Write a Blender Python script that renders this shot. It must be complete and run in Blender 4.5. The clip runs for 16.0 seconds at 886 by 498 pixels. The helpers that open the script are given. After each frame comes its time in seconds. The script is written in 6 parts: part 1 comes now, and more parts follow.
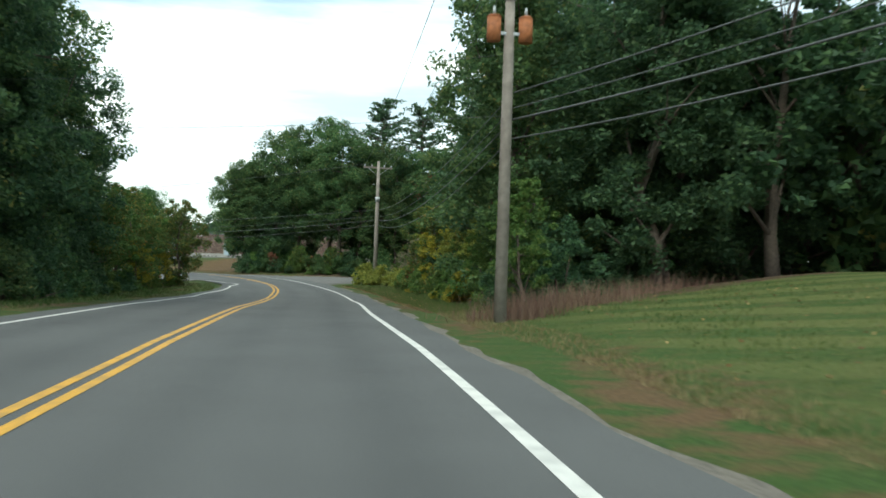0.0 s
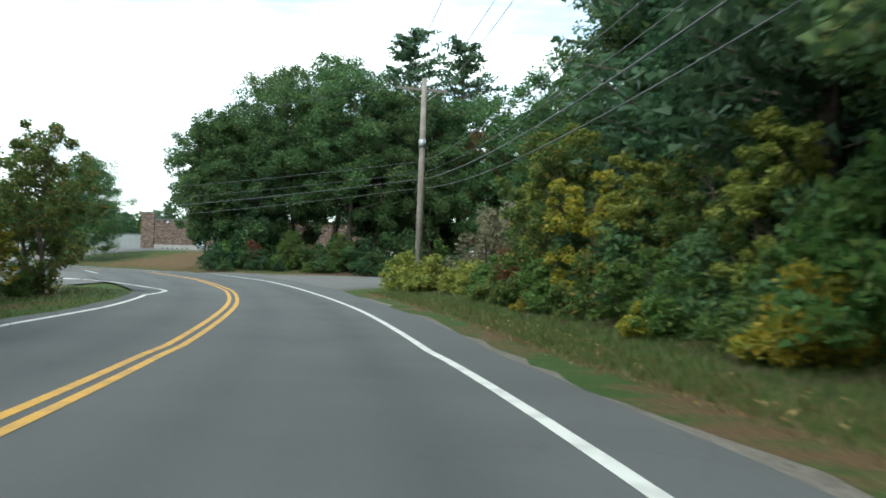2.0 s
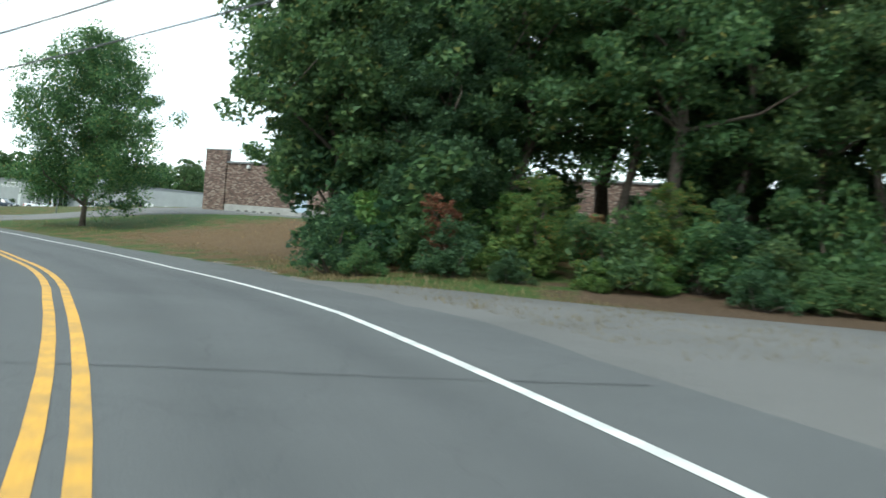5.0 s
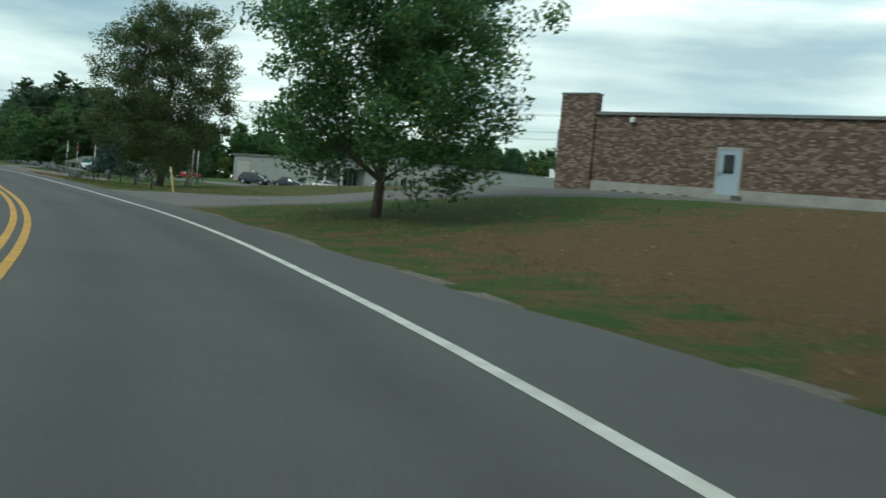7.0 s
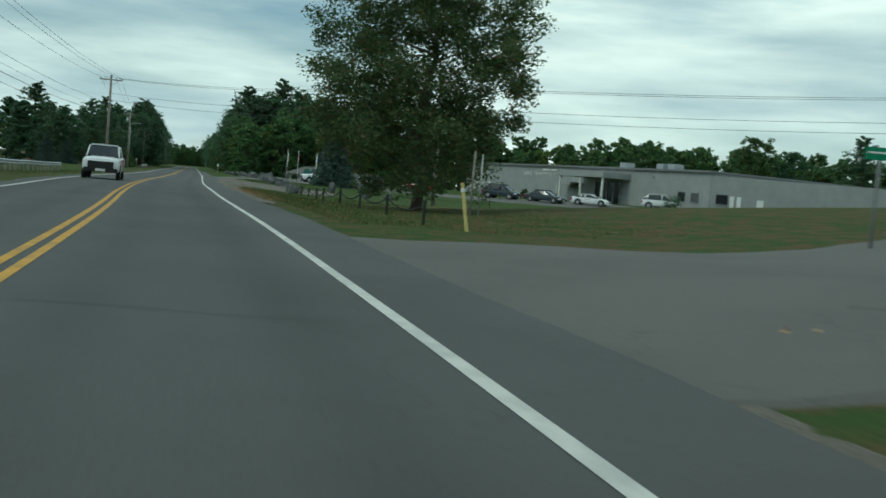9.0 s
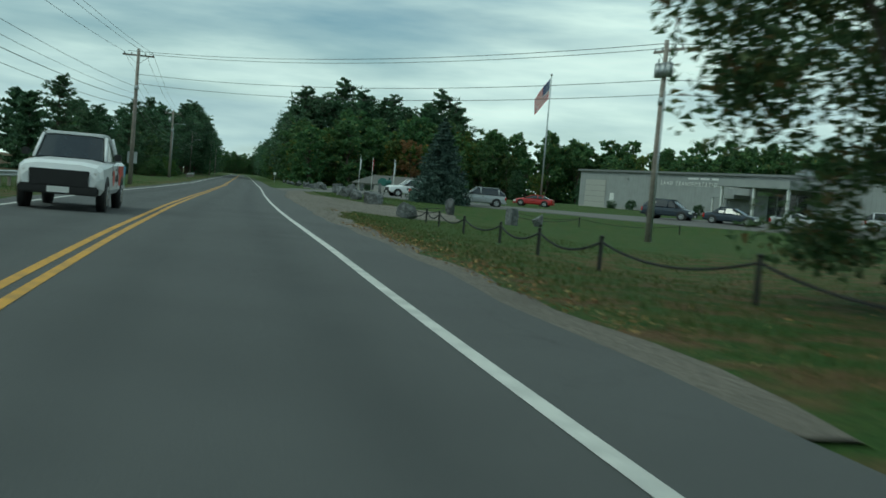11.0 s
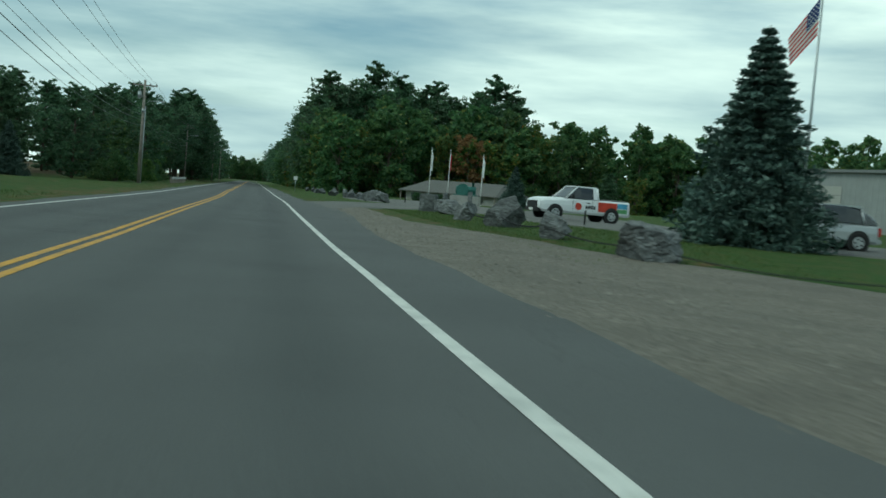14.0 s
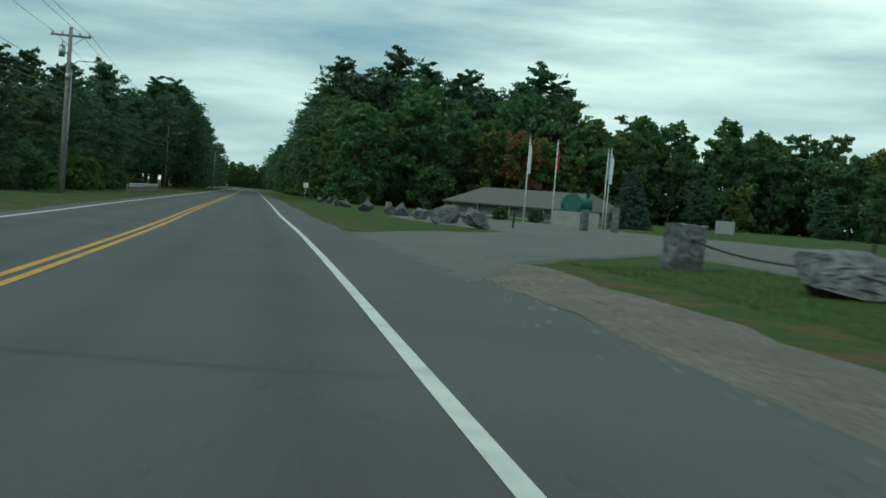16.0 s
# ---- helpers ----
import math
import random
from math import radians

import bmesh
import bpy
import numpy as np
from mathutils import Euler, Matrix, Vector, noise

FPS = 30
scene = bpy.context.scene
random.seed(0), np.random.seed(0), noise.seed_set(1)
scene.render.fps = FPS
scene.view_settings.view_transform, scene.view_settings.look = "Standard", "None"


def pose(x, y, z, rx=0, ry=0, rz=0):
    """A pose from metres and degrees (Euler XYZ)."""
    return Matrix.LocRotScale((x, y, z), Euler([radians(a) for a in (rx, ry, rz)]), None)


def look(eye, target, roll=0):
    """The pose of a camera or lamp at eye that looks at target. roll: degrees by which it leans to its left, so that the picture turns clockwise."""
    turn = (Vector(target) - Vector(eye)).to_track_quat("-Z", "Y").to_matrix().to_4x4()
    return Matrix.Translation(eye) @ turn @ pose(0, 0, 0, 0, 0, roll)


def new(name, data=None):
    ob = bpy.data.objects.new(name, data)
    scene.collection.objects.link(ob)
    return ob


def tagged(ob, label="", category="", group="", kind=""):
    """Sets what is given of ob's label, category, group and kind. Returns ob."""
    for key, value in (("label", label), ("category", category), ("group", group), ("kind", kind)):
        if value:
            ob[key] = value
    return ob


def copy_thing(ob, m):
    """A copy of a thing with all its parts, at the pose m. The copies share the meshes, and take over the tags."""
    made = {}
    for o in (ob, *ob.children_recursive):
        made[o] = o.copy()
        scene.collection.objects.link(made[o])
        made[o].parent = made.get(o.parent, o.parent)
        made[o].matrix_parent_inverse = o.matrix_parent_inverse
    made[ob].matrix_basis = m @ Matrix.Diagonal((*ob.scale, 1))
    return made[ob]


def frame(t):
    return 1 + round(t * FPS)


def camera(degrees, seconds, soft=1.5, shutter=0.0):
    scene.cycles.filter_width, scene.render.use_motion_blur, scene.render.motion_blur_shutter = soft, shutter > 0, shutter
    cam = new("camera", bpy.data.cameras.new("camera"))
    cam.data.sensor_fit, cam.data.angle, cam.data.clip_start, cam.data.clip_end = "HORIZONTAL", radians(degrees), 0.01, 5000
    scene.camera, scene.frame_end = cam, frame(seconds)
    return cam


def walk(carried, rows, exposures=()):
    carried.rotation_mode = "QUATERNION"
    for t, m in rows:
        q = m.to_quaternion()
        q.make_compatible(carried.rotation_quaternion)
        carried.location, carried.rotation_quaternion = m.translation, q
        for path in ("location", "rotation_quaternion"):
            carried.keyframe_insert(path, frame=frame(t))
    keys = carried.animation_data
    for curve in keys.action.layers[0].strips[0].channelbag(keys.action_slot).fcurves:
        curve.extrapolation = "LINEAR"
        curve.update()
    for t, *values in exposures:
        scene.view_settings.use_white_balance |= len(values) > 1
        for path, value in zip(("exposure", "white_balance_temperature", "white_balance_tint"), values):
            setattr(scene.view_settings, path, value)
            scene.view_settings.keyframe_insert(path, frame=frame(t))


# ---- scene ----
cam = camera(46.0, 16.0, soft=1.6, shutter=0.3)
# seconds, x, y, z, yaw, pitch, roll
PATH = [
    (0.0, -0.05, -0.06, 1.460, 0.04, 1.02, -1.94),
    (0.5, -0.96, 8.14, 1.390, 0.16, 0.93, -1.62),
    (1.0, -2.03, 16.12, 1.314, 0.10, 0.82, -1.62),
    (1.5, -3.15, 24.70, 1.193, 0.02, 0.85, -1.92),
    (2.0, -4.15, 33.23, 1.077, 0.05, 0.93, -1.95),
    (2.5, -5.34, 41.61, 0.982, 0.01, 0.98, -1.99),
    (3.0, -6.59, 49.34, 0.891, 0.03, 0.98, -2.34),
    (3.5, -8.28, 57.35, 0.927, 0.51, 0.79, -2.87),
    (4.0, -10.31, 65.41, 1.029, 1.51, 0.45, -3.48),
    (4.5, -12.60, 73.28, 1.170, 3.13, -0.01, -4.13),
    (5.0, -15.09, 80.75, 1.281, 5.48, -0.57, -4.73),
    (5.5, -17.73, 87.61, 1.317, 8.67, -1.18, -5.09),
    (6.0, -20.41, 93.71, 1.209, 12.69, -1.83, -5.13),
    (6.5, -22.91, 98.96, 1.155, 16.85, -2.42, -5.29),
    (7.0, -26.25, 104.78, 1.159, 20.66, -2.87, -5.19),
    (7.5, -30.04, 110.54, 1.169, 24.47, -3.22, -4.84),
    (8.0, -34.38, 116.01, 1.219, 27.92, -3.38, -5.10),
    (8.5, -39.32, 121.46, 1.261, 30.32, -3.42, -5.03),
    (9.0, -44.66, 127.07, 1.288, 32.13, -3.43, -4.96),
    (9.5, -50.39, 132.71, 1.306, 33.28, -3.37, -4.90),
    (10.0, -56.46, 138.39, 1.313, 34.02, -3.33, -4.86),
    (10.5, -62.74, 144.19, 1.330, 34.48, -3.28, -4.85),
    (11.0, -69.17, 150.18, 1.332, 34.75, -3.25, -4.88),
    (11.5, -75.67, 156.37, 1.327, 34.87, -3.24, -4.87),
    (12.0, -82.23, 162.85, 1.265, 35.06, -3.22, -4.77),
    (12.5, -88.90, 169.33, 1.209, 35.12, -3.15, -4.80),
    (13.0, -95.21, 175.41, 1.130, 35.03, -3.09, -4.82),
    (13.5, -101.81, 182.13, 1.048, 35.20, -2.99, -4.80),
    (14.0, -108.58, 188.78, 0.967, 35.22, -2.93, -4.81),
    (14.5, -115.51, 195.67, 0.936, 35.31, -2.81, -4.66),
    (15.0, -122.39, 202.52, 0.956, 35.29, -2.66, -4.57),
    (15.5, -128.76, 209.01, 0.967, 35.30, -2.57, -4.53),
    (16.0, -135.71, 216.13, 1.014, 35.23, -2.53, -4.75),
]
walk(cam, [(t, pose(x, y, z, 90 + p, r, w)) for t, x, y, z, w, p, r in PATH],
     exposures=[(0.0, 0.95, 6450, -3), (1.5, 1.1, 6250, -1), (3.0, 1.4, 6100, 0), (5.5, 1.25, 6100, -1), (6.0, 1.0, 6200, -3), (6.5, 0.7, 6400, -2), (7.0, 0.15, 6200, -9), (8.0, 0.3, 6300, -6), (8.5, -0.1, 6100, -11), (11.5, -0.25, 5880, -20), (12.5, -0.12, 5880, -20), (16.0, -0.15, 5880, -20)])

# ---- sky and sun ----
world = bpy.data.worlds.new("sky")
scene.world = world
world.use_nodes = True


def sky_nodes():
    nt = world.node_tree
    nt.nodes.clear()
    n, l = nt.nodes.new, nt.links.new
    out, bg = n("ShaderNodeOutputWorld"), n("ShaderNodeBackground")
    sky = n("ShaderNodeTexSky")
    sky.sky_type, sky.sun_disc = "NISHITA", False
    sky.sun_elevation, sky.sun_rotation = radians(48), radians(200)
    co, mp = n("ShaderNodeTexCoord"), n("ShaderNodeMapping")
    mp.inputs["Scale"].default_value = (1.2, 1.2, 7.0)
    mp.inputs["Rotation"].default_value = (0.1, 0.06, 2.9)
    nz = n("ShaderNodeTexNoise")
    nz.inputs["Scale"].default_value, nz.inputs["Detail"].default_value, nz.inputs["Roughness"].default_value = 1.5, 7, 0.55
    rp = n("ShaderNodeValToRGB")
    rp.color_ramp.elements[0].position, rp.color_ramp.elements[0].color = 0.34, (0, 0, 0, 1)
    rp.color_ramp.elements[1].position, rp.color_ramp.elements[1].color = 0.56, (1, 1, 1, 1)
    nz2 = n("ShaderNodeTexNoise")
    nz2.inputs["Scale"].default_value, nz2.inputs["Detail"].default_value = 2.6, 6
    cl = n("ShaderNodeValToRGB")
    cl.color_ramp.elements[0].position, cl.color_ramp.elements[0].color = 0.34, (4.7, 5.6, 6.4, 1)
    cl.color_ramp.elements[1].position, cl.color_ramp.elements[1].color = 0.66, (11.0, 11.3, 11.0, 1)
    mix = n("ShaderNodeMix")
    mix.data_type = "RGBA"
    l(co.outputs["Generated"], mp.inputs["Vector"])
    l(mp.outputs["Vector"], nz.inputs["Vector"])
    l(mp.outputs["Vector"], nz2.inputs["Vector"])
    l(nz.outputs["Fac"], rp.inputs["Fac"])
    l(nz2.outputs["Fac"], cl.inputs["Fac"])
    l(rp.outputs["Color"], mix.inputs["Factor"])
    l(sky.outputs["Color"], mix.inputs[6])
    l(cl.outputs["Color"], mix.inputs[7])
    l(mix.outputs[2], bg.inputs["Color"])
    bg.inputs["Strength"].default_value = 0.1
    l(bg.outputs["Background"], out.inputs["Surface"])


sky_nodes()
sun = new("sun", bpy.data.lights.new("sun", "SUN"))
sun.data.energy, sun.data.angle, sun.data.color = 1.0, radians(18), (1.0, 0.95, 0.88)
sun.matrix_world = look((0, 0, 60), (18, 36, 14))
scene.view_settings.exposure = 0.0


# ---- materials ----
def mat(name, base, rough=0.8, metal=0.0, var=0.15, scale=6.0, bump=0.0, bscale=None, spec=0.4,
        dark=None, stain=0.0, sscale=0.6, coord="Object", per_object=0.0):
    """A surface with grain at one scale, stains at another and a fine relief."""
    m = bpy.data.materials.new(name)
    m.use_nodes = True
    nt = m.node_tree
    n, l = nt.nodes.new, nt.links.new
    b = nt.nodes["Principled BSDF"]
    b.inputs["Roughness"].default_value, b.inputs["Metallic"].default_value = rough, metal
    b.inputs["Specular IOR Level"].default_value = spec
    co = n("ShaderNodeTexCoord")
    nz = n("ShaderNodeTexNoise")
    nz.inputs["Scale"].default_value, nz.inputs["Detail"].default_value = scale, 6
    l(co.outputs[coord], nz.inputs["Vector"])
    lo = tuple(c * (1 - var) for c in base) + (1,)
    hi = tuple(min(1, c * (1 + var)) for c in base) + (1,)
    rp = n("ShaderNodeValToRGB")
    rp.color_ramp.elements[0].position, rp.color_ramp.elements[0].color = 0.3, lo
    rp.color_ramp.elements[1].position, rp.color_ramp.elements[1].color = 0.7, hi
    l(nz.outputs["Fac"], rp.inputs["Fac"])
    col = rp.outputs["Color"]
    if stain > 0:
        n2 = n("ShaderNodeTexNoise")
        n2.inputs["Scale"].default_value, n2.inputs["Detail"].default_value = sscale, 4
        l(co.outputs[coord], n2.inputs["Vector"])
        r2 = n("ShaderNodeValToRGB")
        r2.color_ramp.elements[0].position, r2.color_ramp.elements[0].color = 0.42, (0, 0, 0, 1)
        r2.color_ramp.elements[1].position, r2.color_ramp.elements[1].color = 0.66, (stain, stain, stain, 1)
        l(n2.outputs["Fac"], r2.inputs["Fac"])
        mx = n("ShaderNodeMix")
        mx.data_type = "RGBA"
        l(r2.outputs["Color"], mx.inputs["Factor"])
        l(col, mx.inputs[6])
        mx.inputs[7].default_value = tuple(dark or [c * 0.5 for c in base]) + (1,)
        col = mx.outputs[2]
    if per_object > 0:
        oi = n("ShaderNodeObjectInfo")
        hs = n("ShaderNodeHueSaturation")
        mr = n("ShaderNodeMapRange")
        mr.inputs["To Min"].default_value, mr.inputs["To Max"].default_value = 1 - per_object, 1 + per_object
        l(oi.outputs["Random"], mr.inputs["Value"])
        l(mr.outputs["Result"], hs.inputs["Value"])
        l(col, hs.inputs["Color"])
        col = hs.outputs["Color"]
    l(col, b.inputs["Base Color"])
    if bump > 0:
        n3 = n("ShaderNodeTexNoise")
        n3.inputs["Scale"].default_value, n3.inputs["Detail"].default_value = bscale or scale * 4, 5
        l(co.outputs[coord], n3.inputs["Vector"])
        bp = n("ShaderNodeBump")
        bp.inputs["Strength"].default_value, bp.inputs["Distance"].default_value = bump, 0.05
        l(n3.outputs["Fac"], bp.inputs["Height"])
        l(bp.outputs["Normal"], b.inputs["Normal"])
    return m


def leaf_mat(name, ramp, trans=0.45, objvar=0.12):
    """Leaves that differ in colour from one to the next and let some light through."""
    m = bpy.data.materials.new(name)
    m.use_nodes = True
    nt = m.node_tree
    n, l = nt.nodes.new, nt.links.new
    b, out = nt.nodes["Principled BSDF"], nt.nodes["Material Output"]
    b.inputs["Roughness"].default_value = 0.55
    b.inputs["Specular IOR Level"].default_value = 0.25
    ge = n("ShaderNodeNewGeometry")
    rp = n("ShaderNodeValToRGB")
    els = rp.color_ramp.elements
    while len(els) < len(ramp):
        els.new(0.5)
    for e, (p, c) in zip(els, ramp):
        e.position, e.color = p, tuple(c) + (1,)
    l(ge.outputs["Random Per Island"], rp.inputs["Fac"])
    oi, hs, mr = n("ShaderNodeObjectInfo"), n("ShaderNodeHueSaturation"), n("ShaderNodeMapRange")
    mr.inputs["To Min"].default_value, mr.inputs["To Max"].default_value = 1 - objvar, 1 + objvar
    l(oi.outputs["Random"], mr.inputs["Value"])
    l(mr.outputs["Result"], hs.inputs["Value"])
    m2 = n("ShaderNodeMapRange")
    m2.inputs["To Min"].default_value, m2.inputs["To Max"].default_value = 0.485, 0.515
    l(oi.outputs["Random"], m2.inputs["Value"])
    l(m2.outputs["Result"], hs.inputs["Hue"])
    l(rp.outputs["Color"], hs.inputs["Color"])
    l(hs.outputs["Color"], b.inputs["Base Color"])
    t = n("ShaderNodeBsdfTranslucent")
    l(hs.outputs["Color"], t.inputs["Color"])
    mx = n("ShaderNodeMixShader")
    mx.inputs["Fac"].default_value = trans
    l(b.outputs["BSDF"], mx.inputs[1])
    l(t.outputs["BSDF"], mx.inputs[2])
    l(mx.outputs["Shader"], out.inputs["Surface"])
    return m


def asphalt_mat(name, base, lanes=True):
    """Worn asphalt: aggregate grain, patchy wear, fine crazing, and darker bands where the wheels run."""
    m = mat(name, base, 0.88, var=0.22, scale=55, bump=0.4, bscale=150, stain=0.5, sscale=0.3, dark=tuple(c * 0.72 for c in base))
    nt = m.node_tree
    n, l = nt.nodes.new, nt.links.new
    b = nt.nodes["Principled BSDF"]
    col = b.inputs["Base Color"].links[0].from_socket
    co = n("ShaderNodeTexCoord")

    def dim(fac, k):
        nonlocal col
        x = n("ShaderNodeMix")
        x.data_type = "RGBA"
        x.blend_type = "MULTIPLY"
        l(fac, x.inputs["Factor"])
        l(col, x.inputs[6])
        x.inputs[7].default_value = k
        col = x.outputs[2]

    def ramp(src, *stops):
        r = n("ShaderNodeValToRGB")
        els = r.color_ramp.elements
        while len(els) < len(stops):
            els.new(0.5)
        for e, (p, v) in zip(els, stops):
            e.position, e.color = p, (v, v, v, 1)
        l(src, r.inputs["Fac"])
        return r.outputs["Color"]

    # fine crazing, only in patches
    nz = n("ShaderNodeTexNoise")
    nz.inputs["Scale"].default_value, nz.inputs["Detail"].default_value = 2.0, 3
    l(co.outputs["Object"], nz.inputs["Vector"])
    ad = n("ShaderNodeMixRGB")
    ad.blend_type, ad.inputs[0].default_value = "ADD", 0.35
    l(co.outputs["Object"], ad.inputs[1])
    l(nz.outputs["Color"], ad.inputs[2])
    vo = n("ShaderNodeTexVoronoi")
    vo.feature = "DISTANCE_TO_EDGE"
    vo.inputs["Scale"].default_value = 0.55
    l(ad.outputs["Color"], vo.inputs["Vector"])
    line = ramp(vo.outputs["Distance"], (0.0, 1.0), (0.006, 0.0))
    big = n("ShaderNodeTexNoise")
    big.inputs["Scale"].default_value = 0.09
    l(co.outputs["Object"], big.inputs["Vector"])
    mk = n("ShaderNodeMath")
    mk.operation = "MULTIPLY"
    l(line, mk.inputs[0])
    l(ramp(big.outputs["Fac"], (0.5, 0.0), (0.62, 0.8)), mk.inputs[1])
    dim(mk.outputs["Value"], (0.62, 0.62, 0.62, 1))
    if lanes:
        at = n("ShaderNodeAttribute")
        at.attribute_name = "wear"
        n4 = n("ShaderNodeTexNoise")
        n4.inputs["Scale"].default_value = 0.5
        l(co.outputs["Object"], n4.inputs["Vector"])
        mu = n("ShaderNodeMath")
        mu.operation = "MULTIPLY"
        l(at.outputs["Fac"], mu.inputs[0])
        l(ramp(n4.outputs["Fac"], (0.3, 0.55), (0.7, 1.0)), mu.inputs[1])
        dim(mu.outputs["Value"], (0.72, 0.73, 0.74, 1))
    l(col, b.inputs["Base Color"])
    return m


M = {
    "asphalt": asphalt_mat("asphalt", (0.098, 0.1, 0.099)),
    "drive": asphalt_mat("drive_asphalt", (0.135, 0.13, 0.122), False),
    "gravel": mat("gravel", (0.175, 0.155, 0.128), 0.95, var=0.6, scale=16, bump=1.0, bscale=30, stain=0.6, sscale=0.6, dark=(0.115, 0.102, 0.085)),
    "yellow": mat("yellow_paint", (0.55, 0.29, 0.03), 0.7, var=0.15, scale=30, stain=0.6, sscale=3.0, dark=(0.24, 0.16, 0.06)),
    "white": mat("white_paint", (0.62, 0.61, 0.57), 0.7, var=0.1, scale=30, stain=0.5, sscale=3.0, dark=(0.3, 0.3, 0.29)),
    "crack": mat("tar_seal", (0.03, 0.03, 0.03), 0.6),
    "bark": mat("bark", (0.12, 0.095, 0.075), 0.95, var=0.3, scale=9, bump=0.8, bscale=14),
    "pole": mat("pole_wood", (0.27, 0.24, 0.21), 0.9, var=0.2, scale=5, bump=0.4, bscale=25, stain=0.5, sscale=0.8, dark=(0.16, 0.13, 0.11)),
    "rust": mat("rusty_metal", (0.36, 0.13, 0.05), 0.75, var=0.3, scale=8, stain=0.5, sscale=5, dark=(0.2, 0.08, 0.04)),
    "galv": mat("galvanised_metal", (0.4, 0.42, 0.43), 0.45, 0.7, var=0.12, scale=12),
    "wire": mat("black_cable", (0.02, 0.02, 0.022), 0.6),
    # paler than black: the sheen along the wires is put into the colour
    "cable": mat("sheen_grey_cable", (0.075, 0.078, 0.08), 0.5),
    "black": mat("black_paint", (0.02, 0.02, 0.02), 0.5),
    "siding": mat("grey_metal_siding", (0.29, 0.3, 0.295), 0.55, 0.0, var=0.06, scale=1.2, stain=0.15, sscale=0.5),
    "trim": mat("dark_trim", (0.17, 0.175, 0.175), 0.5),
    "doorgrey": mat("pale_door_paint", (0.38, 0.37, 0.34), 0.5, var=0.05),
    "doorblue": mat("blue_grey_door_paint", (0.36, 0.45, 0.52), 0.45, var=0.05),
    "glass": mat("dark_glass", (0.02, 0.025, 0.03), 0.08, spec=0.7),
    "rock": mat("grey_granite", (0.13, 0.135, 0.135), 0.85, var=0.5, scale=5, bump=1.0, bscale=9, stain=0.8, sscale=1.6, dark=(0.05, 0.053, 0.054), per_object=0.2),
    "shingle": mat("weathered_shingles", (0.11, 0.108, 0.1), 0.9, var=0.2, scale=14, bump=0.5, bscale=20),
    "rubber": mat("tyre_rubber", (0.018, 0.018, 0.018), 0.85),
    "alloy": mat("alloy_rim", (0.45, 0.46, 0.47), 0.35, 0.8),
    "chrome": mat("chrome", (0.6, 0.6, 0.6), 0.2, 1.0),
    "carwhite": mat("white_car_paint", (0.72, 0.73, 0.74), 0.25, var=0.02, spec=0.6),
    "carsilver": mat("silver_car_paint", (0.4, 0.42, 0.43), 0.3, 0.3, var=0.03, spec=0.6),
    "carred": mat("red_car_paint", (0.36, 0.02, 0.02), 0.3, var=0.03, spec=0.6),
    "cardark": mat("dark_blue_car_paint", (0.025, 0.035, 0.05), 0.25, var=0.03, spec=0.6),
    "wrapred": mat("red_vinyl_wrap", (0.5, 0.05, 0.025), 0.4, var=0.2, scale=3),
    "wrapblue": mat("blue_vinyl_wrap", (0.12, 0.36, 0.55), 0.4, var=0.25, scale=3),
    "wrapgreen": mat("green_vinyl_wrap", (0.12, 0.3, 0.12), 0.4, var=0.25, scale=3),
    "lamp": mat("lamp_lens", (0.7, 0.7, 0.68), 0.15, spec=0.7),
    "redlens": mat("red_lens", (0.4, 0.02, 0.02), 0.2, spec=0.6),
    "signwhite": mat("white_sign", (0.7, 0.7, 0.68), 0.5, var=0.05),
    "signgreen": mat("green_sign", (0.02, 0.2, 0.1), 0.45, var=0.05),
    "signred": mat("red_sign", (0.5, 0.02, 0.03), 0.5, var=0.05),
    "yellowpost": mat("yellow_post_paint", (0.6, 0.5, 0.2), 0.6, var=0.1),
    "green_iron": mat("green_iron", (0.04, 0.13, 0.11), 0.55, var=0.2, scale=5),
    "conc": mat("concrete", (0.36, 0.35, 0.33), 0.9, var=0.12, scale=6, bump=0.3, stain=0.3, sscale=1.5),
    "canvas": mat("white_cloth", (0.7, 0.7, 0.68), 0.9, var=0.04),
    "redcloth": mat("red_cloth", (0.45, 0.04, 0.05), 0.9, var=0.05),
    "bluecloth": mat("blue_cloth", (0.03, 0.05, 0.16), 0.9, var=0.05),
    "stone": mat("loose_stones", (0.19, 0.175, 0.15), 0.9, var=0.4, scale=4),
    "stem": mat("dry_stems", (0.25, 0.17, 0.12), 0.95, var=0.3, scale=4),
}
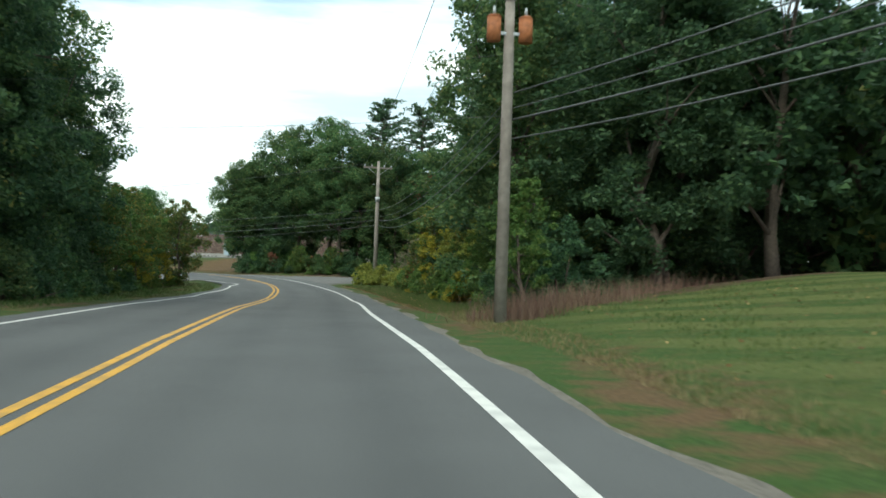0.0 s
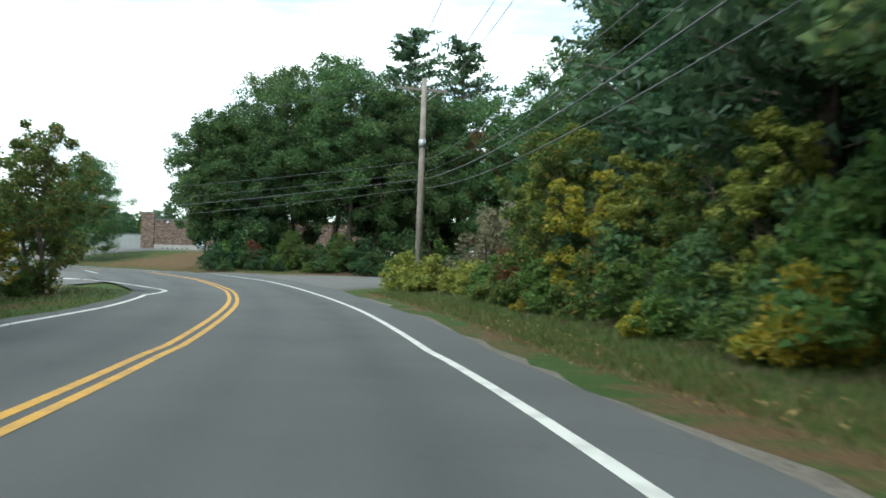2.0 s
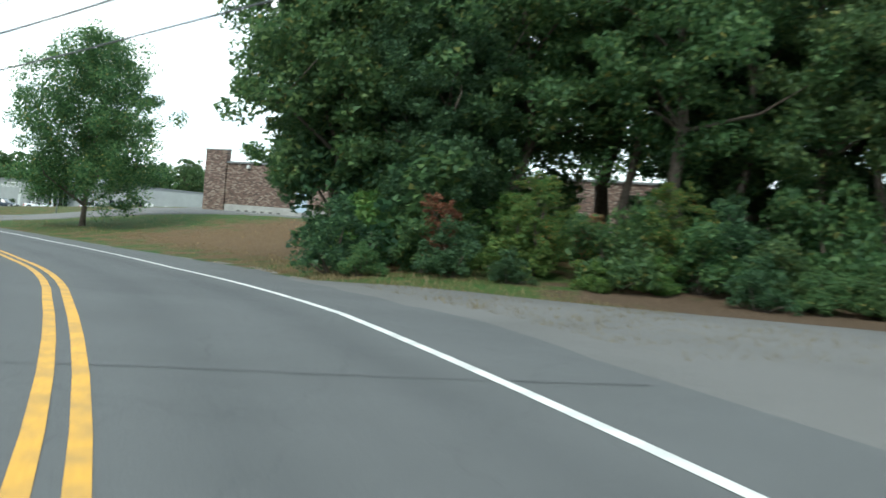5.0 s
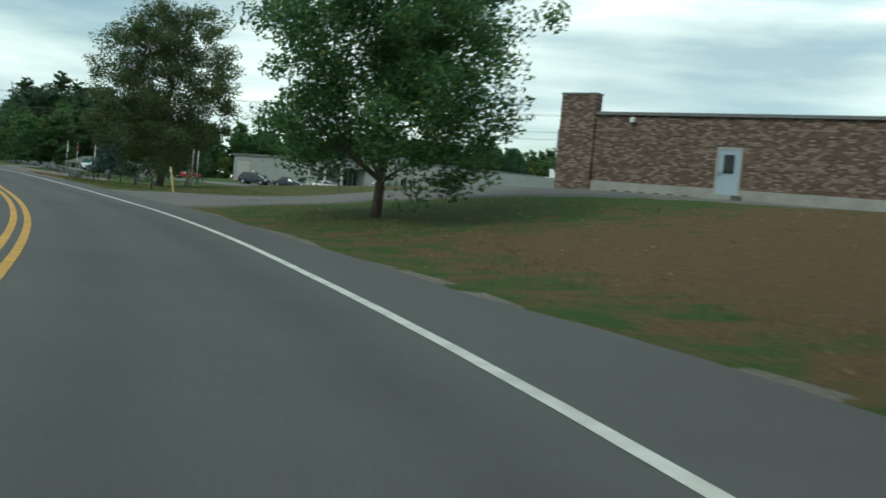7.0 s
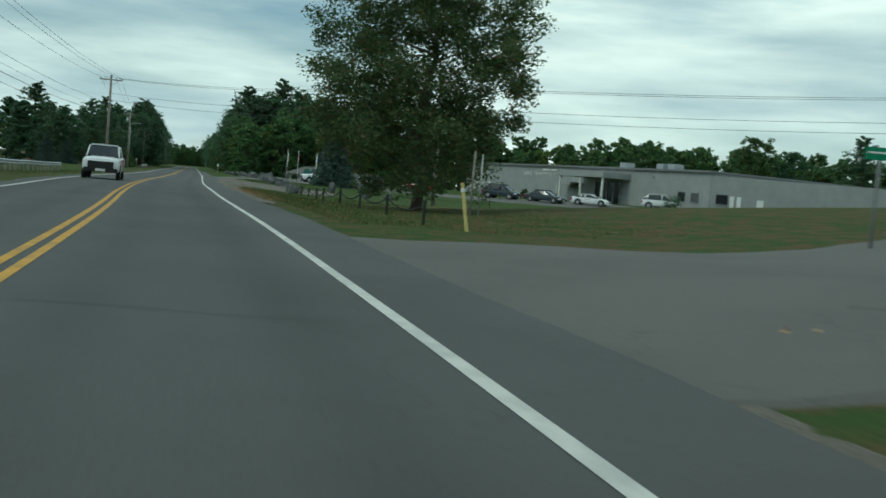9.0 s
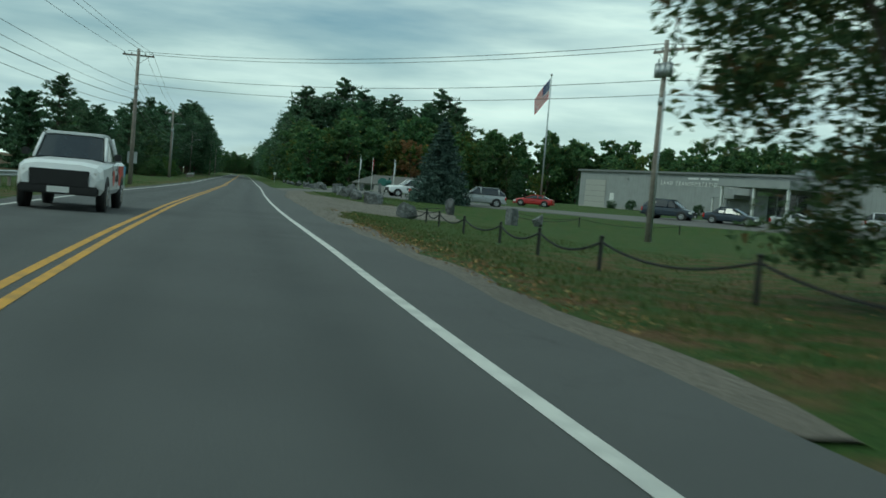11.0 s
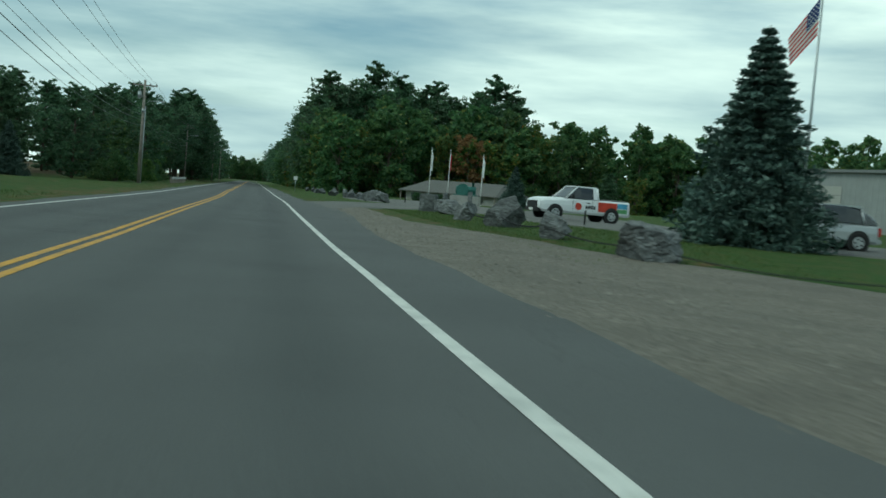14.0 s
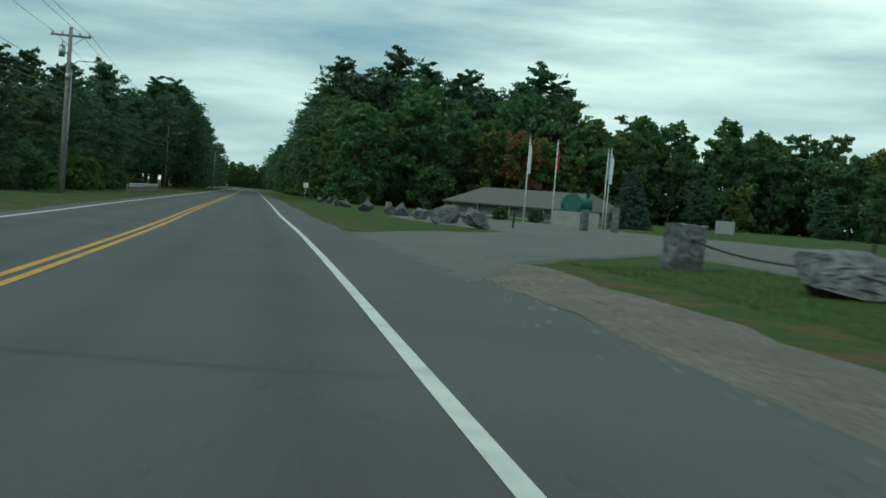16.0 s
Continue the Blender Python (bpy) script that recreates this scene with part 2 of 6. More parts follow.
L = {
    "green": leaf_mat("green_leaves", [(0, (0.05, 0.1, 0.042)), (0.55, (0.085, 0.16, 0.06)), (0.95, (0.14, 0.21, 0.07)), (1, (0.26, 0.24, 0.07))]),
    "dark": leaf_mat("dark_green_leaves", [(0, (0.036, 0.078, 0.04)), (0.6, (0.062, 0.125, 0.057)), (1, (0.105, 0.18, 0.07))]),
    "oak": leaf_mat("browning_oak_leaves", [(0, (0.055, 0.105, 0.048)), (0.6, (0.095, 0.165, 0.066)), (0.9, (0.15, 0.17, 0.068)), (1, (0.2, 0.13, 0.058))]),
    "fresh": leaf_mat("fresh_green_leaves", [(0, (0.06, 0.13, 0.035)), (0.6, (0.11, 0.2, 0.05)), (1, (0.2, 0.26, 0.07))]),
    "turn": leaf_mat("turning_leaves", [(0, (0.065, 0.125, 0.035)), (0.68, (0.115, 0.18, 0.05)), (0.93, (0.24, 0.22, 0.05)), (1, (0.34, 0.16, 0.05))]),
    "yellow": leaf_mat("yellow_leaves", [(0, (0.131, 0.174, 0.029)), (0.6, (0.319, 0.290, 0.043)), (1, (0.493, 0.348, 0.043))]),
    "red": leaf_mat("red_leaves", [(0, (0.13, 0.1, 0.05)), (0.5, (0.24, 0.12, 0.065)), (1, (0.33, 0.16, 0.075))]),
    "needle": leaf_mat("pine_needles", [(0, (0.052, 0.1, 0.056)), (0.6, (0.085, 0.155, 0.08)), (1, (0.12, 0.195, 0.095))], 0.38),
    "spruce": leaf_mat("blue_spruce_needles", [(0, (0.04, 0.072, 0.058)), (0.6, (0.075, 0.12, 0.1)), (1, (0.12, 0.17, 0.14))], 0.2),
    "brush": leaf_mat("grey_brush", [(0, (0.15, 0.14, 0.09)), (0.6, (0.2, 0.19, 0.12)), (1, (0.26, 0.24, 0.13))], 0.3),
    "blade": leaf_mat("grass_blades", [(0, (0.046, 0.085, 0.02)), (0.6, (0.085, 0.128, 0.032)), (1, (0.165, 0.165, 0.063))], 0.3),
    "dryblade": leaf_mat("dry_grass_blades", [(0, (0.12, 0.09, 0.046)), (0.6, (0.19, 0.146, 0.075)), (1, (0.28, 0.22, 0.115))], 0.3),
    "fallen": leaf_mat("fallen_leaves", [(0, (0.13, 0.06, 0.03)), (0.6, (0.3, 0.17, 0.07)), (1, (0.5, 0.38, 0.16))], 0.15),
    "lime": leaf_mat("lime_knotweed_leaves", [(0, (0.145, 0.203, 0.043)), (0.6, (0.246, 0.290, 0.065)), (1, (0.392, 0.392, 0.087))]),
    "drystem": leaf_mat("dry_brown_stems", [(0, (0.1, 0.06, 0.045)), (0.6, (0.19, 0.12, 0.085)), (1, (0.28, 0.19, 0.13))], 0.2),
}


def brick_mat():
    m = mat("rustic_brick", (0.3, 0.2, 0.16), 0.9)
    nt = m.node_tree
    n, l = nt.nodes.new, nt.links.new
    b = nt.nodes["Principled BSDF"]
    co, mp, br = n("ShaderNodeTexCoord"), n("ShaderNodeMapping"), n("ShaderNodeTexBrick")
    mp.inputs["Rotation"].default_value = (radians(90), 0, 0)
    l(co.outputs["Object"], mp.inputs["Vector"])
    l(mp.outputs["Vector"], br.inputs["Vector"])
    br.inputs["Scale"].default_value = 1.0
    br.inputs["Brick Width"].default_value, br.inputs["Row Height"].default_value = 0.22, 0.072
    br.inputs["Mortar Size"].default_value = 0.01
    br.inputs["Color1"].default_value, br.inputs["Color2"].default_value = (0, 0, 0, 1), (1, 1, 1, 1)
    br.inputs["Mortar"].default_value = (0.5, 0.5, 0.5, 1)
    rp = n("ShaderNodeValToRGB")
    els = rp.color_ramp.elements
    els[0].color = (0.06, 0.048, 0.043, 1)
    els[1].color = (0.3, 0.25, 0.205, 1)
    els.new(0.55).color = (0.16, 0.103, 0.08, 1)
    l(br.outputs["Color"], rp.inputs["Fac"])
    l(rp.outputs["Color"], b.inputs["Base Color"])
    bp = n("ShaderNodeBump")
    bp.inputs["Strength"].default_value, bp.inputs["Distance"].default_value = 0.6, 0.03
    l(br.outputs["Fac"], bp.inputs["Height"])
    bp.invert = True
    l(bp.outputs["Normal"], b.inputs["Normal"])
    return m


M["brick"] = brick_mat()


def ground_mat():
    """Lawn grass, dry grass and leaf litter, mixed by the ground's own cover layers."""
    m = bpy.data.materials.new("grass_ground")
    m.use_nodes = True
    nt = m.node_tree
    n, l = nt.nodes.new, nt.links.new
    b = nt.nodes["Principled BSDF"]
    b.inputs["Roughness"].default_value, b.inputs["Specular IOR Level"].default_value = 0.95, 0.15
    co = n("ShaderNodeTexCoord")

    def noise_tex(sc, detail=6):
        t = n("ShaderNodeTexNoise")
        t.inputs["Scale"].default_value, t.inputs["Detail"].default_value = sc, detail
        l(co.outputs["Object"], t.inputs["Vector"])
        return t

    def ramp(src, *stops):
        r = n("ShaderNodeValToRGB")
        els = r.color_ramp.elements
        while len(els) < len(stops):
            els.new(0.5)
        for e, (p, c) in zip(els, stops):
            e.position, e.color = p, tuple(c) + (1,)
        l(src, r.inputs["Fac"])
        return r.outputs["Color"]

    def mixc(f, a, c):
        x = n("ShaderNodeMix")
        x.data_type = "RGBA"
        l(f, x.inputs["Factor"])
        l(a, x.inputs[6])
        l(c, x.inputs[7])
        return x.outputs[2]

    fine, mid, big = noise_tex(14), noise_tex(1.3), noise_tex(0.16)
    green = ramp(fine.outputs["Fac"], (0.3, (0.028, 0.06, 0.014)), (0.7, (0.062, 0.112, 0.027)))
    green2 = ramp(fine.outputs["Fac"], (0.3, (0.044, 0.06, 0.017)), (0.7, (0.1, 0.116, 0.036)))
    lawn = mixc(ramp(mid.outputs["Fac"], (0.4, (0, 0, 0)), (0.65, (1, 1, 1))), green, green2)
    wv = n("ShaderNodeTexWave")
    wv.bands_direction = "DIAGONAL"
    wv.inputs["Scale"].default_value, wv.inputs["Distortion"].default_value, wv.inputs["Detail"].default_value = 0.16, 1.5, 2
    l(co.outputs["Object"], wv.inputs["Vector"])
    pale = ramp(fine.outputs["Fac"], (0.3, (0.084, 0.097, 0.03)), (0.7, (0.16, 0.168, 0.058)))
    at3 = n("ShaderNodeAttribute")
    at3.attribute_name = "mown"
    mw = n("ShaderNodeMath")
    mw.operation = "MULTIPLY"
    l(at3.outputs["Fac"], mw.inputs[0])
    l(ramp(wv.outputs["Fac"], (0.35, (0.15, 0.15, 0.15)), (0.7, (0.85, 0.85, 0.85))), mw.inputs[1])
    lawn = mixc(mw.outputs["Value"], lawn, pale)
    dry = ramp(fine.outputs["Fac"], (0.3, (0.078, 0.05, 0.026)), (0.7, (0.17, 0.11, 0.055)))
    litter = ramp(fine.outputs["Fac"], (0.3, (0.05, 0.034, 0.022)), (0.7, (0.14, 0.095, 0.06)))
    at1, at2 = n("ShaderNodeAttribute"), n("ShaderNodeAttribute")
    at1.attribute_name, at2.attribute_name = "dry", "litter"

    def fuzzy(src):
        ad = n("ShaderNodeMath")
        ad.operation = "ADD"
        l(src, ad.inputs[0])
        sb = n("ShaderNodeMath")
        sb.operation = "MULTIPLY_ADD"
        l(mid.outputs["Fac"], sb.inputs[0])
        sb.inputs[1].default_value, sb.inputs[2].default_value = 1.6, -0.8
        l(sb.outputs["Value"], ad.inputs[1])
        return ramp(ad.outputs["Value"], (0.3, (0, 0, 0)), (0.7, (1, 1, 1)))
    c = mixc(fuzzy(at1.outputs["Fac"]), lawn, dry)
    c = mixc(fuzzy(at2.outputs["Fac"]), c, litter)
    l(c, b.inputs["Base Color"])
    bp = n("ShaderNodeBump")
    bp.inputs["Strength"].default_value, bp.inputs["Distance"].default_value = 0.8, 0.08
    l(noise_tex(30).outputs["Fac"], bp.inputs["Height"])
    l(bp.outputs["Normal"], b.inputs["Normal"])
    return m


M["ground"] = ground_mat()


# ---- mesh helpers ----
def mesh_from(name, verts, faces, material, smooth=False):
    me = bpy.data.meshes.new(name)
    me.from_pydata([tuple(map(float, p)) for p in verts], [], [tuple(map(int, q)) for q in faces])
    for m in material if isinstance(material, (list, tuple)) else [material]:
        me.materials.append(m)
    if smooth:
        me.polygons.foreach_set("use_smooth", [True] * len(me.polygons))
    me.update()
    return me


def part(name, bm, material, parent=None, label=""):
    """One mesh object, from a bmesh or a mesh, under a thing or under a part."""
    if isinstance(bm, bmesh.types.BMesh):
        me = bpy.data.meshes.new(name)
        bmesh.ops.recalc_face_normals(bm, faces=bm.faces)
        bm.to_mesh(me)
        bm.free()
        me.materials.append(material)
    else:
        me = bm
    ob = new(name, me)
    ob.parent = parent
    if label:
        tagged(ob, label)
    return ob


def empty(name, m, label, category, group="", kind=""):
    ob = new(name)
    ob.matrix_basis = m
    return tagged(ob, label, category, group, kind)


def box(bm, x0, y0, z0, x1, y1, z1, bevel=0.0):
    r = bmesh.ops.create_cube(bm, size=1)
    vs = r["verts"]
    for v in vs:
        v.co = Vector(((x0 + x1) / 2 + v.co.x * (x1 - x0), (y0 + y1) / 2 + v.co.y * (y1 - y0), (z0 + z1) / 2 + v.co.z * (z1 - z0)))
    if bevel:
        es = list({e for v in vs for e in v.link_edges})
        bmesh.ops.bevel(bm, geom=es, offset=bevel, segments=2, affect="EDGES")
    return bm


def boxed(x0, y0, z0, x1, y1, z1, bevel=0.0):
    return box(bmesh.new(), x0, y0, z0, x1, y1, z1, bevel)


def tube(bm, pts, radii, seg=8, cap=True):
    """A tapered tube through points."""
    pts = [Vector(p) for p in pts]
    if not hasattr(radii, "__len__"):
        radii = [radii] * len(pts)
    rings = []
    for i, p in enumerate(pts):
        d = (pts[min(i + 1, len(pts) - 1)] - pts[max(i - 1, 0)]).normalized()
        a = d.orthogonal().normalized() if abs(d.z) < 0.95 else Vector((1, 0, 0))
        a = (a - d * a.dot(d)).normalized()
        b = d.cross(a)
        rings.append([bm.verts.new(p + (a * math.cos(k * math.tau / seg) + b * math.sin(k * math.tau / seg)) * radii[i]) for k in range(seg)])
    for r0, r1 in zip(rings, rings[1:]):
        for k in range(seg):
            bm.faces.new((r0[k], r0[(k + 1) % seg], r1[(k + 1) % seg], r1[k])).smooth = True
    if cap:
        bm.faces.new(rings[0][::-1])
        bm.faces.new(rings[-1])
    return bm


def tubed(pts, radii, seg=8):
    return tube(bmesh.new(), pts, radii, seg)


# ---- the line of the road ----
KNOTS = [(3.9, -60.0), (0.5, -28.0), (-3.2, 8.2), (-4.9, 21.9), (-6.2, 32.5), (-7.1, 41.6), (-9.1, 56.2), (-11.3, 67.4), (-15.8, 81.6), (-21.7, 94.8), (-24.7, 100.2), (-29.8, 107.6), (-37.6, 117.1), (-43.8, 123.7), (-52.8, 132.4), (-62.6, 141.7), (-75.5, 153.6), (-87.25, 164.75), (-101.6, 178.5), (-122.8, 199.6), (-138.5, 215.4), (-155.1, 232.1), (-171.8, 248.3), (-225.3, 300.7), (-343.2, 416.2), (-529.0, 598.1), (-814.8, 878.0)]


def spline(knots, step=1.5):
    out = []
    k = [np.array(p, float) for p in knots]
    k = [2 * k[0] - k[1]] + k + [2 * k[-1] - k[-2]]
    for a, b, c, d in zip(k, k[1:], k[2:], k[3:]):
        n = max(2, int(np.linalg.norm(c - b) / step))
        t1, t2 = np.linalg.norm(b - a) ** 0.5, np.linalg.norm(c - b) ** 0.5
        t3 = np.linalg.norm(d - c) ** 0.5
        m1 = t2 * ((b - a) / t1 - (c - a) / (t1 + t2) + (c - b) / t2)
        m2 = t2 * ((c - b) / t2 - (d - b) / (t2 + t3) + (d - c) / t3)
        for i in range(n):
            u = i / n
            out.append((2 * u**3 - 3 * u**2 + 1) * b + (u**3 - 2 * u**2 + u) * m1 + (3 * u**2 - 2 * u**3) * c + (u**3 - u**2) * m2)
    out.append(k[-2])
    return np.array(out)


MID = spline(KNOTS)
for _ in range(7):  # ease the small kinks out of the line
    MID[1:-1] = 0.25 * MID[:-2] + 0.5 * MID[1:-1] + 0.25 * MID[2:]
TAN = np.gradient(MID, axis=0)
TAN /= np.linalg.norm(TAN, axis=1)[:, None]
RIGHT = np.stack([TAN[:, 1], -TAN[:, 0]], 1)
ARC = np.concatenate([[0], np.cumsum(np.linalg.norm(np.diff(MID, axis=0), axis=1))])
BED = [(0, 0.24), (60, 0.23), (76, 0.2), (94, -0.01), (110, -0.29), (126, -0.18), (142, 0.06), (156, 0.14), (168, 0.01), (182, 0.01), (197, 0.09), (213, 0.12), (231, 0.15), (249, 0.13), (267, 0.02), (286, -0.1), (306, -0.21), (325, -0.21), (470, -0.15), (1500, 0.2)]


def road_z(s):
    return np.interp(s, [b[0] for b in BED], [b[1] for b in BED])


def sd(x, y):
    """Way along the road and distance to the right of its middle."""
    x, y = np.atleast_1d(np.asarray(x, float)), np.atleast_1d(np.asarray(y, float))
    best, idx = np.full(x.shape, 1e18), np.zeros(x.shape, int)
    for i in range(0, len(MID), 2):
        q = (x - MID[i, 0]) ** 2 + (y - MID[i, 1]) ** 2
        m = q < best
        best[m], idx[m] = q[m], i
    dx, dy = x - MID[idx, 0], y - MID[idx, 1]
    d = dx * RIGHT[idx, 0] + dy * RIGHT[idx, 1]
    al = dx * TAN[idx, 0] + dy * TAN[idx, 1]
    far = np.sqrt(best)
    return ARC[idx] + np.clip(al, -3, 3), np.where(np.abs(al) < 4, d, np.sign(d + 1e-9) * far)


def sm(a, b, v):
    t = np.clip((v - a) / (b - a), 0, 1)
    return t * t * (3 - 2 * t)


def height(x, y):
    """The ground's height at x, y."""
    s, d = sd(x, y)
    base = road_z(s) * (1 - sm(20, 80, np.abs(d)))
    za = 0.35 * sm(6.8, 10, d) + 1.45 * sm(8, 21, d)
    zb = 0.45 * sm(7, 13, d) * (1 - sm(134, 140, s) * (1 - sm(163, 168, s)))
    zc = 0.25 * sm(6.2, 9, d) + 1.45 * sm(8, 20, d)
    zd = -0.36 * sm(6, 12, d) * sm(236, 258, s) + 1.4 * sm(24, 75, d) + (sm(11, 24, d) + sm(20, 38, d)) * (1 - sm(236, 285, s)) + 2.0 * sm(-74, -60, x) * sm(205, 232, y)
    ze = 0.1 * sm(6, 9, d) + (0.25 * sm(9, 18, d) + 0.62 * sm(22, 60, d)) * (1 - 0.7 * sm(375, 430, s))
    w1, w2, w3, w4 = sm(94, 106, s), sm(160, 172, s), sm(205, 222, s), sm(300, 318, s)
    r = za * (1 - w1) + zb * w1 * (1 - w2) + zc * w2 * (1 - w3) + zd * w3 * (1 - w4) + ze * w4
    lf = -0.12 * sm(5.5, 9, -d) + 0.6 * sm(12, 60, -d) - 0.3 * sm(5, 9, -d) * sm(112, 124, s) * (1 - sm(150, 165, s))
    under = 0.07 * (1 - sm(5.6, 7.2, np.abs(d)))
    roll = 0.05 * np.sin(x * 0.31 + 1.3 * np.sin(y * 0.17)) * np.sin(y * 0.27 + 0.7) * sm(6, 10, np.abs(d))
    return base + np.where(d > 0, r, lf) - under + roll


def gz(x, y):
    return float(height(x, y)[0])


def on_road(s, d):
    """The place at s along the road and d to its right."""
    i = int(np.clip(np.searchsorted(ARC, s), 1, len(ARC) - 1))
    u = (s - ARC[i - 1]) / (ARC[i] - ARC[i - 1])
    p = MID[i - 1] * (1 - u) + MID[i] * u + RIGHT[i] * d
    return float(p[0]), float(p[1])


def heading(s):
    i = int(np.clip(np.searchsorted(ARC, s), 1, len(ARC) - 1))
    return math.degrees(math.atan2(TAN[i, 1], TAN[i, 0]))


def ground_sheet():
    xs = np.concatenate([[-4000, -1800, -900, -620], np.arange(-480, -300, 12), np.arange(-300, 60, 1.8), np.arange(60, 140, 10), [200, 400, 900, 2500]])
    ys = np.concatenate([[-2500, -900, -300, -140], np.arange(-70, -20, 6), np.arange(-20, 300, 1.8), np.arange(300, 520, 12), [620, 900, 1800, 4000]])
    X, Y = np.meshgrid(xs, ys)
    x, y = X.ravel(), Y.ravel()
    z = height(x, y)
    s, d = sd(x, y)
    nx, ny = len(xs), len(ys)
    i = np.arange(nx * ny).reshape(ny, nx)
    faces = np.stack([i[:-1, :-1], i[:-1, 1:], i[1:, 1:], i[1:, :-1]], -1).reshape(-1, 4)
    me = mesh_from("ground", np.stack([x, y, z], 1), faces, M["ground"], True)
    rgt = d > 0
    verge = np.clip(1 - np.abs(np.abs(d) - 6.0) / 1.3, 0, 1) * 0.8
    brown = 0.95 * sm(164, 170, s) * (1 - sm(184, 198, s)) * sm(6, 9, d) * (1 - sm(17, 23, d)) + 0.47 * sm(212, 220, s) * (1 - sm(255, 275, s)) * sm(6, 9, d)
    fringe = np.interp(s, [240, 262, 275, 281, 288, 309, 314, 319, 323, 332, 350], [5.5, 5.8, 6.3, 7.2, 8.7, 13.5, 10.7, 9.1, 8.0, 7.9, 8.0])
    rimmed = np.clip(1.3 - np.abs(d - fringe - 0.5) / 0.9, 0, 1) * (0.4 * sm(238, 246, s) + 0.2 * sm(300, 312, s)) * (1 - sm(350, 352, s))
    dry = np.maximum(np.maximum(verge, rimmed), np.where(rgt, brown, 0.25))
    lit = np.where(rgt, sm(86 + 0.25 * d, 90 + 0.25 * d, s) * (1 - sm(134, 138, s)) * sm(7.0, 8.4, d), sm(8, 11, -d) * (1 - sm(120, 128, s)))
    lit = np.maximum(lit, sm(27, 30, d) * (1 - sm(100, 110, s)))
    lit = np.maximum(lit, np.where(rgt, sm(150, 156, s) * (1 - sm(163, 167, s)) * sm(10.5, 12, d), 0))
    lit = np.maximum(lit, sm(14, 22, -d) * 0.7)
    mown = sm(6.5, 9, d) * (1 - sm(92, 98, s))
    for nm, val in (("dry", dry), ("litter", lit), ("mown", mown)):
        a = me.attributes.new(nm, "FLOAT", "POINT")
        a.data.foreach_set("value", val.astype(np.float32))
    tagged(new("ground", me), "green and brown mown grass verges and lawns", "ground", kind="structure")


ground_sheet()


def strip(name, s0, s1, din, dout, up, material, label, category="road", across=4, step=2.0, follow=True):
    """A band laid along the road between two distances from its middle."""
    ss = np.arange(s0, s1 + step * 0.5, step)
    vs, fs = [], []
    for s in ss:
        a, b = (din(s) if callable(din) else din), (dout(s) if callable(dout) else dout)
        for k in range(across + 1):
            x, y = on_road(s, a + (b - a) * k / across)
            vs.append((x, y, (float(road_z(s)) if follow else gz(x, y)) + up))
        if not follow:
            x, y = on_road(s, b + 0.35 * math.copysign(1, b))
            vs.append((x, y, gz(x, y) - 0.1))
    across += not follow
    w = across + 1
    for i in range(len(ss) - 1):
        for k in range(across):
            fs.append((i * w + k, i * w + k + 1, (i + 1) * w + k + 1, (i + 1) * w + k))
    return tagged(new(name, mesh_from(name, vs, fs, material, True)), label, category, kind="structure")


WAY = np.arange(60, 420, 24.0)
WHITE = [3.68, 3.80, 3.82, 3.45, 3.59, 3.63, 3.69, 3.68, 3.80, 3.93, 3.87, 3.72, 3.59, 3.62, 3.70]
YELLOW = [-0.09, -0.17, -0.22, 0.42, -0.07, -0.01, 0.14, 0.15, 0.06, 0.04, -0.17, -0.28, -0.29, -0.24, -0.17]


def line_r(s):
    """The right edge line's distance from the road's middle."""
    return float(np.interp(s, WAY, WHITE))


def edge_r(s):
    k = [(60, 4.6), (78, 4.6), (90, 4.75), (102, 4.9), (122, 4.8), (142, 5.1), (170, 6.3), (175, 5.8), (181, 5.4), (192, 5.05), (206, 5.2), (250, 5.1), (260, 5.2), (270, 5.25), (283, 5.4), (299, 5.5), (311, 5.3), (319, 5.65), (328, 6.05), (344, 6.4), (360, 5.3)]
    return float(np.interp(s, [a for a, b in k], [b for a, b in k])) + 0.08 * math.sin(s * 0.23) + 0.06 * math.sin(s * 0.9) + 0.04 * math.sin(s * 2.3)


def line_l(s):
    """The left edge line, which closes in towards the nose of the grass island."""
    return float(np.interp(s, [0, 98, 105, 113, 120, 128, 132, 142, 200, 235, 272, 300, 335, 360], [-3.5, -3.6, -3.8, -3.6, -2.85, -2.4, -2.5, -3.7, -3.4, -3.1, -3.5, -3.9, -3.75, -3.7]))


def edge_l(s):
    return line_l(s) - (0.75 - 0.3 * math.exp(-((s - 125) / 9.0) ** 2) + 0.1 * math.sin(s * 0.31 + 1) + 0.06 * math.sin(s * 1.1))


def centre(s):
    """The painted middle wanders a little from the road's own."""
    return float(np.interp(s, WAY, YELLOW))


road = strip("road", 0, 1250, edge_l, edge_r, 0.0, M["asphalt"], "worn grey asphalt two-lane road with painted lines", across=44)


def wear_layer():
    co = np.empty(len(road.data.vertices) * 3)
    road.data.vertices.foreach_get("co", co)
    k = np.linspace(0, 1, 45)
    n = len(co) // 3 // 45
    d = np.array([[(edge_l(s) * (1 - u) + edge_r(s) * u) for u in k] for s in np.arange(0, 1250 + 1.0, 2.0)[:n]]).ravel()
    w = np.zeros(len(d))
    for mid, amp in ((1.05, 0.8), (2.75, 1.0), (-1.05, 0.8), (-2.75, 0.9)):
        w += amp * np.exp(-((d - mid) / 0.38) ** 2)
    w += 0.25 * np.exp(-((d - 1.9) / 0.25) ** 2)
    a = road.data.attributes.new("wear", "FLOAT", "POINT")
    a.data.foreach_set("value", np.clip(w, 0, 1).astype(np.float32))


